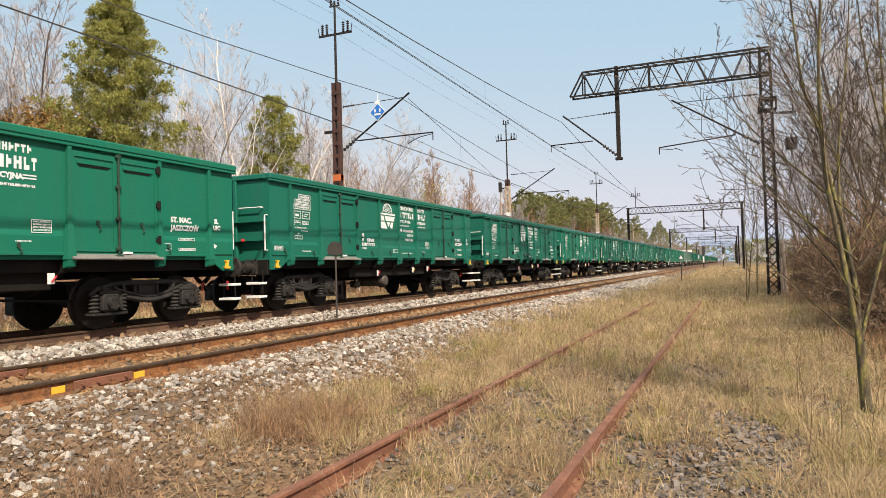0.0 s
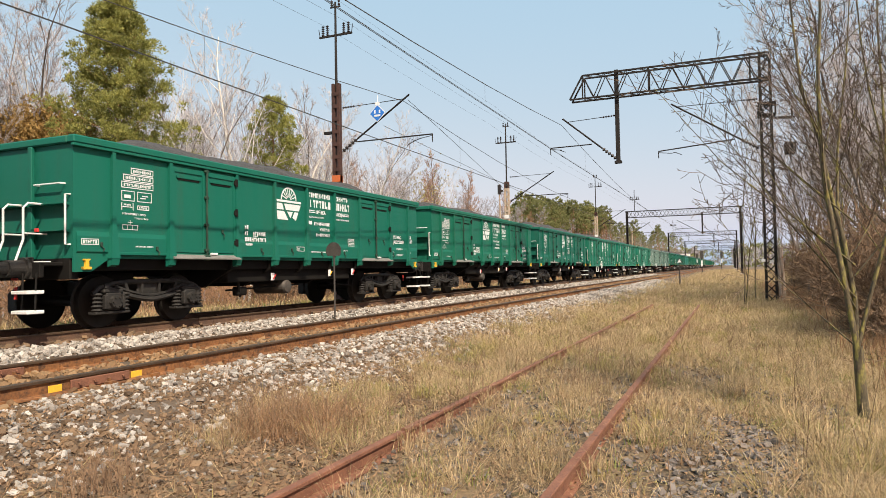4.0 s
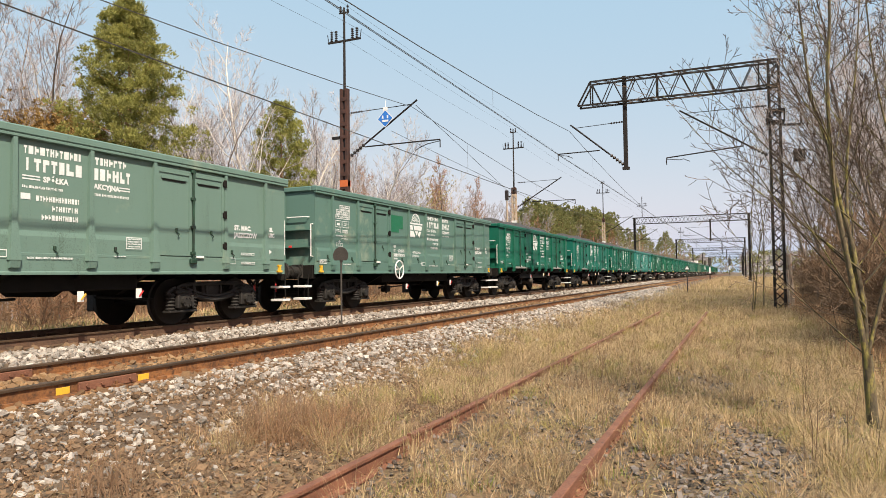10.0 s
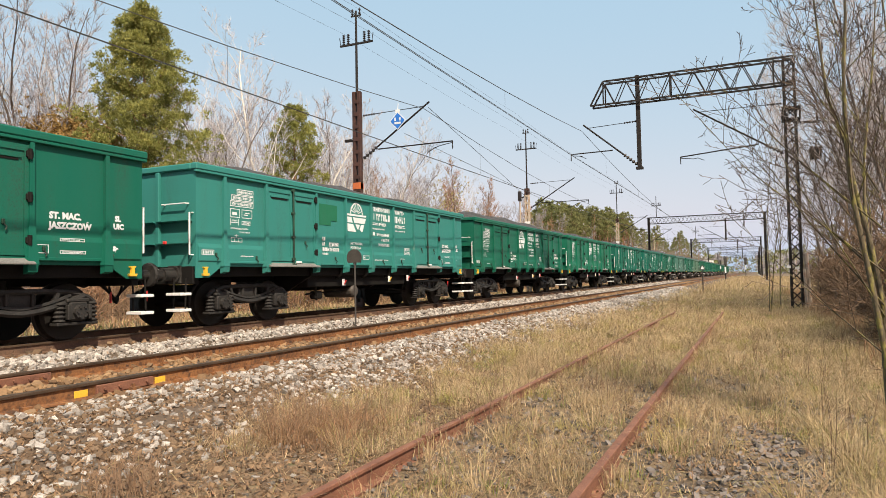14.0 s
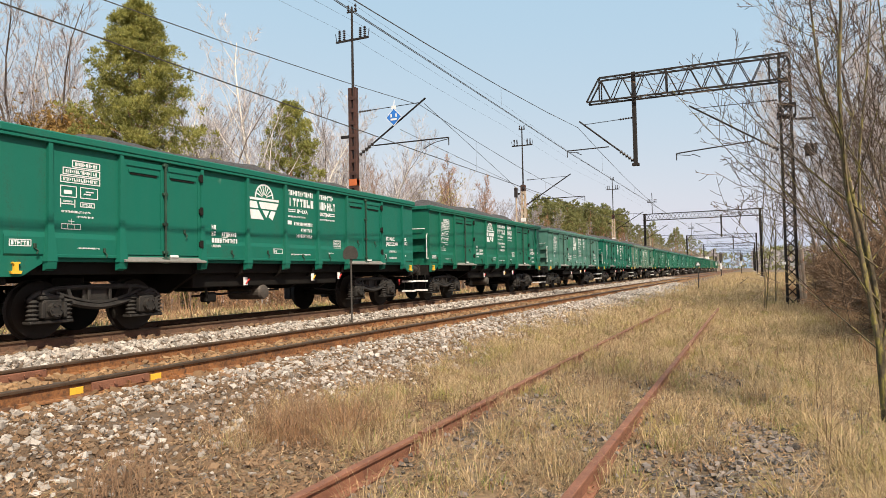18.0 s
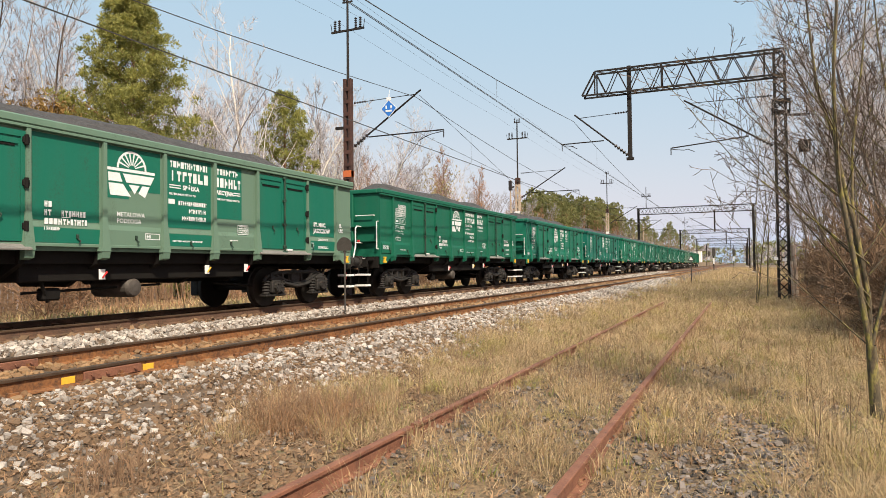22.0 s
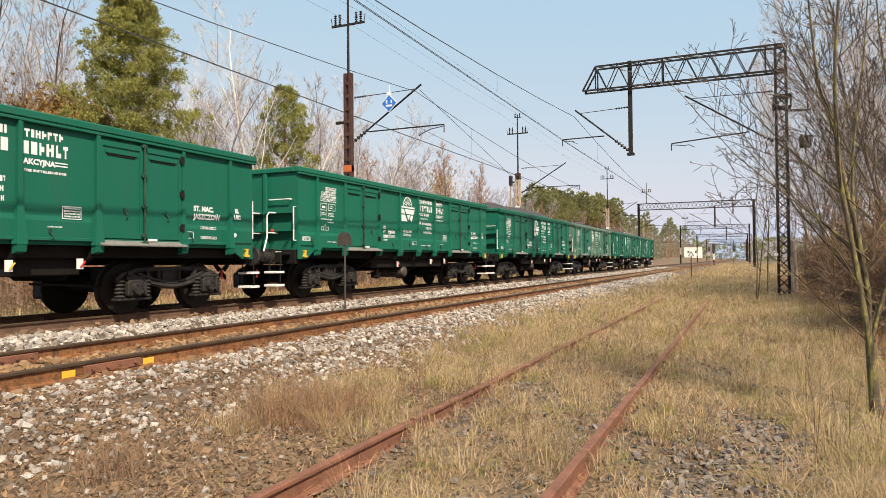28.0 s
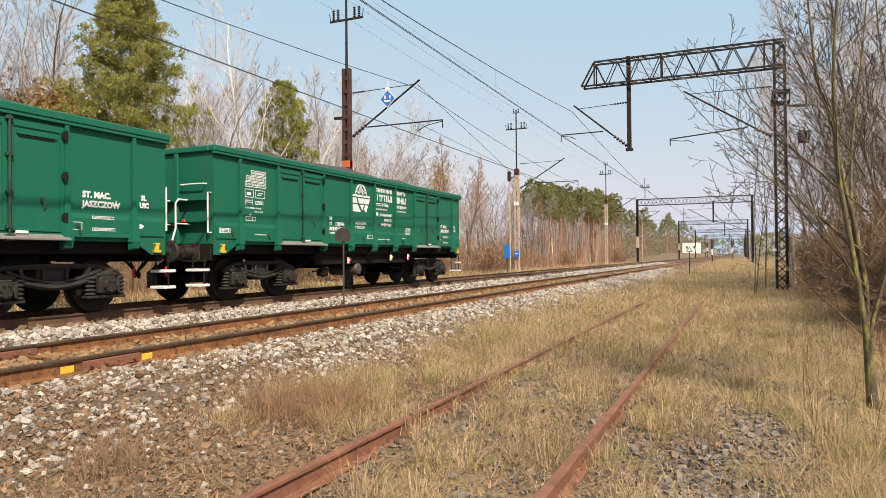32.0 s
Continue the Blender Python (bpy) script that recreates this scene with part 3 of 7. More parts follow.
def cantilever(mast, hang_z, foot, tip, reg0, reg1, wire):
    """A swivelling bracket: tube with insulators, tie, registration arm and steady arm, all in one plane across the track."""
    y = mast[1]
    foot, tip = Vector((foot[0], y, foot[1])), Vector((tip[0], y, tip[1]))
    d = (tip - foot).normalized()
    out = {}
    s = Shape().rod(foot + d * 0.75, tip + d * 0.25, 0.035)
    out["bracket_tube"] = (s, DARKSTEEL)
    out["bracket_insulator"] = (insulator(Shape(), foot, foot + d * 0.75, 0.075, 5), CERAMIC)
    t0 = Vector((mast[0], y, hang_z))
    e = (tip - t0).normalized()
    out["tie_rod"] = (Shape().rod(t0 + e * 0.55, tip, 0.014), DARKSTEEL)
    out["tie_insulator"] = (insulator(Shape(), t0, t0 + e * 0.55, 0.042, 5), CERAMIC)
    r0, r1 = Vector((reg0[0], y, reg0[1])), Vector((reg1[0], y, reg1[1]))
    side = 1 if r1.x > r0.x else -1
    out["registration_arm"] = (Shape().rod(r0, r1, 0.025).rod(r1, r1 + Vector((0, 0, -0.28)), 0.02), DARKSTEEL)
    w = Vector((wire[0], y, wire[1]))
    out["steady_arm"] = (Shape().tube([r1 + Vector((0, 0, -0.05)), r1 + Vector((-side * 0.5, 0, -0.12)), w + Vector((side * 0.25, 0, 0.12)), w], 0.014, 6), DARKSTEEL)
    return out


def battened_mast(m, x, y, top, split, pale_to, reach_x, wire_z, base_z=0.25):
    """A mast of two channels with battens, a thin pole above with a crossarm of insulators, and a cantilever over the far track."""
    t = thing("catenary_mast", m, "catenary mast", group="catenary masts beside the far track")
    def legs(z0, z1):
        s = Shape()
        for e in (-0.11, 0.11):
            s.box(x + e - 0.06, x + e + 0.06, y - 0.09, y + 0.09, z0, z1, 0.006)
        z = z0 + 0.3
        while z < z1:
            for f in (-0.1, 0.09):
                s.box(x - 0.15, x + 0.15, y + f, y + f + 0.012, z, z + 0.14)
            z += 0.48
        return s
    if pale_to > base_z + 0.2:
        part("lower_mast", legs(base_z, pale_to), PALESTEEL, t, "pale weathered lower part of the mast")
        part("upper_mast", legs(pale_to, split), MASTSTEEL, t, "dark brown steel channels")
    else:
        part("lower_mast", legs(base_z, split), MASTSTEEL, t, "dark brown riveted steel channels")
    part("foundation", Shape().box(x - 0.35, x + 0.35, y - 0.35, y + 0.35, -0.1, base_z + 0.05, 0.03), CONCRETE, t, "concrete foundation block")
    part("warning_band", Shape().box(x - 0.17, x + 0.17, y - 0.12, y + 0.12, 4.95, 5.2, 0.004), ORANGE if pale_to < 1 else BARWHITE, t, "painted band round the mast")
    part("top_pole", Shape().tube([(x, y, split - 0.4), (x, y, top)], [0.055, 0.04], 8), DARKSTEEL, t)
    arm = part("crossarm", Shape().box(x - 0.72, x + 0.72, y - 0.03, y + 0.03, top - 1.32, top - 1.25).beam((x - 0.7, y, top - 1.25), (x - 0.75, y, top - 0.95), 0.02, 0.02).beam((x + 0.7, y, top - 1.25), (x + 0.75, y, top - 0.95), 0.02, 0.02), DARKSTEEL, t)
    for e in (-0.56, -0.36, 0.36, 0.56):
        part("insulator", insulator(Shape(), (x + e, y, top - 1.25), (x + e, y, top - 0.84), 0.058, 5), CERAMIC, arm, "dark ceramic insulator")
    arm2 = part("top_crossarm", Shape().box(x - 0.22, x + 0.22, y - 0.02, y + 0.02, top - 0.22, top - 0.17), DARKSTEEL, t)
    for e in (-0.16, 0.16):
        part("insulator", insulator(Shape(), (x + e, y, top - 0.17), (x + e, y, top + 0.1), 0.05, 2), CERAMIC, arm2)
    x1 = x + 0.25
    for name, (s, mat) in cantilever((x1, y), wire_z + 1.7, (x1, wire_z + 0.05), (reach_x - 0.0, wire_z + 1.75), (x1 + 0.65, wire_z + 0.36), (reach_x + 1.1, wire_z + 0.36), (reach_x + 0.1, wire_z + 0.04)).items():
        part(name, s, mat, t)
    part("cable_box", Shape().box(x - 0.55, x - 0.25, y - 0.06, y + 0.06, wire_z + 0.75, wire_z + 0.85, 0.01).rod((x - 0.3, y, wire_z + 0.8), (x - 0.1, y, wire_z + 1.0), 0.012, 5), DARKSTEEL, t)
    return t


TRAIN_WIRE_X, TRAIN_WIRE_Z = -10.75, 6.05
MAIN_WIRE_X, MAIN_WIRE_Z = -6.6, 6.53
battened_mast("dark brown steel catenary mast with orange band", -13.6, 22.0, 11.85, 8.7, 0.0, TRAIN_WIRE_X, TRAIN_WIRE_Z)
battened_mast("pale weathered catenary mast with dark top pole", -13.8, 43.8, 11.4, 7.4, 7.0, TRAIN_WIRE_X, TRAIN_WIRE_Z, 0.3)
battened_mast("pale weathered catenary mast with dark top pole", -13.8, 76.8, 11.9, 7.7, 7.3, TRAIN_WIRE_X, TRAIN_WIRE_Z, 0.3)

# thin companion post behind the second mast
post = thing("steel_post", "thin rusty steel post beside the pale mast", "post")
part("pole", Shape().tube([(-14.25, 43.6, 0.0), (-14.25, 43.6, 7.3)], [0.06, 0.05], 8), PALESTEEL, post)
part("pole_cap", Shape().box(-14.36, -14.14, 43.5, 43.7, 6.6, 7.25, 0.02), CERAMIC, post)

# blue diamond plate hung at the first mast
sx, sy, sz = -11.8, 21.9, 7.36
dia = thing("blue_diamond_sign", "blue diamond catenary sign with white marks, hung from bracket", "sign")
q = 0.30
part("plate", Shape().prism([(sx, sz - q), (sx + q, sz), (sx, sz + q), (sx - q, sz)], 1, sy - 0.012, sy + 0.012), BLUE, dia)
part("border", Shape().prism([(sx, sz - q - 0.035), (sx + q + 0.035, sz), (sx, sz + q + 0.035), (sx - q - 0.035, sz)], 1, sy - 0.008, sy + 0.008), BARWHITE, dia)
part("white_mark", Shape().box(sx - 0.13, sx + 0.13, sy - 0.018, sy - 0.013, sz - 0.12, sz - 0.05), BARWHITE, dia)
for e in (-0.1, 0.1):
    part("white_mark", Shape().box(sx + e - 0.03, sx + e + 0.03, sy - 0.018, sy - 0.013, sz + 0.0, sz + 0.12), BARWHITE, dia)
part("hanger", Shape().box(sx - 0.09, sx + 0.09, sy - 0.01, sy + 0.01, sz + q, sz + q + 0.12).rod((sx, sy, sz + q), (sx, sy + 0.05, sz + q + 0.38), 0.012, 6), BARWHITE, dia)

# lattice mast with an arm reaching over the tracks
PX, PY = 1.42, 29.0
portal = thing("lattice_mast", "tall dark lattice catenary mast with long truss arm", "catenary mast")
part("lattice_post", lattice(Shape(), (PX, PY, 0.05), (PX, PY, 9.7), (0.18, 0, 0), (0, 0.2, 0), 26, 0.085, 0.042), DARKSTEEL, portal)
part("foundation", Shape().box(PX - 0.55, PX + 0.55, PY - 0.55, PY + 0.55, -0.2, 0.1, 0.04), CONCRETE, portal, "concrete foundation block")
boom = Shape()
top_l, bot_l, right = (-5.6, 9.72), (-6.15, 8.78), PX + 0.18
for dy in (-0.25, 0.25):
    boom.beam((top_l[0], PY + dy, 9.72), (right, PY + dy, 9.72), 0.065, 0.065).beam((bot_l[0], PY + dy, 8.74), (right, PY + dy, 8.74), 0.065, 0.065)
    boom.beam((top_l[0], PY + dy, 9.72), (bot_l[0], PY + dy, 8.74), 0.06, 0.06)
    k = 16
    for i in range(k):
        xa, xb = top_l[0] + (right - top_l[0]) * i / k, top_l[0] + (right - top_l[0]) * (i + 1) / k
        za, zb = (9.72, 8.74) if i % 2 == 0 else (8.74, 9.72)
        boom.beam((xa, PY + dy, za), (xb, PY + dy, zb), 0.035, 0.035)
    for xv in (top_l[0], -2.9, 0.9):
        boom.beam((xv, PY + dy, 8.74), (xv, PY + dy, 9.72), 0.05, 0.05)
for i in range(17):
    xa = top_l[0] + (right - top_l[0]) * i / 16
    xb = top_l[0] + (right - top_l[0]) * min(i + 1, 16) / 16
    for z in (8.74, 9.72):
        boom.beam((xa, PY - 0.25, z), (xb, PY + 0.25, z), 0.03, 0.03)
part("truss_arm", boom, DARKSTEEL, portal, "long lattice truss arm over the tracks")
part("drop_post", Shape().box(-4.3, -4.14, PY - 0.09, PY - 0.02, 5.95, 9.85, 0.01).box(-4.3, -4.14, PY + 0.02, PY + 0.09, 5.95, 9.85, 0.01).box(-4.36, -4.08, PY - 0.12, PY + 0.12, 5.9, 6.0), DARKSTEEL, portal, "dark hanging steel post")
for name, (s, mat) in cantilever((-4.3, PY), 7.93, (-4.3, 6.1), (-6.35, 7.85), (-5.3, 6.8), (-7.1, 6.78), (-6.45, 6.55)).items():
    part(name, s, mat, portal)
for name, (s, mat) in cantilever((PX - 0.27, PY), 8.0, (PX - 0.27, 6.05), (-1.85, 8.02), (0.3, 6.5), (-2.6, 6.26), (-1.7, 6.05)).items():
    part(name, s, mat, portal)
part("back_arm", Shape().beam((PX + 0.25, PY, 7.2), (PX + 1.0, PY, 7.15), 0.08, 0.08).beam((PX + 0.9, PY, 7.1), (PX + 0.9, PY, 7.6), 0.06, 0.06), DARKSTEEL, portal)
part("switch_box", Shape().box(PX + 0.6, PX + 1.0, PY - 0.15, PY + 0.15, 5.75, 6.2, 0.03).rod((PX + 0.8, PY, 6.2), (PX + 0.85, PY, 6.5), 0.03, 6), DARKSTEEL, portal)
part("mast_collar", Shape().box(PX - 0.3, PX + 0.34, PY - 0.28, PY + 0.28, 7.28, 7.36, 0.01).box(PX - 0.3, PX + 0.34, PY - 0.28, PY + 0.28, 7.72, 7.8, 0.01).beam((PX - 0.3, PY - 0.28, 7.3), (PX + 0.3, PY - 0.28, 7.78), 0.06, 0.05).beam((PX + 0.32, PY - 0.28, 7.3), (PX + 0.32, PY - 0.28, 7.8), 0.06, 0.06).beam((PX - 0.28, PY - 0.28, 7.3), (PX - 0.28, PY - 0.28, 7.8), 0.06, 0.06), DARKSTEEL, portal, "dark bolted steel collar")
part("cable_pipe", Shape().tube([(PX + 0.42, PY - 0.1, 0.0), (PX + 0.32, PY - 0.1, 2.2)], 0.09, 10), PALESTEEL, portal, "pale grey cable pipe")
part("cable_pipe", Shape().tube([(PX + 0.3, PY - 0.3, 0.0), (PX + 0.25, PY - 0.3, 1.6)], 0.05, 8), PALESTEEL, portal, "pale grey cable pipe")
for bx, bz in ((PX - 0.27, 1.7), (PX + 0.02, 1.65)):
    part("number_plate", Shape().box(bx - 0.07, bx + 0.07, PY - 0.3, PY - 0.28, bz - 0.05, bz + 0.05), BARWHITE, portal, "small white plate")


def gantry(y, label):
    t = thing("line_gantry", label, "catenary gantry", group="gantries over the line")
    for x in (-13.7, 1.4):
        part("gantry_leg", Shape().box(x - 0.16, x - 0.08, y - 0.12, y + 0.12, 0.1, 9.6).box(x + 0.08, x + 0.16, y - 0.12, y + 0.12, 0.1, 9.6).box(x - 0.1, x + 0.1, y - 0.02, y + 0.02, 0.1, 9.6), DARKSTEEL, t)
        part("leg_foot", Shape().box(x - 0.3, x + 0.3, y - 0.3, y + 0.3, -0.1, 0.4, 0.03), CONCRETE, t, "concrete foot")
    part("leg_band", Shape().box(-13.88, -13.52, y - 0.14, y + 0.14, 2.6, 4.2, 0.01), PALESTEEL, t, "pale painted band")
    part("girder", lattice(Shape(), (-13.9, y, 9.1), (1.6, y, 9.1), (0, 0.25, 0), (0, 0, 0.45), 30, 0.08, 0.05), DARKSTEEL, t)
    part("drop_post", Shape().box(-3.6, -3.4, y - 0.1, y + 0.1, 5.9, 9.0), DARKSTEEL, t)
    for name, (s, mat) in cantilever((-13.5, y), 7.8, (-13.5, 6.05), (TRAIN_WIRE_X, 7.75), (-12.8, 6.4), (-9.6, 6.4), (TRAIN_WIRE_X, 6.1)).items():
        part(name, s, mat, t)
    for name, (s, mat) in cantilever((-3.6, y), 7.9, (-3.6, 6.1), (MAIN_WIRE_X, 7.85), (-4.6, 6.8), (-7.1, 6.78), (MAIN_WIRE_X, 6.55)).items():
        part(name, s, mat, t)
    pole = part("top_pole", Shape().tube([(-12.6, y, 9.5), (-12.6, y, 12.6)], 0.05, 6).box(-13.3, -11.9, y - 0.03, y + 0.03, 11.2, 11.28), DARKSTEEL, t)
    for e in (-0.55, -0.3, 0.3, 0.55):
        part("insulator", insulator(Shape(), (-12.6 + e, y, 11.28), (-12.6 + e, y, 11.7), 0.08, 2), CERAMIC, pole)


for y in (101.0, 172.0, 236.0, 300.0, 365.0):
    gantry(y, "dark steel gantry spanning both tracks")


def wire_run(name, x, contact_z, support_z, supports, sag, label):
    """Contact wire, messenger wire and droppers between the supports."""
    t = thing(name, label, "overhead wire", kind="structure")
    con, mes, drop = Shape(), Shape(), Shape()
    zig = 0.18
    for e in (-0.018, 0.018):
        con.tube([(x + e + (zig if k % 2 else -zig), y, contact_z) for k, y in enumerate(supports)], 0.0075, 4)
    for k in range(len(supports) - 1):
        a, b = supports[k], supports[k + 1]
        n = max(6, int((b - a) / 5))
        pts = []
        for i in range(n + 1):
            f = i / n
            pts.append((x + 0.0, a + (b - a) * f, support_z - sag * min((b - a) / 65, 1) ** 2 * 4 * f * (1 - f)))
        mes.tube(pts, 0.011, 4)
        for i in range(1, n):
            if i % 2 or b - a < 40:
                drop.rod(pts[i], (x, pts[i][1], contact_z), 0.004, 3)
    part("contact_wire", con, WIRE, t)
    part("messenger_wire", mes, WIRE, t)
    tagged(part("droppers", drop, WIRE, t), kind="stuff")


wire_run("main_line_wire", MAIN_WIRE_X, MAIN_WIRE_Z, 7.75, [-101, -36, 29, 101, 172, 236, 300, 365, 600], 1.3, "overhead contact and messenger wires of the main track")
wire_run("far_line_wire", TRAIN_WIRE_X, TRAIN_WIRE_Z, 7.7, [-110, -44, 22, 76.8, 101, 172, 236, 300, 365, 600], 1.5, "overhead contact and messenger wires of the train's track")
feeder = thing("feeder_lines", "thin feeder cables along the mast tops", "overhead wire", kind="structure")
for x, z in ((-14.1, 11.0), (-13.1, 11.0), (-13.6, 12.0)):
    pts = []
    stops = [-40, 22, 43.8, 76.8, 101, 172, 236, 300, 365]
    for a, b in zip(stops[:-1], stops[1:]):
        n = 8
        for i in range(n):
            f = i / n
            pts.append((x - 0.2 * (a > 30), a + (b - a) * f, z - 0.9 * ((b - a) / 65) ** 2 * 4 * f * (1 - f)))
    part("feeder_cable", Shape().tube(pts, 0.004, 4), WIRE, feeder)

# tensioned wire from the far mast towards the first mast, where the overlap section runs out
out_run = thing("anchor_wire", "slanting anchored wires of an overlap section", "overhead wire", kind="structure")
part("contact_wire", Shape().tube([(-11.6, 22, 6.9), (-12.3, 43.8, 6.4), (-10.9, 76.8, 6.2)], 0.009, 4), WIRE, out_run)
part("messenger_wire", Shape().tube([(-10.6, 22, 7.75), (-12.0, 34, 6.9), (-13.6, 43.8, 6.6)], 0.01, 4), WIRE, out_run)

# trackside signs
disc = thing("marker_disc", "dark round marker disc on thin post between the tracks", "track sign")
dx, dy = -8.75, 13.95
part("post", Shape().tube([(dx, dy, 0.3), (dx, dy, 2.0)], 0.022, 8), SIGNBACK, disc)
part("disc", Shape().prism([(dx + 0.21 * math.cos(a), 2.06 + 0.21 * max(math.sin(a), -0.55)) for a in [2 * math.pi * k / 28 for k in range(28)]], 1, dy - 0.03, dy - 0.018), SIGNBACK, disc, "dark unlit back of a round sign")
part("clamp", Shape().box(dx - 0.03, dx + 0.03, dy - 0.018, dy + 0.03, 1.9, 2.15), SIGNBACK, disc)
tri = thing("triangle_sign", "white triangular sign with dark rim on post", "track sign")
tx, ty = -3.4, 51.5
part("post", Shape().rod((tx, ty, 0.0), (tx, ty, 1.9), 0.04, 8), SIGNBACK, tri)
part("plate", Shape().prism([(tx - 0.22, 1.75), (tx + 0.22, 1.75), (tx, 2.13)], 1, ty - 0.06, ty - 0.04), SIGNBACK, tri)
part("white_face", Shape().prism([(tx - 0.14, 1.79), (tx + 0.14, 1.79), (tx, 2.04)], 1, ty - 0.07, ty - 0.062), BARWHITE, tri)
blue = thing("blue_cabinet", "small blue trackside box on a thin post", "cable box")
part("body", Shape().box(-14.35, -13.95, 42.5, 42.75, 1.4, 2.3, 0.02), BLUE, blue)
part("post", Shape().rod((-14.15, 42.65, 0), (-14.15, 42.65, 1.4), 0.04, 8), SIGNBACK, blue)
part("door_seam", Shape().box(-14.3, -14.0, 42.492, 42.498, 1.45, 2.25), BLUE, blue)
plate = thing("blue_plate", "blue plate with white bars fixed to the pale mast", "sign")
part("plate", Shape().box(-13.97, -13.62, 43.6, 43.66, 1.45, 1.9, 0.01), BLUE, plate)
part("white_bar", Shape().box(-13.9, -13.7, 43.588, 43.597, 1.68, 1.76), BARWHITE, plate)

# far signals, signs and a white building down the line
for x, y, h in ((-4.4, 120, 4.0), (-1.9, 165, 4.6), (-15.5, 120, 7.5), (-9.0, 210, 5.0), (-2.5, 215, 5.0)):
    sg = thing("signal_post", "slim light signal on a dark mast", "railway signal", group="signals down the line")
    part("mast", Shape().rod((x, y, 0), (x, y, h), 0.07, 8), DARKSTEEL if x > -15 else PALESTEEL, sg)
    if x > -15:
        part("signal_head", Shape().box(x - 0.25, x + 0.25, y - 0.15, y + 0.15, h - 1.3, h, 0.05), SIGNBACK, sg)
        part("mast_plate", Shape().box(x - 0.12, x + 0.12, y - 0.12, y - 0.09, h - 2.6, h - 1.6), BARWHITE, sg)
PLASTER = material("white_plaster", (0.7, 0.7, 0.68), (0.8, 0.8, 0.78), 0.5, 6, 0.9)
ROOF = material("grey_roof", (0.16, 0.15, 0.15), (0.24, 0.22, 0.21), 0.6, 6, 0.9)
house = thing("line_building", "white plastered flat building beside the line", "building", m=pose(-20.9, 331, float(ground_z(np.float64(-21.5), np.float64(329.0))) - 0.1))
part("wall", Shape().box(-3.7, 3.7, -4, 4, 0, 5.0), PLASTER, house)
part("roof", Shape().box(-3.9, 3.9, -4.2, 4.2, 5.0, 5.3, 0.05), ROOF, house)
for k in range(2):
    part("window", Shape().box(-2.2 + k * 3.2, -1.4 + k * 3.2, -4.05, -3.98, 2.2, 3.3, 0.02), SIGNBACK, house)


# ---- the coal train ----
BODY, HALF_W, SILL, RIM = 6.4, 1.40, 1.26, 3.04    # half length, wall plane, underside and rim height above the rail
RIBS = (-5.67, -4.4, -2.57, -1.27, 0.0, 1.27, 2.57, 4.4, 5.67)
DOORS = ((-4.4, -2.57), (2.57, 4.4))
WHEEL_R = 0.46


def letters(text, size, bold=0.0):
    """Flat letters as vertices and faces, from the built-in font."""
    cu = bpy.data.curves.new("letters", "FONT")
    cu.body, cu.size, cu.offset, cu.resolution_u = text, size, bold, 2
    ob = new("letters", cu)
    bpy.context.view_layer.update()
    me = bpy.data.meshes.new_from_object(ob.evaluated_get(bpy.context.evaluated_depsgraph_get()))
    v, f = [tuple(p.co) for p in me.vertices], [tuple(p.vertices) for p in me.polygons]
    bpy.data.objects.remove(ob)
    bpy.data.curves.remove(cu)
    bpy.data.meshes.remove(me)
    return v, f


FACE = HALF_W + 0.006


def on_side(verts, y, z, x=FACE):
    return [(x, y + p[0], z + p[1]) for p in verts]


def bars(rows, x=FACE):
    """Plain marks on the near wall: rows of (y0, y1, z0, z1)."""
    s = Shape()
    for y0, y1, z0, z1 in rows:
        s.add([(x, y0, z0), (x, y1, z0), (x, y1, z1), (x, y0, z1)], [(0, 1, 2, 3)])
    return s


def outline_box(y0, y1, z0, z1, w=0.014):
    return [(y0, y1, z0, z0 + w), (y0, y1, z1 - w, z1), (y0, y0 + w, z0 + w, z1 - w), (y1 - w, y1, z0 + w, z1 - w)]


def word_bars(y0, y1, z0, z1, seed, gap=0.3):
    """A line of writing that stays unreadable: plain bars of letter width and height, some with a nick."""
    r = random.Random(seed)
    out, y, h = [], y0, z1 - z0
    w = h * 0.6
    while y + w * 0.5 < y1:
        e = min(y + w * r.uniform(0.65, 1.15), y1)
        kind = r.random()
        if kind < 0.3:
            out.append((y, e, z0, z1))
        elif kind < 0.6:
            t = (e - y) * 0.4
            out += [(y, y + t, z0, z1), (y + t, e, z0 + h * r.choice((0.0, 0.62)), z0 + h * r.choice((0.38, 1.0)))] if r.random() < 0.5 else [(y, y + t, z0, z1), (y + t, e, z0 + h * 0.3, z0 + h * 0.72)]
        elif kind < 0.8:
            t = (e - y) * 0.36
            out += [(y, y + t, z0, z1), (e - t, e, z0, z1), (y + t, e - t, z0 + h * 0.4, z0 + h * 0.66)]
        else:
            t = (e - y) * 0.36
            out += [(y, e, z1 - h * 0.3, z1), (y + t * 0.9, e - t * 0.9, z0, z1 - h * 0.3)]
        y = e + w * gap
    return [q for q in out if q[3] > q[2]]


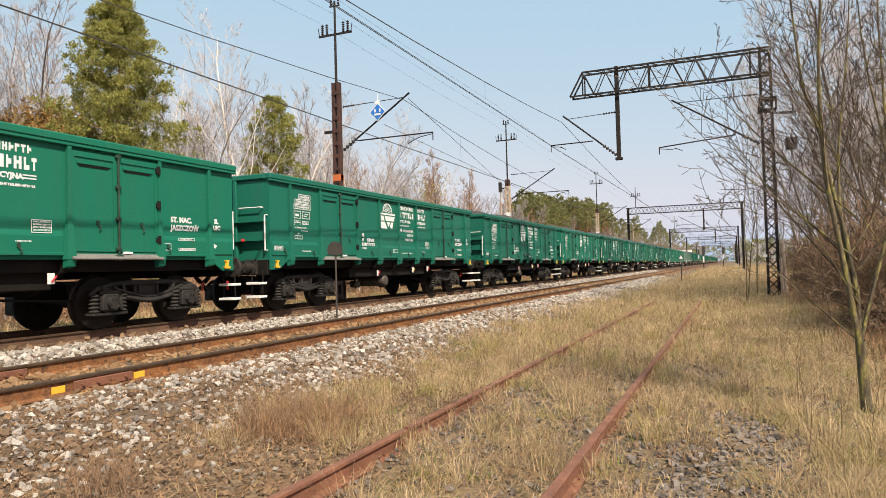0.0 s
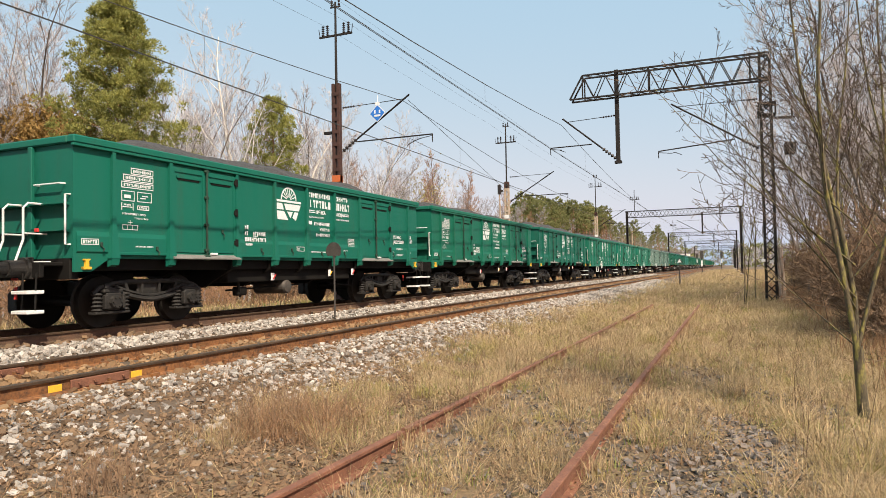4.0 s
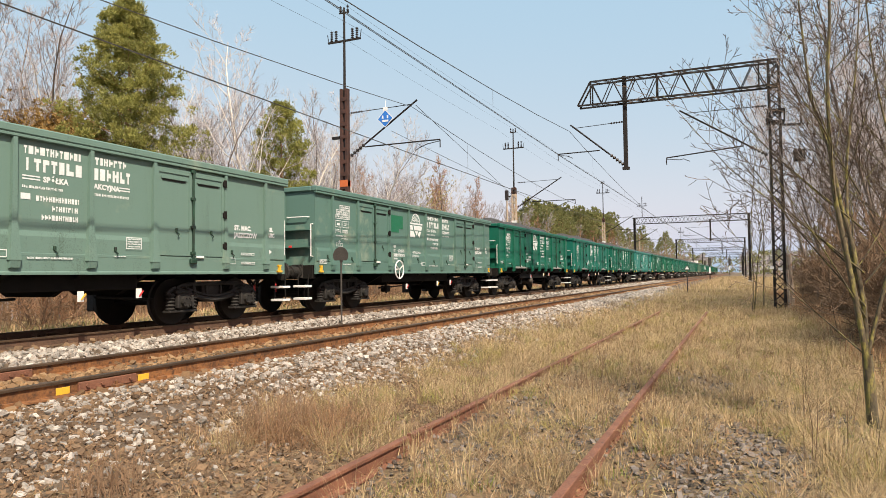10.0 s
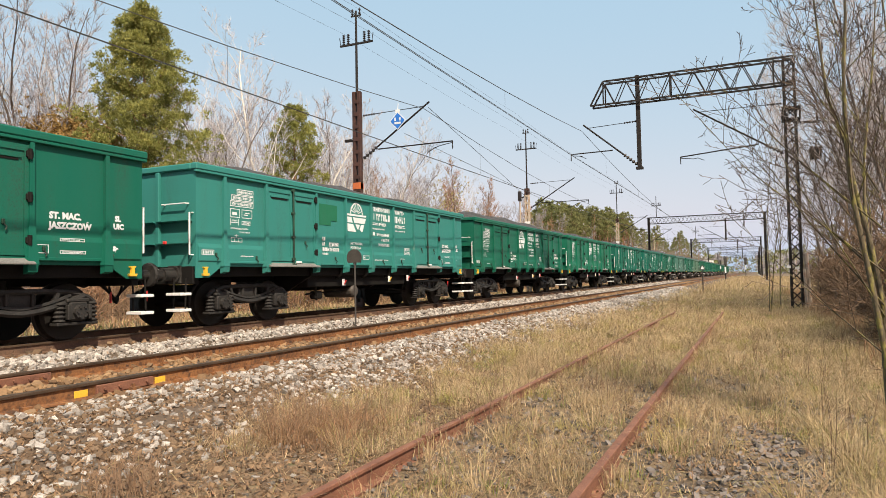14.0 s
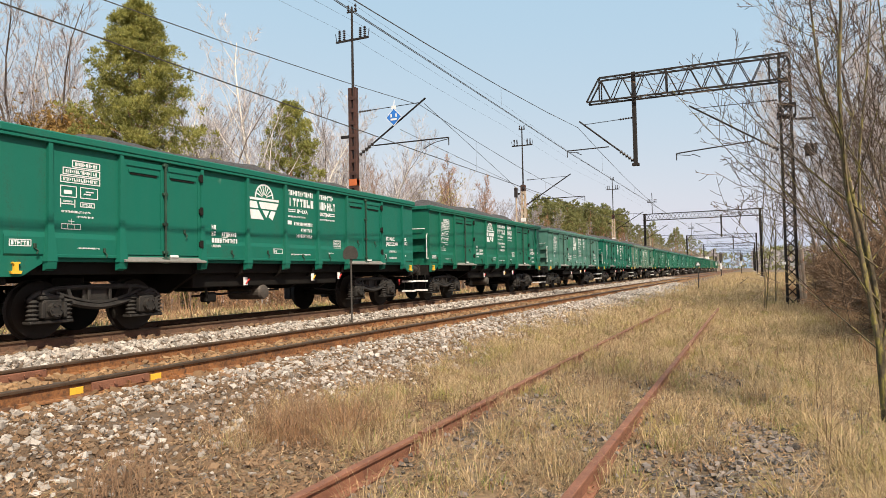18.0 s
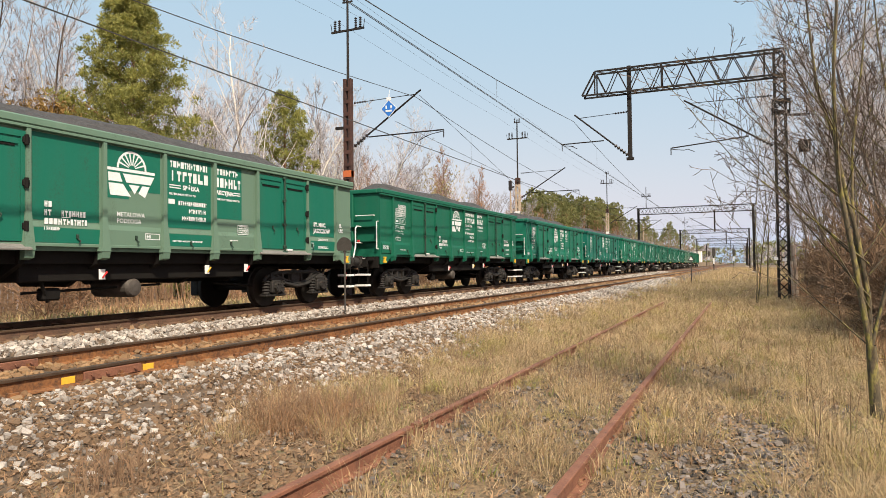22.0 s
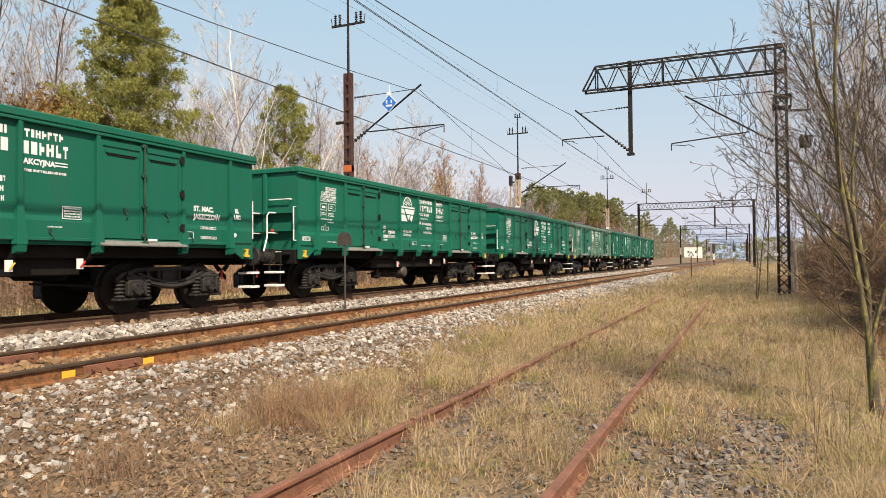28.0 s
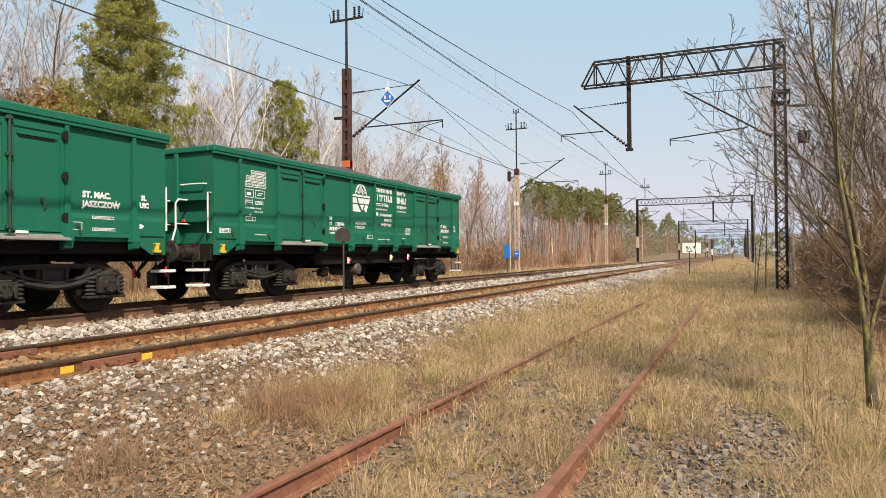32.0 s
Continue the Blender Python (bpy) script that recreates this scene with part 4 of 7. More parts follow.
def build_bogie(parent, y):
    bog = part("bogie", Shape().box(-0.95, 0.95, -0.2, 0.2, 0.55, 0.82, 0.03).box(-0.3, 0.3, -0.3, 0.3, 0.8, 0.98, 0.03).beam((-0.6, -0.75, 0.5), (0.6, -0.75, 0.5), 0.1, 0.12).beam((-0.6, 0.75, 0.5), (0.6, 0.75, 0.5), 0.1, 0.12), BOGIE, parent, "dark grimy two-axle bogie", (0, y, 0))
    if "frame" not in MESH:
        fr = Shape()
        for x0, x1 in ((-0.06, 0.06),):
            # straight top bar with hooked ends
            fr.tube([(0, -1.25, 0.60), (0, -1.12, 0.70), (0, -0.8, 0.78), (0, -0.4, 0.80), (0, 0.4, 0.80), (0, 0.8, 0.78), (0, 1.12, 0.70), (0, 1.25, 0.60)], 0.045, 6)
            # bowed lower bar
            pts = [(0.02, -1.05 + 2.1 * k / 12, 0.47 + 0.25 * (abs(k - 6) / 6) ** 1.6) for k in range(13)]
            fr.tube(pts, 0.055, 6)
            fr.tube([(0.03, p[1] * 0.92, p[2] + 0.07) for p in pts[1:-1]], 0.03, 5)
            fr.box(-0.09, -0.02, -0.28, 0.28, 0.54, 0.78, 0.02)
            for e in (-0.2, 0.2):
                fr.box(-0.02, 0.03, e - 0.025, e + 0.025, 0.52, 0.79, 0.008)
            for e in (-0.52, 0.52):
                fr.beam((0, e, 0.56), (0, e * 1.15, 0.78), 0.09, 0.06)
        MESH["frame"] = fr.mesh("side_frame", BOGIE)
        ab = Shape().box(-0.1, 0.12, -0.16, 0.16, -0.14, 0.17, 0.03).tube([(0.12, 0, 0), (0.19, 0, 0)], 0.115, 10)
        ab.box(-0.1, 0.1, -0.36, 0.36, -0.21, -0.16, 0.012).box(-0.09, 0.11, -0.2, 0.2, 0.15, 0.22, 0.02)
        for a in range(6):
            c, s = math.cos(a * 1.047) * 0.085, math.sin(a * 1.047) * 0.085
            ab.rod((0.19, c, s), (0.215, c, s), 0.018, 5)
        for e in (-0.18, 0.18):
            ab.box(0.0, 0.15, e - 0.03, e + 0.03, -0.12, 0.12, 0.01)
        MESH["axlebox"] = ab.mesh("axlebox", BOGIE)
        sp = Shape()
        sp.tube([(0, 0, -0.15 + k * 0.033) for k in range(11)], [0.06 if k % 2 == 0 else 0.098 for k in range(11)], 9)
        MESH["spring"] = sp.mesh("coil_spring", BOGIE)
        both = Shape().add(fr.v, fr.f)
        for e in (-0.9, 0.9):
            both.box(-0.12, 0.12, e - 0.34, e + 0.34, WHEEL_R - 0.2, WHEEL_R + 0.18, 0.03)
        MESH["far_frame"] = both.mesh("side_frame", BOGIE)
        wh = Shape()
        wh.rod((-1.05, 0, 0), (1.05, 0, 0), 0.08, 12)
        for e in (-1, 1):
            prof = [(0.67, 0.03), (0.672, 0.49), (0.70, 0.495), (0.715, WHEEL_R), (0.81, WHEEL_R - 0.012), (0.812, 0.39), (0.77, 0.37), (0.755, 0.16), (0.80, 0.14), (0.83, 0.08)]
            wh.tube([(e * a, 0, 0) for a, _ in prof], [b for _, b in prof], 22, False)
            for a in range(6):
                c, s = math.cos(a * 1.047) * 0.27, math.sin(a * 1.047) * 0.27
                wh.rod((e * 0.76, c, s), (e * 0.772, c, s), 0.035, 7)
        MESH["wheelset"] = wh.mesh("wheelset", WHEEL)
    part("side_frame", MESH["frame"], BOGIE, bog, m=pose(1.03, 0, 0))
    for e in (-0.9, 0.9):
        part("axlebox", MESH["axlebox"], BOGIE, bog, m=pose(1.03, e, WHEEL_R))
        for k in (-0.28, 0.28):
            part("coil_spring", MESH["spring"], BOGIE, bog, m=pose(1.05, e + k, WHEEL_R - 0.02))
    part("side_frame", MESH["far_frame"], BOGIE, bog, m=pose(-1.03, 0, 0, 0, 0, 180))
    sets = []
    for e in (-0.9, 0.9):
        sets.append(part("wheelset", MESH["wheelset"], WHEEL, bog, at=(0, e, WHEEL_R)))
    return sets


MESH = {}


def relief(ys, zs, height):
    """A plate in steps: each cell between ys and zs stands out by its height, all in one skin."""
    sh, seen = Shape(), {}

    def at(x, y, z):
        key = (round(x, 5), round(y, 5), round(z, 5))
        if key not in seen:
            seen[key] = len(sh.v)
            sh.v.append(key)
        return seen[key]

    def h(i, j):
        return height[j][i] if 0 <= i < len(ys) - 1 and 0 <= j < len(zs) - 1 else 0.0

    for j in range(len(zs)):
        for i in range(len(ys)):
            here = h(i, j)
            if i < len(ys) - 1 and j < len(zs) - 1:
                sh.f.append((at(here, ys[i], zs[j]), at(here, ys[i + 1], zs[j]), at(here, ys[i + 1], zs[j + 1]), at(here, ys[i], zs[j + 1])))
            if j < len(zs) - 1 and h(i - 1, j) != here:
                o = h(i - 1, j)
                sh.f.append((at(o, ys[i], zs[j]), at(here, ys[i], zs[j]), at(here, ys[i], zs[j + 1]), at(o, ys[i], zs[j + 1])))
            if i < len(ys) - 1 and h(i, j - 1) != here:
                o = h(i, j - 1)
                sh.f.append((at(o, ys[i], zs[j]), at(here, ys[i], zs[j]), at(here, ys[i + 1], zs[j]), at(o, ys[i + 1], zs[j])))
    sh.f.append((at(0, ys[0], zs[0]), at(0, ys[0], zs[-1]), at(0, ys[-1], zs[-1]), at(0, ys[-1], zs[0])))
    return sh


def build_wagon():
    w = thing("coal_wagon", "green open freight wagon heaped with coal", "freight wagon", group="wagons of the coal train")
    # walls and floor: one shell with thickness, lower corners drawn down over the buffer beam
    shell = Shape()
    t = 0.03
    zb = SILL
    for e in (-1, 1):
        a, b = sorted((e * (HALF_W - t), e * HALF_W))
        poly = [(-BODY, 0.98), (-BODY + 0.32, 0.98), (-BODY + 0.78, zb), (BODY - 0.78, zb), (BODY - 0.32, 0.98), (BODY, 0.98), (BODY, RIM), (-BODY, RIM)]
        shell.prism(poly, 0, a, b)
        c, d = sorted((e * (BODY - t), e * BODY))
        shell.box(-HALF_W + t, HALF_W - t, c, d, 1.2, RIM)
    shell.box(-HALF_W + t, HALF_W - t, -BODY + t, BODY - t, 1.2, 1.28)
    part("body_shell", shell, PAINT, w)
    # rim
    rim = Shape()
    for e in (-1, 1):
        a, b = sorted((e * (HALF_W - 0.08), e * (HALF_W + 0.085)))
        rim.box(a, b, -BODY - 0.06, BODY + 0.06, RIM, RIM + 0.13, 0.02)
        c, d = sorted((e * (BODY - 0.08), e * (BODY + 0.06)))
        rim.box(-HALF_W + 0.08, HALF_W - 0.08, c, d, RIM, RIM + 0.125, 0.02)
        a, b = sorted((e * (HALF_W + 0.0), e * (HALF_W + 0.075)))
        rim.box(a, b, -BODY - 0.05, BODY + 0.05, RIM - 0.05, RIM, 0.01)
    part("top_rim", rim, PAINT, w)
    # sill angle
    for e in (-1, 1):
        a, b = sorted((e * HALF_W, e * (HALF_W + 0.03)))
        part("sill", Shape().box(a, b, -BODY + 0.8, BODY - 0.8, SILL, SILL + 0.05, 0.006), PAINT, w)
    # ribs
    rb = Shape()
    rb.prism([(-0.045, SILL - 0.05), (0.045, SILL - 0.05), (0.034, RIM - 0.05), (-0.034, RIM - 0.05)], 0, 0.0, 0.065)
    rb.add([(0.0, -0.1, SILL - 0.06), (0.0, 0.1, SILL - 0.06), (0.105, 0.085, SILL - 0.06), (0.105, -0.085, SILL - 0.06), (0.0, -0.05, SILL + 0.5), (0.0, 0.05, SILL + 0.5), (0.066, 0.045, SILL + 0.5), (0.066, -0.045, SILL + 0.5)],
           [(0, 1, 2, 3), (4, 7, 6, 5), (0, 4, 5, 1), (1, 5, 6, 2), (2, 6, 7, 3), (3, 7, 4, 0)])
    rb.prism([(-0.02, SILL - 0.06), (0.1, SILL - 0.06), (0.08, SILL - 0.17), (-0.02, SILL - 0.2)], 1, -0.075, 0.075)
    MESH["rib"] = rb.mesh("rib", PAINT)
    far_ribs = Shape()
    for y in RIBS:
        part("rib", MESH["rib"], PAINT, w, at=(HALF_W, y, 0))
        far_ribs.add([(-HALF_W - p[0], y - p[1], p[2]) for p in rb.v], rb.f)
    part("far_ribs", far_ribs, PAINT, w)
    # pressed lower panels
    for e in (-1, 1):
        for y0, y1 in ((-BODY + 0.05, -4.5), (-2.47, 2.47), (4.5, BODY - 0.05)):
            part("lower_panel", Shape().prism([(e * HALF_W, SILL + 0.02), (e * (HALF_W + 0.022), SILL + 0.05), (e * (HALF_W + 0.022), SILL + 0.30), (e * HALF_W, SILL + 0.38)], 1, y0, y1), PAINT, w)
    # doors
    wd = 0.875
    leaf = relief((-wd / 2, -wd / 2 + 0.07, -wd / 2 + 0.12, wd / 2 - 0.12, wd / 2 - 0.07, wd / 2), (SILL + 0.07, SILL + 0.17, RIM - 0.30, RIM - 0.26, RIM - 0.19, RIM - 0.1),
                  ((0.036,) * 5, (0.036, 0.018, 0.018, 0.018, 0.036), (0.036, 0.018, 0.04, 0.018, 0.036), (0.036, 0.018, 0.018, 0.018, 0.036), (0.036,) * 5))
    MESH["door"] = leaf.mesh("door", PAINT)
    # black strip that paints the shadow under the leaf's raised bar
    MESH["slot"] = Shape().box(0.019, 0.03, -0.28, 0.28, RIM - 0.338, RIM - 0.308).mesh("slot", BLACK)
    hinge = Shape().box(0.0, 0.075, -0.055, 0.045, -0.05, 0.05, 0.012).tube([(0.07, -0.01, -0.075), (0.07, -0.01, 0.075)], 0.032, 8)
    MESH["hinge"] = hinge.mesh("hinge", BLACK)
    lock = Shape().tube([(0.07, 0, SILL + 0.02), (0.07, 0, RIM - 0.06)], 0.021, 8)
    for z in (SILL + 0.12, SILL + 0.62, SILL + 1.16, RIM - 0.1):
        lock.box(0.02, 0.09, -0.05, 0.05, z - 0.03, z + 0.03, 0.01)
    lock.box(0.03, 0.1, -0.08, 0.08, SILL - 0.08, SILL + 0.02, 0.015)
    MESH["lock"] = lock.mesh("locking_bar", DARKGREEN)
    flap = Shape().prism([(0.0, SILL + 0.03), (0.03, SILL + 0.03), (0.15, SILL - 0.04), (0.15, SILL - 0.06), (0.0, SILL - 0.06)], 1, -0.92, 0.92)
    MESH["flap"] = flap.mesh("door_sill", GREYSTEP)
    MESH["handle"] = Shape().box(0.02, 0.07, -0.16, 0.02, -0.022, 0.022, 0.008).mesh("door_handle", BARWHITE)
    far_doors = Shape()
    for y0, y1 in DOORS:
        for e in (-1, 1):
            far_doors.add([(-HALF_W - p[0], (y0 + y1) / 2 + e * 0.445 - p[1], p[2]) for p in leaf.v], leaf.f)
        far_doors.add([(-HALF_W - p[0], (y0 + y1) / 2 - p[1], p[2]) for p in lock.v], lock.f)
    part("far_doors", far_doors, PAINT, w)
    for side in (1,):
        turn = 0
        for y0, y1 in DOORS:
            mid = (y0 + y1) / 2
            for e in (-1, 1):
                d = part("door", MESH["door"], PAINT, w, m=pose(side * HALF_W, mid + e * 0.445, 0, 0, 0, turn))
                if side > 0:
                    part("slot", MESH["slot"], BLACK, d)
                    for z in (1.55, 2.18, 2.81) if e > 0 else ():
                        part("hinge", MESH["hinge"], BLACK, d, "black door hinge", at=(0.0, e * 0.44, z))
            part("locking_bar", MESH["lock"], DARKGREEN, w, "dark worn locking bar", m=pose(side * HALF_W, mid, 0, 0, 0, turn))
            part("door_sill", MESH["flap"], GREYSTEP, w, "grey worn flap below the doors", m=pose(side * HALF_W, mid, 0, 0, 0, turn))
        if side > 0:
            part("door_handle", MESH["handle"], BARWHITE, w, "white handle", at=(HALF_W, -3.2, SILL + 0.05))
            part("door_handle", MESH["handle"], BARWHITE, w, "white handle", at=(HALF_W, 3.75, SILL + 0.05))
    rings = Shape()
    for y in (-5.9, -4.72, -3.0, -1.75, -0.62, 0.65, 1.75, 3.1, 4.0, 4.6, 5.75):
        z = SILL + (0.12 if abs(y) > 4.5 or abs(y) < 2 else 0.5) + 0.03 * math.sin(y * 7)
        rings.box(HALF_W, HALF_W + 0.05, y - 0.022, y + 0.022, z, z + 0.075, 0.008)
        rings.tube([(HALF_W + 0.035, y, z + 0.01), (HALF_W + 0.06, y + 0.035, z - 0.035), (HALF_W + 0.05, y + 0.015, z - 0.08)], 0.012, 5)
    tagged(part("lashing_rings", rings, DARKGREEN, w, "small dark lashing rings"), kind="stuff")
    # coal
    nx, ny = 15, 70
    v, f = [], []
    for i in range(nx):
        for j in range(ny):
            x = -1.3 + 2.6 * i / (nx - 1)
            y = -6.25 + 12.5 * j / (ny - 1)
            edge = min(1, (6.25 - abs(y)) / 2.4) ** 0.9 * max(0.0, 1 - (abs(x) / 1.3) ** 1.7)
            z = RIM - 0.05 + 0.72 * edge * (0.94 + 0.06 * math.cos(y * 1.4)) + 0.05 * noise.noise((x * 2.3, y * 2.3, 4)) + 0.03 * noise.noise((x * 9, y * 9, 1))
            v.append((x, y, z))
    for i in range(nx - 1):
        for j in range(ny - 1):
            a = i * ny + j
            f.append((a, a + ny, a + ny + 1, a + 1))
    part("coal_load", Shape().add(v, f), COAL, w, "heaped dark grey fine coal")
    # ends: ribs, steps, rails, buffers, coupling
    er = Shape().box(-0.05, 0.05, 0.0, 0.07, 1.2, RIM, 0.012)
    MESH["end_rib"] = er.mesh("end_rib", PAINT)
    MESH["rung"] = Shape().prism([(0.0, 0.0), (0.13, 0.02), (0.13, 0.04), (0.0, 0.04)], 0, -0.42, 0.42).mesh("end_step", PAINT)
    MESH["grab"] = Shape().tube([(-0.3, 0.0, 0), (-0.3, 0.09, 0), (0.3, 0.09, 0), (0.3, 0.0, 0)], 0.014, 6).mesh("grab_rail", BARWHITE)
    MESH["upright"] = Shape().tube([(0, 0, 1.42), (0, 0.09, 1.42), (0, 0.09, 2.22), (0, 0.0, 2.22)], 0.017, 6).mesh("grab_rail", BARWHITE)
    MESH["guard"] = Shape().tube([(0, 0.55, 1.15), (0.0, 0.42, 1.5), (0, 0.42, 2.0), (0, 0.34, 2.08), (0, 0.0, 2.08)], 0.019, 7).tube([(0, 0.42, 1.6), (0, 0.02, 1.6)], 0.014, 6).mesh("guard_rail", BARWHITE)
    MESH["foot"] = Shape().box(-0.18, 0.18, -0.14, 0.14, -0.026, 0.026, 0.006).mesh("foot_step", BARWHITE)
    hang = Shape().tube([(-0.15, 0, 0.98), (-0.15, 0.02, 0.36)], 0.016, 6).tube([(0.15, 0, 0.98), (0.15, 0.02, 0.36)], 0.016, 6)
    MESH["hang"] = hang.mesh("step_hanger", BLACK)
    bf = Shape().tube([(0, 0, 0), (0, 0.08, 0), (0, 0.081, 0), (0, 0.34, 0), (0, 0.341, 0), (0, 0.56, 0), (0, 0.575, 0), (0, 0.615, 0), (0, 0.622, 0)], [0.17, 0.17, 0.125, 0.125, 0.09, 0.09, 0.21, 0.225, 0.17], 16)
    bf.box(-0.17, 0.17, 0.0, 0.03, -0.17, 0.17, 0.01)
    MESH["buffer"] = bf.mesh("buffer", BOGIE, smooth=False)
    hook = Shape().tube([(0, 0, 1.02), (0, 0.22, 1.02), (0, 0.3, 1.08), (0, 0.34, 1.02), (0, 0.3, 0.95)], 0.035, 7).tube([(0.0, 0.28, 1.0), (0.03, 0.4, 0.8), (0.0, 0.52, 0.72), (-0.03, 0.5, 0.85)], 0.025, 6)
    hook.tube([(0.35, 0, 0.9), (0.35, 0.2, 0.75), (0.3, 0.4, 0.55), (0.2, 0.5, 0.62)], 0.03, 7)
    MESH["hook"] = hook.mesh("coupling", BLACK)
    MESH["lash"] = Shape().prism([(-0.07, 1.02), (0.07, 1.02), (0.085, 1.06), (0.03, 1.065), (0.03, 1.16), (0.055, 1.17), (0.055, 1.19), (-0.055, 1.19), (-0.055, 1.17), (-0.03, 1.16), (-0.03, 1.065), (-0.085, 1.06)], 0, 0.0, 0.05).mesh("lashing_hook", YELLOW)
    for e in (-1, 1):
        turn = 0 if e > 0 else 180
        part("buffer_beam", Shape().box(-1.32, 1.32, e * 6.32 - 0.08, e * 6.32 + 0.08, 0.86, 1.22, 0.015), BLACK, w)
        for x in (-0.47, 0.47):
            part("end_rib", MESH["end_rib"], PAINT, w, m=pose(x, e * BODY, 0, 0, 0, turn))
        for x in (-0.9, 0.9):
            for z in (1.62, 2.05):
                part("end_step", MESH["rung"], PAINT, w, m=pose(x, e * BODY, z, 0, 0, turn))
        part("end_step", MESH["rung"], PAINT, w, m=pose(0, e * BODY, 2.05, 0, 0, turn))
        part("end_step", MESH["rung"], PAINT, w, m=pose(0, e * BODY, 1.62, 0, 0, turn))
        part("grab_rail", MESH["grab"], BARWHITE, w, "white grab rail", m=pose(0.92, e * BODY, 2.4, 0, 0, turn))
        part("grab_rail", MESH["grab"], BARWHITE, w, "white grab rail", m=pose(-0.85, e * BODY, 2.62, 0, 0, turn))
        part("grab_rail", MESH["grab"], BARWHITE, w, "white grab rail", m=pose(0.6, e * (BODY + 0.02), 1.15, 0, 0, turn))
        part("grab_rail", MESH["upright"], BARWHITE, w, "white upright grab rail", m=pose(1.33, e * BODY, 0, 0, 0, turn))
        for x in (-0.875, 0.875):
            part("buffer", MESH["buffer"], BOGIE, w, "dark round buffer", m=pose(x, e * BODY, 1.05, 0, 0, turn))
        for x in (1.15,):
            part("step_hanger", MESH["hang"], BLACK, w, m=pose(x, e * 6.55, 0, 0, 0, turn))
            for z in (0.38, 0.68):
                part("foot_step", MESH["foot"], BARWHITE, w, "white edged foot step", m=pose(x, e * 6.58, z, 0, 0, turn))
        part("coupling", MESH["hook"], BLACK, w, m=pose(0, e * BODY, 0, 0, 0, turn))
        part("brake_cock", Shape().box(0.28, 0.42, e * 6.62 - 0.03, e * 6.62 + 0.03, 0.86, 0.91, 0.01).rod((0.36, e * 6.62, 0.55), (0.36, e * 6.62, 0.75), 0.025, 6), RED, w, "red brake cock")
        part("lashing_hook", MESH["lash"], YELLOW, w, "yellow lashing hook", m=pose(HALF_W, e * (BODY - 0.22), 0))
    # guard rails stand on the leading end only
    for x in (-0.5, 0.35, 0.82):
        part("guard_rail", MESH["guard"], BARWHITE, w, "white bent guard rail", m=pose(x, -BODY, 0, 0, 0, 180))
    part("warning_triangle", Shape().prism([(-0.87, 2.7), (-0.63, 2.7), (-0.75, 2.92)], 1, -BODY - 0.012, -BODY - 0.004), YELLOW, w, "yellow warning triangle")
    part("red_lamp_bracket", Shape().box(0.72, 0.8, -BODY - 0.17, -BODY - 0.13, 1.63, 1.69, 0.008), RED, w)
    # underframe
    part("centre_sill", Shape().box(-0.2, 0.2, -6.25, 6.25, 0.88, 1.2, 0.01), BLACK, w)
    for e in (-1, 1):
        a, b = sorted((e * 1.16, e * 1.24))
        part("solebar", Shape().box(a, b, -6.25, 6.25, 1.0, 1.22, 0.01), BLACK, w)
    for y in (-2.57, -1.27, 0.0, 1.27, 2.57):
        part("cross_bearer", Shape().prism([(-1.34, 1.2), (1.34, 1.2), (1.3, 1.0), (0.55, 0.62), (-0.55, 0.62), (-1.3, 1.0)], 1, y - 0.05, y + 0.05), BLACK, w)
    for x in (-0.62, 0.62):
        part("floor_hopper", Shape().box(x - 0.5, x + 0.5, -2.5, 2.5, 0.72, 1.2, 0.02), BLACK, w, "black deep underframe girder")
    part("air_tank", Shape().tube([(0.2, -0.4, 0.58), (0.24, -0.4, 0.58), (1.1, -0.4, 0.58), (1.15, -0.4, 0.58), (1.17, -0.4, 0.58)], [0.1, 0.17, 0.17, 0.14, 0.06], 16), TANK, w, "grimy grey air tank")
    part("brake_rigging", Shape().rod((0.9, -2.3, 0.55), (0.9, 0.4, 0.62), 0.022, 6).rod((0.9, 1.8, 0.6), (0.75, 3.4, 0.5), 0.022, 6).rod((1.1, -2.2, 0.95), (0.95, -1.9, 0.4), 0.03, 6).box(0.8, 1.0, -2.0, -1.7, 0.42, 0.62, 0.03), BLACK, w)
    for y, z, mat in ((-1.2, 0.84, RED), (1.2, 0.9, YELLOW), (2.35, 0.92, RED)):
        pl = part("brake_plate", Shape().box(1.3, 1.312, y - 0.06, y + 0.06, z - 0.1, z + 0.07, 0.003), BARWHITE, w, "white brake changeover plate")
        part("lever", Shape().beam((1.32, y - 0.0, z - 0.07), (1.34, y + 0.07, z + 0.03), 0.016, 0.022), mat, pl, "small painted lever")
    # lettering and marks on the near wall
    sh = Shape()
    ly, lz, n, R = -0.69, 2.62, 18, 0.31
    arc_o = [(ly + R * math.cos(math.pi * k / n), lz + R * math.sin(math.pi * k / n)) for k in range(n + 1)]
    arc_i = [(ly + (R - 0.04) * math.cos(math.pi * k / n), lz + (R - 0.04) * math.sin(math.pi * k / n)) for k in range(n + 1)]
    for k in range(n):
        sh.add([(FACE, *p) for p in (arc_o[k], arc_o[k + 1], arc_i[k + 1], arc_i[k])], [(0, 1, 2, 3)])
    for k in range(1, 9):
        a = math.pi * k / 9
        c, s = math.cos(a), math.sin(a)
        sh.add([(FACE, ly + c * 0.07 - s * 0.01, lz + s * 0.07 + c * 0.01), (FACE, ly + c * 0.29 - s * 0.015, lz + s * 0.29 + c * 0.015), (FACE, ly + c * 0.29 + s * 0.015, lz + s * 0.29 - c * 0.015), (FACE, ly + c * 0.07 + s * 0.01, lz + s * 0.07 - c * 0.01)], [(0, 1, 2, 3)])

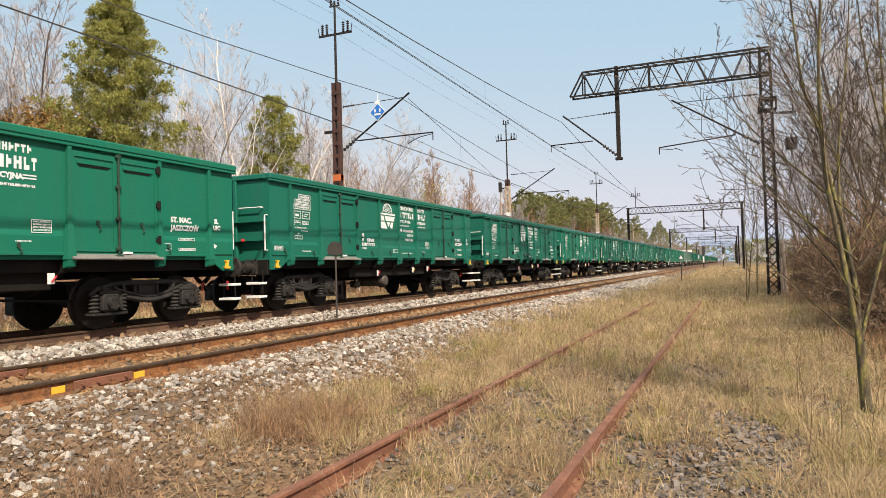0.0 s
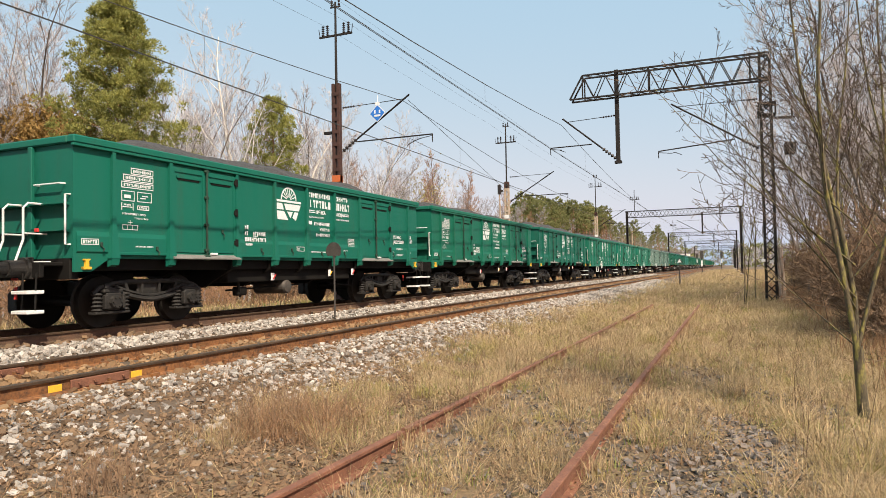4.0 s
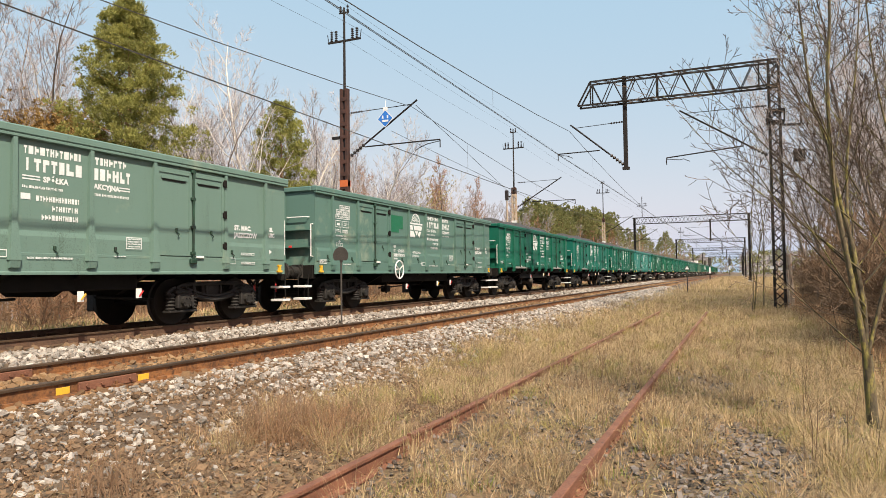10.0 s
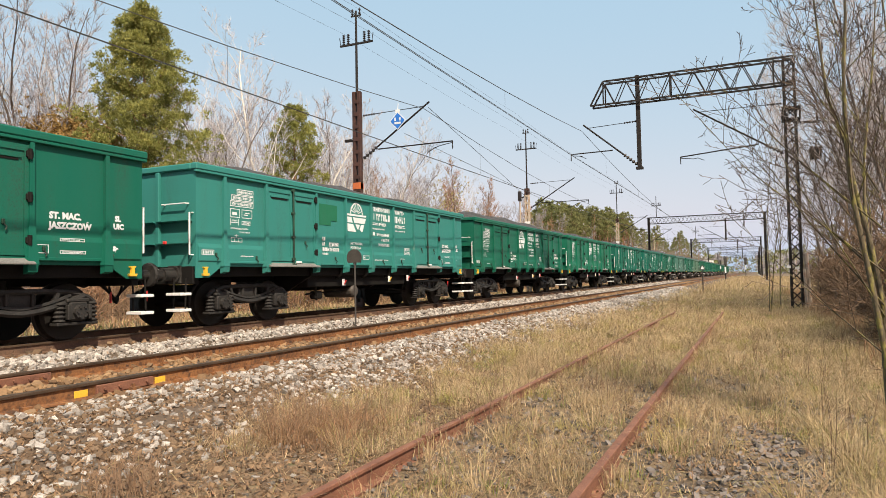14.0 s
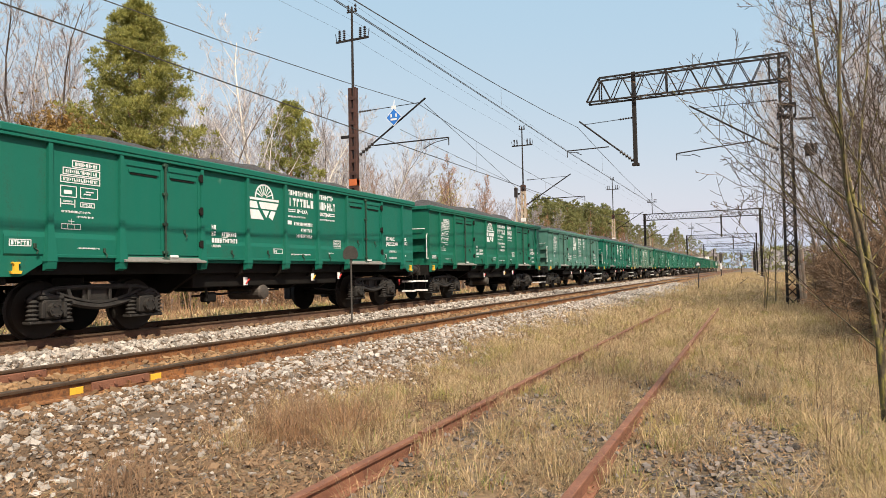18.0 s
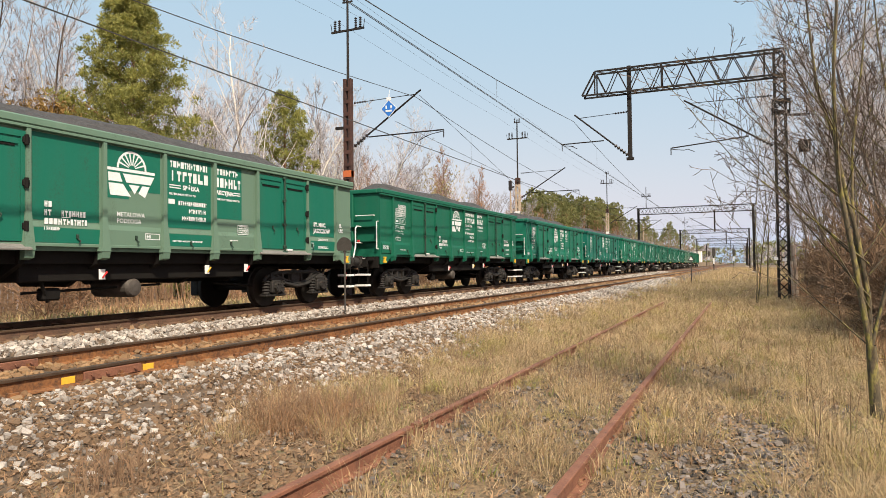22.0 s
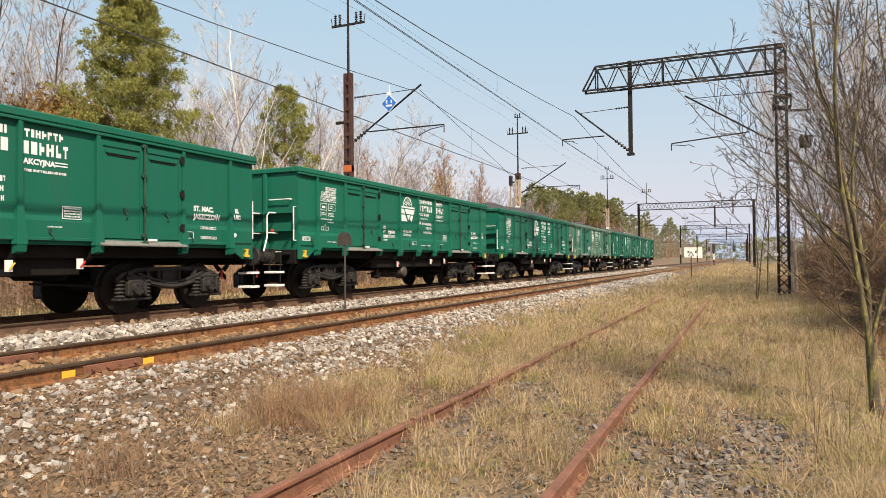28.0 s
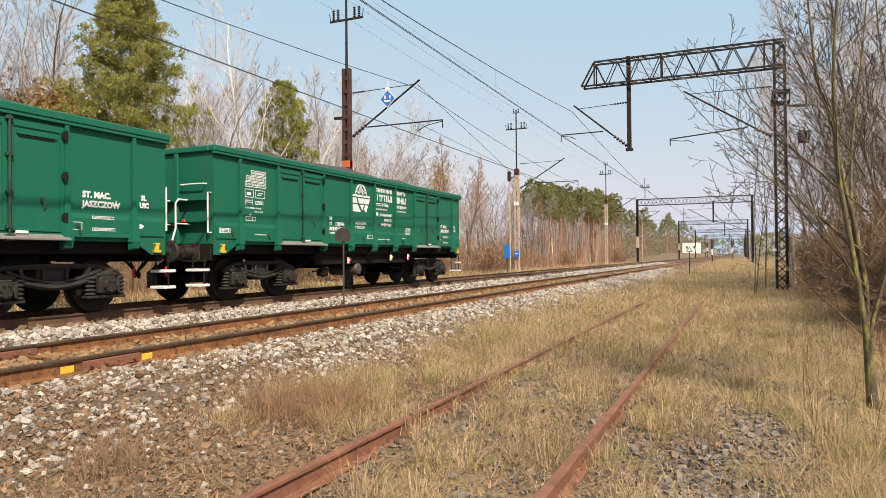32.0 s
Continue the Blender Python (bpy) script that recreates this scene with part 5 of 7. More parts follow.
    # slanting strips below the half wheel
    def strip(pts):
        sh.add([(FACE, ly + 1.15 * a, lz + 1.12 * b) for a, b in pts], [tuple(range(len(pts)))])
    strip([(-0.43, -0.05), (0.43, -0.05), (0.43, -0.005), (-0.43, -0.005)])
    strip([(-0.42, -0.08), (-0.22, -0.08), (-0.17, -0.21), (-0.41, -0.21)])
    strip([(-0.16, -0.08), (0.42, -0.08), (0.35, -0.21), (-0.1, -0.21)])
    strip([(-0.41, -0.24), (-0.16, -0.24), (-0.02, -0.42), (-0.38, -0.42)])
    strip([(-0.06, -0.24), (0.14, -0.24), (0.05, -0.38)])
    strip([(0.19, -0.24), (0.33, -0.24), (0.24, -0.42), (0.12, -0.36)])
    part("emblem", sh, WHITE, w, "white half-wheel emblem painted on the wall")
    # company lines as plain bars
    rows = word_bars(0.16, 1.1, 2.78, 2.9, 1) + word_bars(1.36, 2.0, 2.78, 2.9, 2)
    rows += word_bars(0.2, 1.12, 2.53, 2.72, 3) + word_bars(1.34, 2.06, 2.53, 2.72, 4)
    rows += [(0.14, 0.42, 2.44, 2.46), (0.14, 0.42, 2.395, 2.415)] + [(1.84, 2.06, 2.44, 2.46), (1.84, 2.06, 2.395, 2.415)]
    tagged(part("company_lettering", bars(rows), WHITE, w, "white painted company lettering as bars"), kind="stuff")
    st = Shape()
    for text, y in (("SPÓŁKA", 0.47), ("AKCYJNA", 1.345)):
        v, f = letters(text, 0.115, 0.006)
        st.add(on_side(v, y, 2.385), f)
    tagged(part("legal_form_lettering", st, WHITE, w, "white words for the joint-stock company"), kind="stuff")
    rows = word_bars(0.14, 0.8, 2.27, 2.31, 7, 0.3) + word_bars(1.36, 2.04, 2.27, 2.31, 8, 0.3)
    rows += [(0.12, 0.27, 2.1, 2.19)] + word_bars(0.36, 1.08, 2.09, 2.17, 9) + word_bars(0.62, 1.08, 1.95, 2.03, 10) + word_bars(0.45, 1.08, 1.81, 1.89, 11)
    tagged(part("contact_lettering", bars(rows), WHITE, w, "smaller white lettering as bars"), kind="stuff")
    rows = word_bars(-2.3, -2.15, 1.86, 1.95, 12) + word_bars(-2.3, -2.15, 1.73, 1.82, 13) + word_bars(-2.02, -1.58, 1.73, 1.82, 14) + [(-2.02, -1.86, 1.71, 1.72)] + word_bars(-2.3, -1.58, 1.6, 1.69, 15) + word_bars(-2.3, -2.05, 1.51, 1.56, 16)
    tagged(part("wagon_number", bars(rows, FACE + 0.02), WHITE, w, "white wagon number as bars"), kind="stuff")
    st = Shape()
    for text, y, z, size in (("METALOWA", -1.0, 1.8, 0.105), ("PODLOGA", -1.0, 1.69, 0.105)):
        v, f = letters(text, size, 0.002)
        st.add(on_side(v, y, z), f)
    st.add([(FACE, -0.79, 1.72), (FACE, -0.73, 1.745), (FACE, -0.73, 1.76), (FACE, -0.79, 1.735)], [(0, 1, 2, 3)])
    part("floor_lettering", st, WHITE, w, "white words about the metal floor")
    st = Shape()
    for text, y, z, size in (("ST. MAC.", 4.7, 1.905, 0.135), ("JASZCZOW", 4.7, 1.755, 0.135), ("SL", 5.85, 1.93, 0.12), ("UIC", 5.82, 1.8, 0.12), ("Sp", 5.8, 1.44, 0.1)):
        v, f = letters(text, size, 0.008)
        st.add(on_side(v, y, z, FACE + (0.018 if z < 1.6 else 0.0)), f)
    st.add([(FACE, 5.31, 1.86), (FACE, 5.335, 1.86), (FACE, 5.362, 1.878), (FACE, 5.335, 1.878)], [(0, 1, 2, 3)])
    part("home_station_lettering", st, WHITE, w, "white stencilled home station lettering")
    # load table, pictograms and small frames
    rows = []
    for k, (y0, y1) in enumerate(((-5.28, -4.78), (-5.44, -4.78), (-5.48, -4.78))):
        z1 = 2.79 - k * 0.125
        rows += outline_box(y0, y1, z1 - 0.115, z1, 0.016) + word_bars(y0 + 0.05, y1 - 0.05, z1 - 0.085, z1 - 0.03, 30 + k)
    rows += outline_box(-5.48, -5.2, 2.2, 2.38) + [(-5.42, -5.28, 2.25, 2.31)] + outline_box(-5.14, -4.82, 2.2, 2.38) + [(-5.08, -4.95, 2.26, 2.28), (-5.04, -4.9, 2.3, 2.32)]
    rows += [(-5.48, -5.465, 2.04, 2.17), (-5.24, -5.225, 2.04, 2.17), (-5.46, -5.25, 2.09, 2.105)] + word_bars(-5.43, -5.27, 2.12, 2.15, 33) + outline_box(-5.14, -4.88, 2.06, 2.14) + word_bars(-5.1, -4.93, 2.08, 2.12, 34)
    rows += word_bars(-5.46, -4.95, 1.96, 1.995, 35, 0.3) + word_bars(-5.2, -4.9, 1.89, 1.92, 36, 0.3)
    rows += outline_box(-5.46, -5.13, 1.7, 1.79, 0.012) + [(-5.36, -5.35, 1.71, 1.78), (-5.25, -5.24, 1.71, 1.78), (-5.3, -5.29, 1.79, 1.87), (-5.35, -5.24, 1.825, 1.835)]
    tagged(part("load_table", bars(rows), WHITE, w, "white load table and pictograms"), kind="stuff")
    rows = outline_box(-6.28, -5.95, 1.42, 1.52, 0.012) + word_bars(-6.25, -5.98, 1.44, 1.5, 37) + outline_box(-0.42, -0.1, 1.42, 1.53, 0.012) + word_bars(-0.39, -0.28, 1.44, 1.51, 38)
    rows += outline_box(1.95, 2.28, 1.6, 1.8, 0.012)
    for k in range(4):
        rows += word_bars(1.98, 2.26, 1.63 + k * 0.042, 1.655 + k * 0.042, 40 + k, 0.3)
    rows += word_bars(0.2, 0.95, 1.4, 1.43, 44, 0.3) + word_bars(-5.2, -4.8, 1.4, 1.425, 45, 0.3) + word_bars(1.7, 1.95, 1.46, 1.48, 47, 0.2)
    rows += outline_box(4.86, 5.28, 1.56, 1.61, 0.01) + word_bars(4.9, 5.2, 1.575, 1.595, 46, 0.3) + outline_box(4.86, 5.3, 1.37, 1.42, 0.01) + word_bars(4.9, 5.25, 1.385, 1.405, 48, 0.3) + outline_box(4.48, 4.68, 1.37, 1.5, 0.01)
    tagged(part("small_marking", bars(rows, FACE + 0.02), WHITE, w, "small white framed marks"), kind="stuff")
    sets = build_bogie(w, -4.5) + build_bogie(w, 4.5)
    for k, o in enumerate(sets):
        o["axle"] = k % 2
    return w


# colour of the paint and how far it has bleached, wagon by wagon from the train's rear end
FRESH = (0.0020, 0.1170, 0.0780)
COATS = {27: ((0.005, 0.135, 0.09), 0.25, "worn green"), 26: ((0.004, 0.145, 0.098), 0.1, "fresh green"), 25: ((0.005, 0.148, 0.1), 0.12, "fresh green"), 24: ((0.12, 0.205, 0.18), 0.4, "faded grey-green"), 23: ((0.085, 0.17, 0.15), 0.45, "faded grey-green"), 19: ((0.024, 0.185, 0.165), 0.3, "teal green"),
         13: ((0.055, 0.16, 0.132), 0.38, "dull grey-green"), 11: ((0.105, 0.185, 0.14), 0.3, "faded and partly repainted green"), 2: ((0.095, 0.175, 0.13), 0.3, "faded and partly repainted green")}
PATCHED, REPAINTED = (24, 23, 19, 13), (11, 2)
WHEELED, LADDERED = (27, 25, 24, 23), (27, 26, 25)
# wagons with deeper side walls
DEEP = (27, 26, 25, 24, 23)
# wagons that carry the note on the metal floor
FLOORED = (0, 2, 4, 7, 9, 11, 13, 19, 21, 23, 24, 25, 26, 27, 28)
COUNT, PITCH = 37, 14.04
# wagons with a brakeman's platform at the leading end stand further from the next one
PLATFORM, EXTRA = (0, 1, 3, 4, 7, 9, 10, 12, 13, 15, 16, 20, 21, 25, 28, 30, 33), 0.4
# where the middle of the last wagon is: seconds, metres along the line
LAST_AT = ((0, 502.71), (1, 487.15), (2, 471.84), (3, 456.21), (6, 410.04), (7, 394.38), (8, 379.00), (9, 363.66), (10, 348.22), (11, 332.56), (12, 317.30), (13, 302.04), (14, 286.85), (17, 241.28), (18, 226.29), (20, 195.78), (21, 180.94), (22, 166.01), (23, 150.95), (24, 135.95), (25, 121.12), (28, 76.61), (29, 61.74), (30, 46.85), (31, 31.75), (32, 16.90))


def last_at(t):
    """The last wagon's place, gliding through the rows of LAST_AT."""
    n = len(LAST_AT)
    slope = []
    for i in range(n):
        a, b = LAST_AT[max(i - 1, 0)], LAST_AT[min(i + 1, n - 1)]
        slope.append((b[1] - a[1]) / (b[0] - a[0]))
    i = max(k for k in range(n - 1) if LAST_AT[k][0] <= t or k == 0)
    (t0, p0), (t1, p1) = LAST_AT[i], LAST_AT[i + 1]
    h = t1 - t0
    u = (t - t0) / h
    return (2 * u ** 3 - 3 * u ** 2 + 1) * p0 + (u ** 3 - 2 * u ** 2 + u) * h * slope[i] + (3 * u ** 2 - 2 * u ** 3) * p1 + (u ** 3 - u ** 2) * h * slope[i + 1]


def wagon_y(k, t):
    return last_at(t) - k * PITCH - EXTRA * sum(1 for j in PLATFORM if 0 < j < k)


TRAIN = []


def build_train():
    first = build_wagon()
    r = random.Random(8)
    for k in range(COUNT):
        m = pose(TRAIN_X, wagon_y(k, 0.0), TRAIN_Z)
        ob = first if k == 0 else copy_thing(first, m)
        if k == 0:
            ob.matrix_basis = m
        TRAIN.append(ob)
    MESH["platform"] = Shape().box(-1.2, 1.2, -BODY - EXTRA, -BODY - 0.02, 1.08, 1.14, 0.01).box(-1.2, 1.2, -BODY - EXTRA - 0.03, -BODY - EXTRA + 0.05, 0.9, 1.14, 0.01).mesh("end_platform", BLACK)
    spoked = Shape().tube([(0.0, 0.27 * math.cos(a), 0.27 * math.sin(a)) for a in [2 * math.pi * i / 24 for i in range(25)]], 0.021, 6, False)
    for a in (0.5, 2.6, 4.7):
        spoked.rod((0, 0, 0), (0.0, 0.26 * math.cos(a), 0.26 * math.sin(a)), 0.014, 5)
    spoked.rod((-0.3, 0, 0), (0.02, 0, 0), 0.03, 8)
    spoked = spoked.mesh("brake_wheel", BARWHITE)
    repaint = []
    for x, rows in ((HALF_W + 0.003, ((-6.3, -5.75, 1.66, 2.97), (-5.6, -4.5, 1.66, 2.97), (-2.5, -1.34, 1.66, 2.97), (-1.2, -0.75, 2.1, 2.97), (-0.75, -0.07, 2.25, 2.97), (0.07, 1.2, 1.66, 2.97), (1.34, 2.1, 1.9, 2.97), (4.5, 5.6, 1.66, 2.97))),
                    (HALF_W + 0.0245, tuple((y0, y1, SILL + 0.06, SILL + 0.29) for y0, y1 in ((-5.6, -4.5), (-2.5, -1.34), (0.07, 1.2), (4.5, 5.6))))):
        repaint += [bars([q], x).mesh("repainted_panel", PAINT) for q in rows]
    skirt = []
    for e in (1, -1):
        sk = Shape().prism([(e * (HALF_W - 0.02), SILL + 0.02), (e * (HALF_W + 0.028), SILL + 0.005), (e * (HALF_W + 0.028), 1.04), (e * (HALF_W + 0.05), 1.02), (e * (HALF_W + 0.05), 0.985), (e * (HALF_W - 0.05), 0.985), (e * (HALF_W - 0.05), 1.02), (e * (HALF_W - 0.02), 1.04)], 1, -BODY + 0.34, BODY - 0.34)
        skirt.append(sk.mesh("side_skirt", PAINT))
    ladder = Shape().box(1.36, 1.42, -3.47, -2.73, 0.56, 0.61, 0.005).box(1.36, 1.42, -3.4, -2.8, 0.93, 0.98, 0.005).beam((1.39, -3.44, 0.58), (1.39, -3.38, 1.24), 0.045, 0.045).beam((1.39, -2.76, 0.58), (1.39, -2.72, 1.24), 0.045, 0.045).mesh("side_ladder", BARWHITE)
    patch = bars([(-2.4, -1.62, 2.36, 2.76), (-2.4, -1.9, 2.24, 2.36)], FACE + 0.003).mesh("paint_patch", PAINT)
    for k, ob in enumerate(TRAIN):
        j = r.uniform(0.85, 1.15)
        col, wear, word = COATS.get(k, ((FRESH[0] * j * r.uniform(0.7, 1.8), FRESH[1] * j, FRESH[2] * j * r.uniform(0.9, 1.12)), r.uniform(0.05, 0.3), "fresh green"))
        tagged(ob, word + " open freight wagon heaped with dark coal")
        for o in ob.children_recursive:
            o.color = (*col, wear)
            if o.name.startswith("coal_load"):
                o.location.z = -0.02 if k in (28, 14, 10, 6, 18, 21, 31, 12, 11, 9) else -0.34 if k in (35, 34, 25, 24, 23, 5, 4) else r.uniform(-0.13, 0.0)
        if k in PLATFORM and k:
            for o in list(ob.children):
                if o.location.y < -6.4 and o.name.split(".")[0] in ("buffer", "coupling", "foot_step", "step_hanger"):
                    o.location.y -= EXTRA
            part("end_platform", MESH["platform"], BLACK, ob, "black narrow platform over the buffers")
        elif k:
            for o in [c for c in ob.children if c.name.startswith("guard_rail")]:
                bpy.data.objects.remove(o)
        if k in DEEP:
            for side in (0, 1):
                part("side_skirt", skirt[side], PAINT, ob, "deeper lower edge of the side wall").color = (*col, wear)
            for o in list(ob.children):
                kind = o.name.split(".")[0]
                if kind in ("door_sill", "air_tank"):
                    bpy.data.objects.remove(o)
                elif kind == "brake_plate":
                    o.location.z -= 0.25
                elif kind in ("floor_lettering", "small_marking"):
                    o.location.z -= 0.18
                    o.location.x += 0.022
                elif kind == "wagon_number":
                    o.location.z -= 0.1
                    o.location.x += 0.006
        if k not in FLOORED:
            for o in [c for c in ob.children if c.name.startswith("floor_lettering")]:
                bpy.data.objects.remove(o)
        if k in WHEELED:
            part("brake_wheel", spoked, BARWHITE, ob, "white spoked handbrake wheel", at=(HALF_W + 0.17, -2.2, 1.1))
        if k in LADDERED:
            part("side_ladder", ladder, BARWHITE, ob, "white side step below the doors")
        if k in REPAINTED:
            fresh = [part("repainted_panel", me, PAINT, ob, "wall panel rolled over with fresh green paint") for me in repaint]
            for o in fresh + [c for c in ob.children if c.name.split(".")[0] == "door"]:
                o.color = (0.003, 0.12, 0.082, 0.08)
        if k in PATCHED:
            p = part("paint_patch", patch, PAINT, ob, "square patch of newer green paint")
            p.color = (0.01, 0.13, 0.07, 0.0)


build_train()


# ---- plants ----
class Spec:
    """How a bare tree branches: children, angles and lengths from level to level."""

    def __init__(self, kids, angle, ratio, start, up=0.2, wander=0.12, wood=1, thin=0.45, segs=(9, 5, 3, 2, 2)):
        self.kids, self.angle, self.ratio, self.start = kids, angle, ratio, start
        self.up, self.wander, self.wood, self.thin, self.segs = up, wander, wood, thin, segs


SIDES = (6, 3, 3, 3, 3)
TIPS = []


def grow(r, start, way, length, radius, level, spec, wood, twigs, least=0.004):
    way = way.normalized()
    n = spec.segs[level]
    path, radii = [start], [radius]
    p = start.copy()
    for k in range(n):
        way = (way + Vector((r.gauss(0, 1), r.gauss(0, 1), r.gauss(0, 1))) * spec.wander + Vector((0, 0, spec.up)) / n * (2 if level else 0.6)).normalized()
        p = p + way * (length / n)
        path.append(p.copy())
        radii.append(max(radius * (1 - 0.9 * (k + 1) / n) ** 0.85, least))
    (wood if level <= spec.wood else twigs).tube(path, radii, SIDES[level], False)
    if level and level >= len(spec.kids) - 1:
        TIPS.append((path[0], path[-1]))
    if level < len(spec.kids):
        turn = r.uniform(0, 6.28)
        for k in range(spec.kids[level]):
            f = spec.start[level] + (0.98 - spec.start[level]) * (k + r.uniform(0, 0.9)) / spec.kids[level]
            i = min(int(f * n), n - 1)
            q = path[i].lerp(path[i + 1], f * n - i)
            axis = (path[i + 1] - path[i]).normalized()
            side = axis.orthogonal().normalized()
            turn += 2.4 + r.uniform(-0.5, 0.5)
            side = side * math.cos(turn) + axis.cross(side) * math.sin(turn)
            a = radians(spec.angle[level] * r.uniform(0.75, 1.25))
            sub = length * spec.ratio[level] * (1.15 - 0.75 * f) * r.uniform(0.7, 1.2)
            grow(r, q, axis * math.cos(a) + side * math.sin(a), sub, max(radii[i] * spec.thin, least), level + 1, spec, wood, twigs, least)


def spray(twigs, seed, per, length, width):
    """The finest twigs: slender blades set along the last branches, pointing on and up."""
    r = np.random.RandomState(seed)
    a, b = np.array([p[0][:] for p in TIPS]), np.array([p[1][:] for p in TIPS])
    n = len(a)
    f = r.uniform(0.15, 1.0, (n, per, 1))
    base = a[:, None] + (b - a)[:, None] * f
    way = (b - a) / (np.linalg.norm(b - a, axis=1, keepdims=True) + 1e-9)
    d = way[:, None] * 0.9 + r.normal(0, 0.5, (n, per, 3)) + np.array([0, 0, 0.35])
    d /= np.linalg.norm(d, axis=2, keepdims=True)
    side = np.cross(d, r.normal(0, 1, (n, per, 3)))
    side *= width / (np.linalg.norm(side, axis=2, keepdims=True) + 1e-9)
    v = np.stack([base - side, base + side, base + d * length * r.uniform(0.5, 1.3, (n, per, 1))], 2).reshape(-1, 3)
    twigs.add(v.tolist(), np.arange(len(v)).reshape(-1, 3).tolist())
    TIPS.clear()


def bare_tree(name, label, category, height, radius, spec, bark, twig, seed, stems=1, spread=0.35, group="", least=0.008, fine=(0, 0.5, 0.008)):
    r = random.Random(seed)
    TIPS.clear()
    t = thing(name, label, category, group=group)
    wood, twigs = Shape(), Shape()
    for k in range(stems):
        a = 2 * math.pi * k / stems + r.uniform(-0.5, 0.5)
        lean = spread * r.uniform(0.5, 1.1) if stems > 1 else 0.04
        o = 0.12 if stems > 1 else 0.0
        grow(r, Vector((math.cos(a) * o, math.sin(a) * o, -0.15)), Vector((math.cos(a) * lean, math.sin(a) * lean, 1)), height * r.uniform(0.75, 1.0) if stems > 1 else height, radius, 0, spec, wood, twigs, least)
    if fine[0]:
        spray(twigs, seed, *fine)
    part("trunk", wood.mesh("trunk", bark, True, False), bark, t)
    part("crown", twigs.mesh("crown", twig, False, False), twig, t, "bare twigs")
    return t


def tuft_cloud(r, centres, size, needles, width, ways=None):
    """Tufts of narrow leaves at the centres, along their ways where given: vertices of triangles."""
    n = len(centres)
    d = r.normal(0, 1, (n, needles, 3))
    d[..., 2] += 0.35
    if ways is not None:
        d = d * 0.55 + ways[:, None, :] * 1.3
    d /= np.linalg.norm(d, axis=2, keepdims=True)
    s = np.cross(d, r.normal(0, 1, (n, needles, 3)))
    s /= np.linalg.norm(s, axis=2, keepdims=True) + 1e-9
    ln = size * r.uniform(0.6, 1.25, (n, needles, 1))
    c = centres[:, None, :]
    base = c + d * ln * 0.1
    v = np.stack([base + s * width, base - s * width, c + d * ln], 2).reshape(-1, 3)
    return v


def pine(name, label, height, radius, low, seed, tufts, size, needles, width, leaf, group="", lobes=30, power=0.75, trunk_r=0.16, clump=0.24, per=26):
    """A pine: whorled limbs that turn up at their ends, each with separate clumps of needles and dark gaps between them."""
    r = np.random.RandomState(seed)
    rr = random.Random(seed)
    t = thing(name, label, "pine tree", group=group)
    wood = Shape()
    wood.tube([(0.1 * math.sin(k * 1.3), 0.08 * math.cos(k), -0.2 + (height - 0.3) * k / 10) for k in range(11)], [trunk_r * (1 - 0.085 * k) for k in range(11)], 8, False)
    centres, ways = [], []
    m = max(int(tufts / lobes / per), 2)
    for k in range(lobes):
        u = (k + rr.uniform(0, 1)) / lobes
        z = height * (low + (1 - low) * u)
        length = radius * max(1 - u, 0.02) ** power * rr.uniform(0.72, 1.12)
        a = k * 2.4 + rr.uniform(-0.4, 0.4)
        out = Vector((math.cos(a), math.sin(a), rr.uniform(0.02, 0.25) + 0.7 * u))
        foot = Vector((0, 0, z - 0.25 * length))
        tip = foot + out * length
        wood.tube([tuple(foot), tuple(foot.lerp(tip, 0.5) + Vector((0, 0, -0.08 * length))), tuple(tip)], [0.05 * (1 - 0.7 * u), 0.03 * (1 - 0.6 * u), 0.01], 4, False)
        f = np.concatenate([[1.0], r.beta(2.4, 1.0, m - 1)])
        p = np.array(foot)[None] + np.array(out)[None] * (length * f)[:, None]
        p += r.normal(0, 1, (m, 3)) * (0.2 * max(length, 0.6) * (1.2 - 0.5 * f))[:, None] * np.array([1, 1, 0.5])
        size_k = clump * r.uniform(0.6, 1.25, (m, 1, 1))
        d = r.normal(0, 1, (m, per, 3)) + np.array([0, 0, 0.45]) + 0.35 * np.array(out)
        d /= np.linalg.norm(d, axis=2, keepdims=True)
        centres.append((p[:, None, :] + d * size_k * r.uniform(0.25, 1.0, (m, per, 1))).reshape(-1, 3))
        ways.append((d + np.array([0, 0, 0.4])).reshape(-1, 3))
    v = tuft_cloud(r, np.concatenate(centres), size, needles, width, np.concatenate(ways))
    crown = bulk("crown", v, [np.arange(len(v)).reshape(-1, 3)], leaf)
    crown.parent = t
    del crown["kind"]
    tagged(crown, "dense clumps of green needles")
    part("trunk", wood.mesh("trunk", PINEBARK, True, False), PINEBARK, t)
    return t


BIRCH = Spec((18, 6, 3), (38, 44, 42), (0.38, 0.45, 0.5), (0.24, 0.2, 0.2), 0.3, 0.11, thin=0.5)
ASH = Spec((15, 6, 2), (30, 40, 40), (0.27, 0.45, 0.5), (0.25, 0.2, 0.2), 0.35, 0.09, thin=0.38)
SHRUB = Spec((11, 5), (45, 50), (0.42, 0.5), (0.1, 0.15), 0.12, 0.22, 0, segs=(5, 2, 1))
HERO = Spec((10, 7, 4, 2), (40, 45, 45, 45), (0.34, 0.42, 0.5, 0.5), (0.16, 0.15, 0.2, 0.2), 0.1, 0.07)

plants = random.Random(21)


def turned(x, y, s=1.0, z=None):
    zz = float(ground_z(np.float64(x), np.float64(y))) if z is None else z
    return Matrix.LocRotScale((x, y, zz), Euler((plants.uniform(-0.04, 0.04), plants.uniform(-0.04, 0.04), plants.uniform(0, 6.28))), (s, s, s))


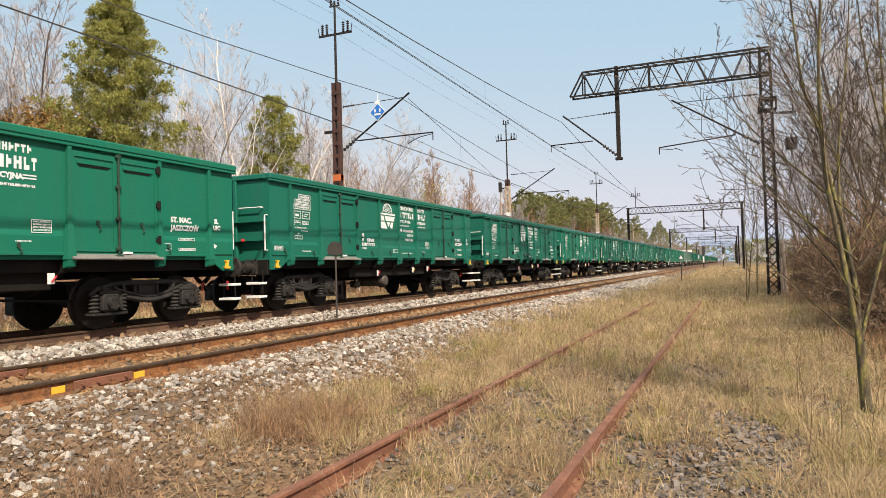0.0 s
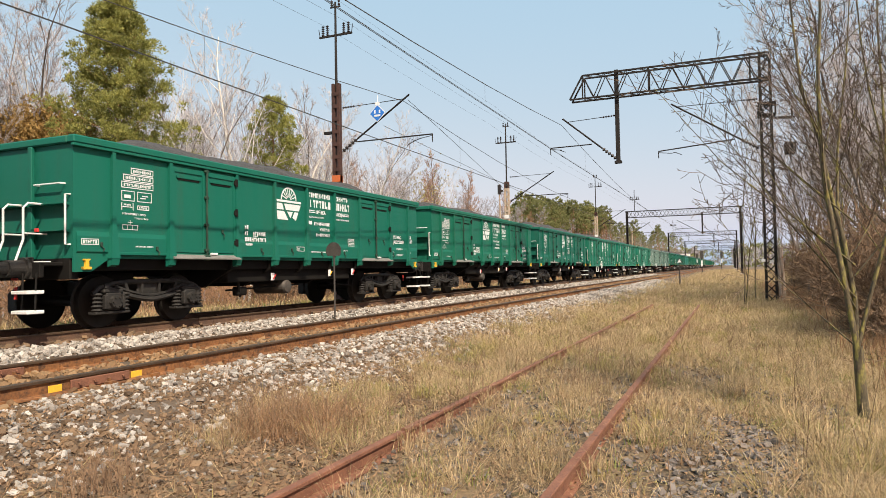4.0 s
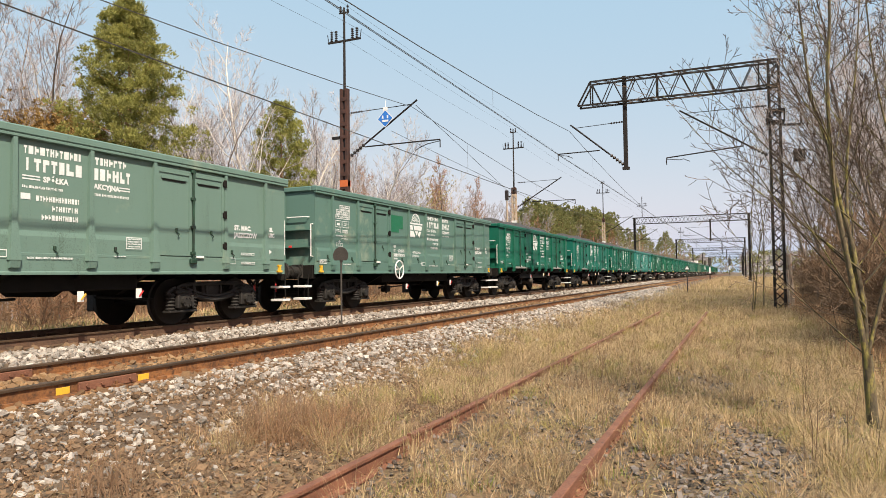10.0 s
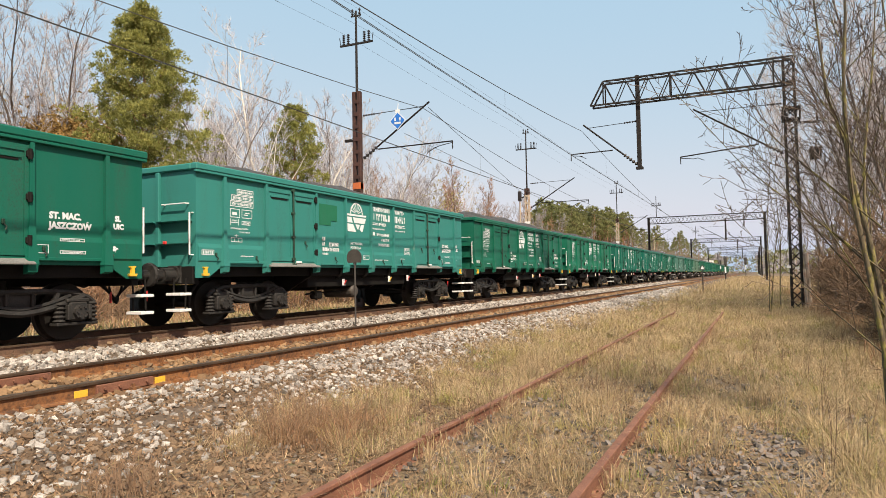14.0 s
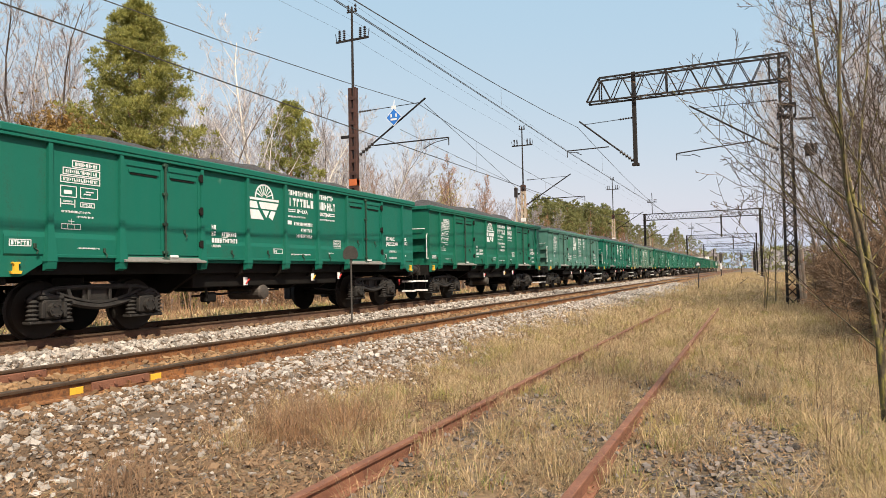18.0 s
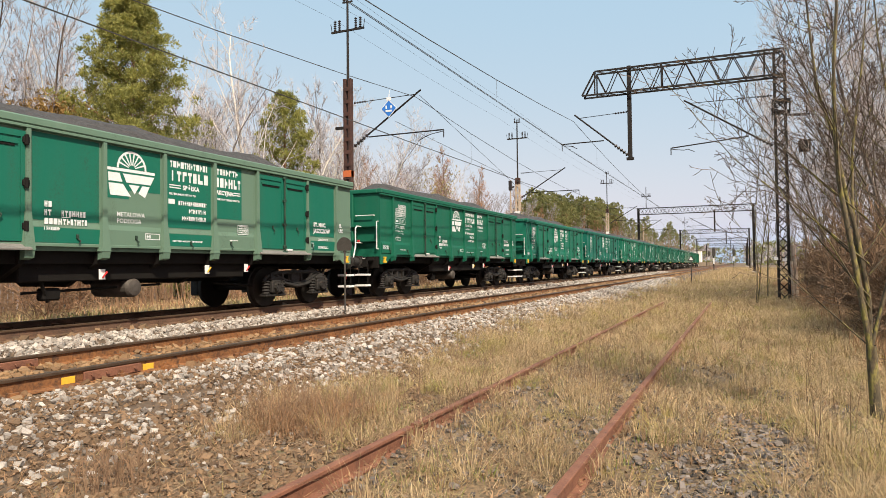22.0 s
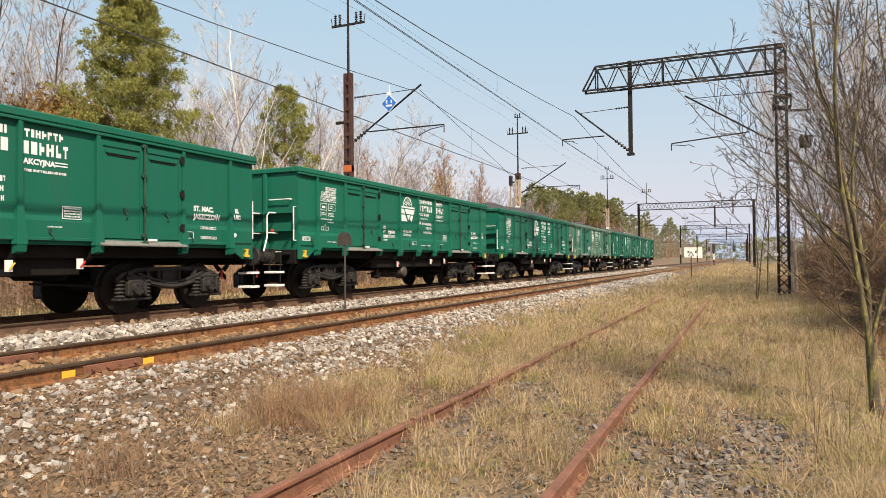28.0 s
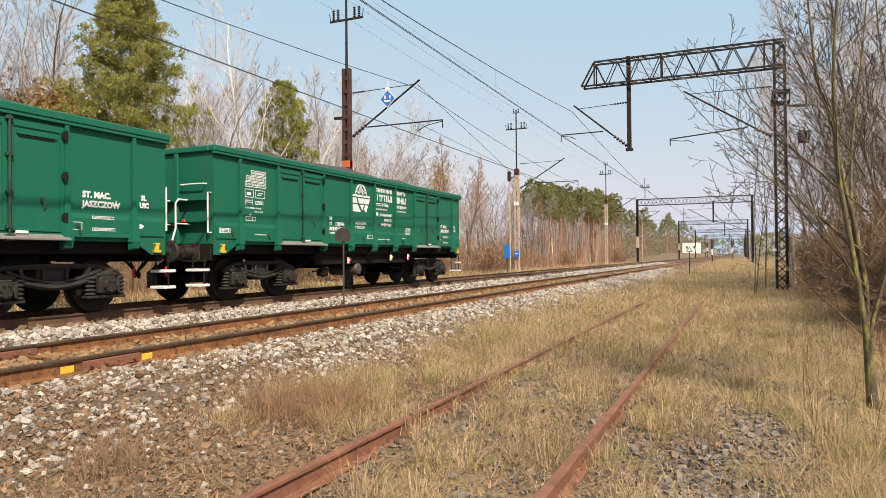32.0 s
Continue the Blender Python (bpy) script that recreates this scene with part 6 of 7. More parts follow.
def place(template, spots):
    """Copies of a template at (x, y, scale); the template itself takes the first place."""
    for k, (x, y, s) in enumerate(spots):
        ob = template if k == 0 else copy_thing(template, Matrix.Identity(4))
        ob.matrix_basis = turned(x, y, s)


# far side: the large pine, small pine, oak and birches that stand out
big = pine("pine_tree", "large bushy pine with olive green crown", 15.6, 4.3, 0.05, 4, 84000, 0.155, 3, 0.021, NEEDLES, lobes=130, power=0.57, clump=0.31, per=38)
big.matrix_basis = turned(*spot(48.25, 38.5)[:2])
small = pine("pine_tree", "slender olive green pine among birches", 11.6, 3.3, 0.1, 7, 30000, 0.15, 3, 0.021, NEEDLES, lobes=74, power=0.64, clump=0.28, per=34)
small.matrix_basis = turned(*spot(37.1, 43)[:2], 1.06)
young = pine("pine_tree", "young pine half hidden behind the train", 7.5, 1.6, 0.12, 9, 3000, 0.18, 8, 0.017, NEEDLES, lobes=30, power=0.6)
place(young, [(*spot(44.8, 47)[:2], 1.0), (*spot(33.6, 50)[:2], 0.95), (*spot(51.5, 44)[:2], 1.1)])


def leafy(name, label, height, seed, leaf, tufts, size, wide=0.13, tall=0.17, mid=0.62):
    t = bare_tree(name, label, "tree", height, 0.1, ASH, BARK, BROWNTWIG, seed)
    r = np.random.RandomState(seed)
    c = r.normal(0, 1, (tufts, 3)) * np.array([height * wide, height * wide, height * tall]) + np.array([0, 0, height * mid])
    v = tuft_cloud(r, c, size, 8, 0.05)
    cr = bulk("leaves", v, [np.arange(len(v)).reshape(-1, 3)], leaf)
    cr.parent = t
    del cr["kind"]
    return t


oak = leafy("oak_tree", "small oak still holding rust-brown leaves", 11.2, 31, OAKLEAF, 11000, 0.22, 0.11, 0.095, 0.74)
oak.matrix_basis = turned(*spot(53.3, 43)[:2])
willow = leafy("willow_tree", "bare willow with olive-yellow catkins", 11.0, 33, BUDS, 600, 0.13)
willow.matrix_basis = turned(*spot(24.6, 62)[:2])
copy_thing(willow, turned(*spot(60.5, 46)[:2], 0.9))

birches = [bare_tree("birch_tree", "tall bare white-barked birch", "birch tree", 14.5, 0.12, BIRCH, BIRCHBARK, PALETWIG, s, group="birches of the wood edge", fine=(5, 0.38, 0.0065)) for s in (41, 42, 43)]
greys = [bare_tree("bare_tree", "slim bare grey-brown tree of the wood", "tree", 13.0, 0.085, ASH, BARK, TWIG, s, group="bare trees of the wood", fine=(5, 0.4, 0.007)) for s in (51, 52, 53)]
russets = [bare_tree("bare_tree", "bare tree with russet twigs", "tree", 10.0, 0.1, ASH, BARK, REDTWIG, 61, group="bare trees of the wood", fine=(6, 0.5, 0.007))]

TOPS_B = (0, 8, 15, 20, 24, 28, 31.8, 35, 38, 43, 48, 58)
TOPS_H = (13, 13, 12.5, 12.5, 12.5, 12.5, 15.5, 13.5, 15, 15.5, 14.5, 14)
lists = {id(x): [] for x in birches + greys + russets}
fixed = [(birches[0], 38.9, 37, 15.8), (birches[1], 43.3, 41, 14.8), (birches[0], 31.5, 52, 14.8), (birches[1], 36.0, 50, 12), (greys[0], 57.0, 43, 17.0), (greys[1], 55.3, 44, 18.0), (greys[2], 53.6, 47, 15.5), (russets[0], 21.6, 72, 11.5), (birches[1], 39.6, 41, 14.0), (birches[0], 44.6, 44, 14.5), (birches[2], 35.0, 47, 13.0), (greys[0], 56.3, 45, 18.0), (greys[2], 54.5, 46, 17.0), (greys[1], 58.0, 42, 17), (greys[2], 55.9, 48, 17.5), (greys[0], 53.0, 50, 15.5), (greys[1], 54.0, 52, 18), (greys[2], 57.4, 50, 19), (greys[0], 52.0, 52, 14), (birches[1], 42.6, 47, 14.5), (birches[2], 45.2, 46, 14), (birches[0], 59.0, 46, 16.0), (birches[2], 33.0, 50, 13.5), (greys[1], 29.5, 54, 13.0), (greys[1], 60, 44, 16), (russets[0], 20.4, 78, 10.5)]
for tpl, b, d, h in fixed:
    x, y, _ = spot(b, d)
    lists[id(tpl)].append((x, y, h / (14.5 if tpl in birches else 13.0 if tpl in greys else 10.0)))
for k in range(150):
    b = 9.5 + 49 * ((k + plants.uniform(0, 1)) / 150) ** 1.25
    away = plants.uniform(25, 44)
    d = away / math.sin(radians(max(b, 9.5)))
    h = np.interp(b, TOPS_B, TOPS_H) * plants.uniform(0.72, 1.0) * (1 + 0.12 * (away > 36))
    tpl = plants.choice(birches + greys + greys + (russets if b < 27 else []))
    if 38 < b < 46:
        tpl = plants.choice(greys)
    if d < 46 and (b > 43.6 or 34.6 < b < 39.4):
        continue
    x, y, _ = spot(b, d)
    lists[id(tpl)].append((x, y, float(h) / (14.5 if tpl in birches else 13.0 if tpl in greys else 10.0)))
for k in range(50):
    b = 12.5 + 19 * ((k + plants.uniform(0, 1)) / 50)
    away = plants.uniform(24, 36)
    tpl = plants.choice(greys + russets + birches[:1])
    x, y, _ = spot(b, away / math.sin(radians(b)))
    h = plants.uniform(9.0, 12.5)
    lists[id(tpl)].append((x, y, h / (14.5 if tpl in birches else 13.0 if tpl in greys else 10.0)))
for tpl in birches + greys + russets:
    place(tpl, lists[id(tpl)] or [(-60, 60, 1)])

# tall pine stand down the line and the woods beyond
stand = [pine("pine_tree", "tall pine with bare orange trunk in a stand", 16.0, 2.1, 0.7, s, 380, 0.42, 5, 0.08, DARKNEEDLES, "pines of the stand", 14, 0.5, 0.17, 0.5, 13) for s in (71, 72, 73)]
spots = {0: [], 1: [], 2: []}
for k in range(104):
    y = 104 + 82 * plants.random()
    x = -27.5 - plants.uniform(0, 1) ** 1.4 * 9 - (y - 112) * 0.02
    spots[k % 3].append((x, y, plants.uniform(0.78, 1.0) * (0.85 + 0.22 * (y - 100) / 86)))
for k in range(75):
    y = plants.uniform(190, 430)
    side = plants.random() < 0.8
    x = -(25 + plants.uniform(0, 30)) if side else plants.uniform(14, 50)
    spots[k % 3].append((x, y, plants.uniform(0.75, 1.05)))
for k in range(3):
    place(stand[k], spots[k])

def thicket(name, label, mat, n, b0, b1, away0, away1, h0, h1, seed, stems=5, twigs=34, width=0.009):
    """Close-set young stems with fine twigs, merging into one grey-brown mass."""
    r = np.random.RandomState(seed)
    b = radians(1) * (b0 + (b1 - b0) * r.uniform(0, 1, n))
    d = r.uniform(away0, away1, n) / np.sin(np.maximum(b, radians(9)))
    x, y = -np.sin(b) * d, np.cos(b) * d
    h = r.uniform(h0, h1, n) * (0.8 + 0.2 * np.sin(b * 60) * np.cos(b * 23))
    z = ground_z(x, y)
    k = n * stems
    foot = np.repeat(np.stack([x, y, z], 1), stems, 0) + np.concatenate([r.normal(0, 0.5, (k, 2)), np.zeros((k, 1))], 1)
    hs = np.repeat(h, stems) * r.uniform(0.55, 1.0, k)
    top = foot + np.stack([r.normal(0, 0.09, k) * hs, r.normal(0, 0.09, k) * hs, hs], 1)

    def blades_of(a, e, w):
        side = np.cross(e - a, r.normal(0, 1, a.shape))
        side *= w / (np.linalg.norm(side, axis=1, keepdims=True) + 1e-9)
        return np.stack([a - side, a + side, e], 1).reshape(-1, 3)

    f = r.uniform(0.12, 1.0, (k, twigs, 1))
    a = (foot[:, None] + (top - foot)[:, None] * f).reshape(-1, 3)
    way = r.normal(0, 0.55, (k * twigs, 3)) + np.array([0, 0, 0.75])
    ln = np.repeat(hs, twigs)[:, None] * 0.2 * r.uniform(0.4, 1.2, (k * twigs, 1)) * (1.2 - 0.7 * f.reshape(-1, 1))
    v = np.concatenate([blades_of(foot, top, 0.035), blades_of(a, a + way * ln, width)])
    bulk(name, v, [np.arange(len(v)).reshape(-1, 3)], mat, label, "thicket")


thicket("young_growth", "dense bare grey young growth of the wood", TWIG, 560, 9, 62, 26, 46, 4.5, 10.0, 501)
thicket("russet_growth", "dense russet young growth below the trees", REDTWIG, 330, 9, 40, 24, 40, 3.5, 7.0, 502)
thicket("brown_growth", "brown brushwood in the shade of the wood", WEED, 320, 12, 60, 22, 34, 1.5, 4.0, 503)

# undergrowth of the wood edge and the thicket on the near side
brush = [bare_tree("shrub", "dense bare brown shrub", "shrub", 2.9, 0.016, SHRUB, BRUSHTWIG, BRUSHTWIG, s, 12, 0.75, "shrubs of the thicket", 0.0065, (2, 0.3, 0.004)) for s in (81, 82, 83)]
red_brush = [bare_tree("shrub", "bare russet shrub at the wood edge", "shrub", 3.0, 0.02, SHRUB, REDTWIG, REDTWIG, 85, 8, 0.6, "shrubs of the wood edge", 0.01)]
spots = {0: [], 1: [], 2: [], 3: []}
for k in range(96):
    y = 13.5 + 48 * plants.random() ** 1.3
    x = 3.1 + 0.035 * (y - 14) + plants.uniform(0, 1) ** 1.2 * (1.5 + 0.1 * y)
    spots[k % 3].append((x, y, plants.uniform(0.8, 1.3)))
for x, y, s in ((2.6, 10.8, 0.5), (3.1, 11.8, 0.6), (2.9, 13.0, 0.65)):
    spots[1].append((x, y, s))
for k in range(46):
    b = 9 + 49 * plants.random() ** 1.2
    away = plants.uniform(20, 30)
    d = away / math.sin(radians(b))
    x, y, _ = spot(b, d)
    spots[3 if k % 2 else k % 3].append((x, y, plants.uniform(0.7, 1.3)))
for k in range(3):
    place(brush[k], spots[k])
place(red_brush[0], spots[3])

# woods behind the thicket
near_tree = bare_tree("bare_tree", "bare tree with fine grey-purple twigs", "tree", 13.0, 0.09, Spec((22, 8, 4), (36, 42, 40), (0.36, 0.45, 0.5), (0.2, 0.2, 0.2), 0.2, 0.09), BARK, GREYTWIG, 91, group="bare trees behind the thicket", least=0.005, fine=(3, 0.4, 0.005))
place(near_tree, [(4.9, 31, 0.95), (5.2, 34, 1.0), (4.3, 38, 0.95), (6.3, 40, 1.05), (7.4, 46, 1.1), (5.4, 49, 1.0), (8.8, 54, 1.1), (6.6, 60, 1.05), (7.0, 33, 1.0), (8.4, 38, 1.05), (5.6, 26, 0.9), (9.6, 44, 1.1), (7.8, 28, 0.95), (6.2, 23, 0.85), (10.5, 50, 1.1), (6.0, 29, 1.0), (3.9, 44, 0.9), (4.6, 25, 0.95), (5.4, 21, 0.9), (6.8, 26, 1.05), (8.0, 31, 1.1), (4.4, 30, 0.8)])
side_trees = bare_tree("bare_tree", "thin bare tree behind the thicket", "tree", 10.0, 0.06, ASH, BARK, BROWNTWIG, 93, group="bare trees behind the thicket", least=0.006, fine=(4, 0.35, 0.005))
place(side_trees, [(5.8, 20, 0.75), (6.4, 25, 0.9), (5.0, 28, 0.85), (7.2, 35, 1.0), (6.0, 45, 1.0), (4.2, 34, 0.8), (8.2, 42, 1.1), (4.4, 21, 0.85), (4.9, 23, 0.9), (3.6, 32, 0.8), (3.3, 36, 0.85), (4.6, 42, 0.95), (3.6, 50, 0.9), (5.2, 56, 1.0), (5.5, 66, 1.05), (7.5, 72, 1.1), (9, 84, 1.1), (6, 95, 1.0), (9, 110, 1.1), (14, 120, 1.2), (8, 140, 1.1)])

# saplings round the lattice mast and the mossy trees close to the camera
sapling = bare_tree("sapling", "thin bare sapling with few stems by the lattice mast", "tree", 7.4, 0.024, Spec((9, 4, 2), (38, 42, 42), (0.4, 0.45, 0.5), (0.22, 0.2, 0.2), 0.3, 0.1), MOSSBARK, BROWNTWIG, 95, 2, 0.16, "saplings beside the mast", 0.005)
place(sapling, [(0.45, 26.0, 1.0), (0.85, 30.5, 1.0), (2.7, 27.5, 0.85)])


def mossy_tree(x, y, seed, stems, radius, label):
    r = random.Random(seed)
    t = thing("mossy_tree", label, "tree", m=pose(x, y, 0.03, 0, 0, 0), group="mossy trees close to the path")
    wood, twigs = Shape(), Shape()
    fork = 0.72
    wood.tube([(0.0, 0, -0.15), (0.0, 0, 0.0), (-0.03, 0, 0.12), (-0.045, 0.01, fork * 0.6), (-0.06, 0.0, fork + 0.05)], [radius * 1.4, radius * 1.1, radius * 0.9, radius * 0.82, radius * 0.76], 12, False)
    for dx, dy, ln, f, z in stems:
        grow(r, Vector((-0.06, 0.0, z)), Vector((dx, dy, 1)), ln, radius * f * 0.8, 0 if f > 0.4 else 1, HERO, wood, twigs, 0.0028)
    part("trunk", wood.mesh("trunk", MOSSBARK, True, False), MOSSBARK, t, "yellow-green mossy trunk and limbs")
    part("crown", twigs.mesh("crown", BROWNTWIG, False, False), BROWNTWIG, t, "fine bare twigs")
    return t


mossy_tree(1.09, 7.1, 101, ((-0.11, 0.02, 4.7, 0.62, 0.7), (0.06, 0.06, 4.5, 0.55, 0.72), (-0.2, -0.04, 4.0, 0.42, 0.8), (0.2, 0.1, 4.2, 0.42, 0.75), (-0.7, 0.25, 2.5, 0.24, 1.2), (-1.0, 0.2, 2.5, 0.22, 1.5), (-0.55, -0.1, 2.3, 0.22, 1.1), (-1.3, 0.1, 1.9, 0.18, 0.75), (-0.9, 0.1, 2.4, 0.22, 1.9), (-0.5, 0.2, 2.4, 0.22, 2.2), (0.9, 0.2, 1.9, 0.2, 1.4)), 0.055, "mossy young tree forking low, bare branches")
mossy_tree(1.75, 8.3, 103, ((-0.08, 0.0, 4.9, 0.6, 0.7), (0.12, 0.1, 4.5, 0.55, 0.7), (-0.75, 0.2, 2.4, 0.26, 1.2), (-1.0, 0.1, 2.2, 0.24, 1.7), (-0.6, -0.1, 2.4, 0.24, 2.2)), 0.044, "mossy slim tree with bare twigs behind another")
mossy_tree(2.5, 11.6, 105, ((-0.1, 0.0, 6.2, 0.6, 0.7), (0.12, 0.1, 5.8, 0.55, 0.7), (-0.75, 0.0, 3.2, 0.3, 1.2), (-0.7, 0.2, 3.2, 0.3, 1.7), (-0.9, 0.0, 3.4, 0.3, 2.4)), 0.048, "mossy bare tree at the thicket edge")


# ---- grasses ----
def patchy(x, y):
    return 0.5 + 0.25 * np.sin(x * 1.9 + 0.7 * np.sin(y * 1.1)) * np.cos(y * 1.3 - x * 0.4) + 0.25 * np.sin(x * 4.1 + y * 2.7)


def grass_share(x, y):
    p = np.clip((x + np.where(y > 9, 4.95, 4.6) + 0.35 * patchy(x, y)) / 0.5, 0, 1)
    p *= np.where(x < -2.6, np.clip((y - 4.4 - (x + 2.6) * 0.1) / 1.6, 0.04, 1), 1)
    p *= np.where((x > -2.5) & (x < -1.1), np.clip(0.16 + y * 0.065, 0, 1), 1)
    p *= np.where((x > -2.66) & (x < -2.2) & (y < 7), 0.12, 1)
    p *= np.where((x > -1.15) & (x < -0.72) & (y < 7), 0.15, 1)
    p *= np.where((np.abs(x + 2.53) < 0.05) | (np.abs(x + 1.02) < 0.05), np.where(y > 11, 0.6, 0.04), 1)
    p *= 1 - 0.92 * np.exp(-(((x - 0.0) / 0.48) ** 2 + ((y - 5.6) / 1.3) ** 2) ** 2)
    near = np.clip((y - 4) / 9, 0, 1)
    return p * np.clip(3.4 * patchy(x, y) - 1.0 + near * 1.2, 0.07, 1)


def blades(name, label, mat, tufts, x0, x1, y0, y1, per, height, spread, width, seed, share=None, fall=6.0, lean=0.5, fan=False):
    r = np.random.RandomState(seed)
    u = r.uniform(0, 1, tufts)
    ty = y0 + fall * (np.exp(u * np.log((y1 - y0) / fall + 1)) - 1)
    tx = r.uniform(x0, x1, tufts)
    if share is not None:
        ok = r.uniform(0, 1, tufts) < share(tx, ty)
        tx, ty = tx[ok], ty[ok]
    n = len(tx)
    hs = height * r.uniform(0.45, 1.25, n)
    bx = (tx[:, None] + r.normal(0, spread, (n, per))).ravel()
    by = (ty[:, None] + r.normal(0, spread, (n, per))).ravel()
    h = (hs[:, None] * r.uniform(0.4, 1.1, (n, per))).ravel()
    bz = ground_z(bx, by) - 0.01
    a = r.uniform(0, 2 * np.pi, n * per)
    if fan:
        a = np.arctan2(by - np.repeat(ty, per), bx - np.repeat(tx, per)) + r.normal(0, 0.5, n * per)
    ln = h * lean * np.abs(r.normal(0.6, 0.45, n * per))
    dx, dy = np.cos(a) * ln, np.sin(a) * ln
    b = r.uniform(0, 2 * np.pi, n * per)
    w = width * r.uniform(0.6, 1.4, n * per) * (1 + by / 40)
    sx, sy = np.cos(b) * w, np.sin(b) * w
    v = np.stack([
        np.stack([bx - sx, by - sy, bz], 1), np.stack([bx + sx, by + sy, bz], 1),
        np.stack([bx + dx * 0.35 + sx * 0.7, by + dy * 0.35 + sy * 0.7, bz + h * 0.6], 1), np.stack([bx + dx * 0.35 - sx * 0.7, by + dy * 0.35 - sy * 0.7, bz + h * 0.6], 1),
        np.stack([bx + dx, by + dy, bz + h * np.clip(1 - ln / (h + 1e-6) * 0.3, 0.5, 1)], 1)], 1).reshape(-1, 3)
    o = 5 * np.arange(n * per)[:, None]
    return bulk(name, v, [o + np.array([[0, 1, 2, 3]]), o + np.array([[3, 2, 4]])], mat, label, "grass")


blades("dry_grass_near", "dry straw-coloured grass tufts near the siding", GRASS, 7000, -5.0, 4.5, 1.8, 16, 17, 0.2, 0.045, 0.0018, 201, grass_share, 6.0, 1.5)
blades("dry_grass_mid", "dry grass along the disused siding", GRASS, 6500, -5.1, 6.0, 14, 50, 11, 0.28, 0.1, 0.0034, 203, lambda x, y: grass_share(x, y) * np.clip(0.35 + 1.1 * patchy(x * 0.6 + 1, y * 0.5), 0, 1), 15, 1.9)
blades("dry_grass_far", "dry grass strip running down the line", GRASS, 3200, -5.2, 9.0, 48, 220, 9, 0.4, 0.4, 0.007, 204, lambda x, y: np.clip((x + 5.0) / 0.6, 0, 1), 40)
for k, rx in enumerate((-2.53, -1.02)):
    blades("rail_grass", "dry tufts leaning over the rusty siding rail", GRASS, 420, rx - 0.2, rx + 0.2, 4.6, 24, 12, 0.24, 0.03, 0.0026, 211 + k, lambda x, y, rx=rx: (np.abs(x - rx) > 0.07) * np.clip(patchy(x * 0.5, y * 1.3) * 1.5 - 0.3, 0, 1), 6.0, 0.9)
blades("green_grass", "fresh green grass blades among the straw", GREEN, 4000, -4.6, 3.5, 2.0, 40, 16, 0.16, 0.05, 0.0022, 205, lambda x, y: grass_share(x, y) * (patchy(x * 0.7 + 3, y * 0.7) > 0.48), 6.0, 1.2, True)
blades("grass_tussocks", "taller pale tussocks of dry grass", GRASS, 1000, -4.6, 4.0, 2.6, 26, 60, 0.36, 0.045, 0.0017, 208, lambda x, y: grass_share(x, y) * (np.abs(x + 1.02) > 0.1) * (np.abs(x + 2.53) > 0.1), 6.0, 1.5, True)
blades("russet_grass", "russet dead grass and weeds by the thicket", REDGRASS, 3600, 1.6, 4.2, 5.5, 48, 11, 0.38, 0.11, 0.0045, 206, lambda x, y: np.clip((x - 1.5) / 0.8, 0, 1), 14)
blades("far_side_grass", "russet and straw grass beyond the train", GRASS, 3400, -25, -13.2, 5, 130, 10, 0.34, 0.3, 0.009, 207, None, 40, 1.4)
blades("far_side_weeds", "russet dead weeds beyond the train", REDGRASS, 1500, -25, -14.0, 5, 130, 9, 0.5, 0.3, 0.01, 209, lambda x, y: patchy(x * 0.4, y * 0.3), 40, 1.0)
blades("far_side_green", "green grass beyond the train", GREEN, 1600, -22, -13.2, 5, 90, 10, 0.26, 0.3, 0.009, 210, lambda x, y: patchy(x * 0.3 + 2, y * 0.4), 40, 1.2)


blades("brown_dead_grass", "brown matted dead stems between the straw tufts", DEADSTEM, 6000, -4.8, 4.2, 2.0, 40, 11, 0.19, 0.07, 0.0021, 232, lambda x, y: np.clip(1.5 - 1.7 * patchy(x + 0.4, y * 0.9 + 1.0), 0.1, 1) * np.clip(grass_share(x, y) * 1.5 + 0.1, 0, 1) * np.where(x > 0.6, 0.35, 1.0), 6.0, 1.7)
blades("pale_grass", "pale long straw grass on the path by the thicket", GRASS, 1500, 0.5, 3.6, 2.6, 22, 34, 0.27, 0.07, 0.0018, 233, lambda x, y: np.clip(0.55 + patchy(x * 0.8, y * 0.8), 0, 1), 6.0, 1.6, True)
blades("russet_clump", "dense rust-brown clump of dead grass beside the ballast", REDGRASS, 46, -4.1, -3.35, 4.9, 5.9, 34, 0.4, 0.12, 0.0022, 231, None, 6.0, 1.5)


def litter(name, label, mat, n, x0, x1, y0, y1, length, width, seed, share, fall=5.0):
    """Fallen straws and leaves lying criss-cross close to the ground."""
    r = np.random.RandomState(seed)
    u = r.uniform(0, 1, n)
    y = y0 + fall * (np.exp(u * np.log((y1 - y0) / fall + 1)) - 1)
    x = r.uniform(x0, x1, n)
    ok = r.uniform(0, 1, n) < share(x, y)
    x, y = x[ok], y[ok]
    n = len(x)
    z = ground_z(x, y) + r.uniform(-0.005, 0.05, n)
    a, e = r.uniform(0, 2 * np.pi, n), np.abs(r.normal(0.25, 0.35, n))
    ln = length * r.uniform(0.4, 1.4, n)
    dx, dy, dz = np.cos(a) * np.cos(e) * ln, np.sin(a) * np.cos(e) * ln, np.sin(e) * ln
    w = width * r.uniform(0.5, 1.5, n) * (1 + y / 25)
    sx, sy = -np.sin(a) * w, np.cos(a) * w
    v = np.stack([np.stack([x - sx, y - sy, z], 1), np.stack([x + sx, y + sy, z + 0.3 * w], 1), np.stack([x + dx, y + dy, z + dz], 1)], 1).reshape(-1, 3)
    return bulk(name, v, [np.arange(3 * n).reshape(-1, 3)], mat, label, "grass")


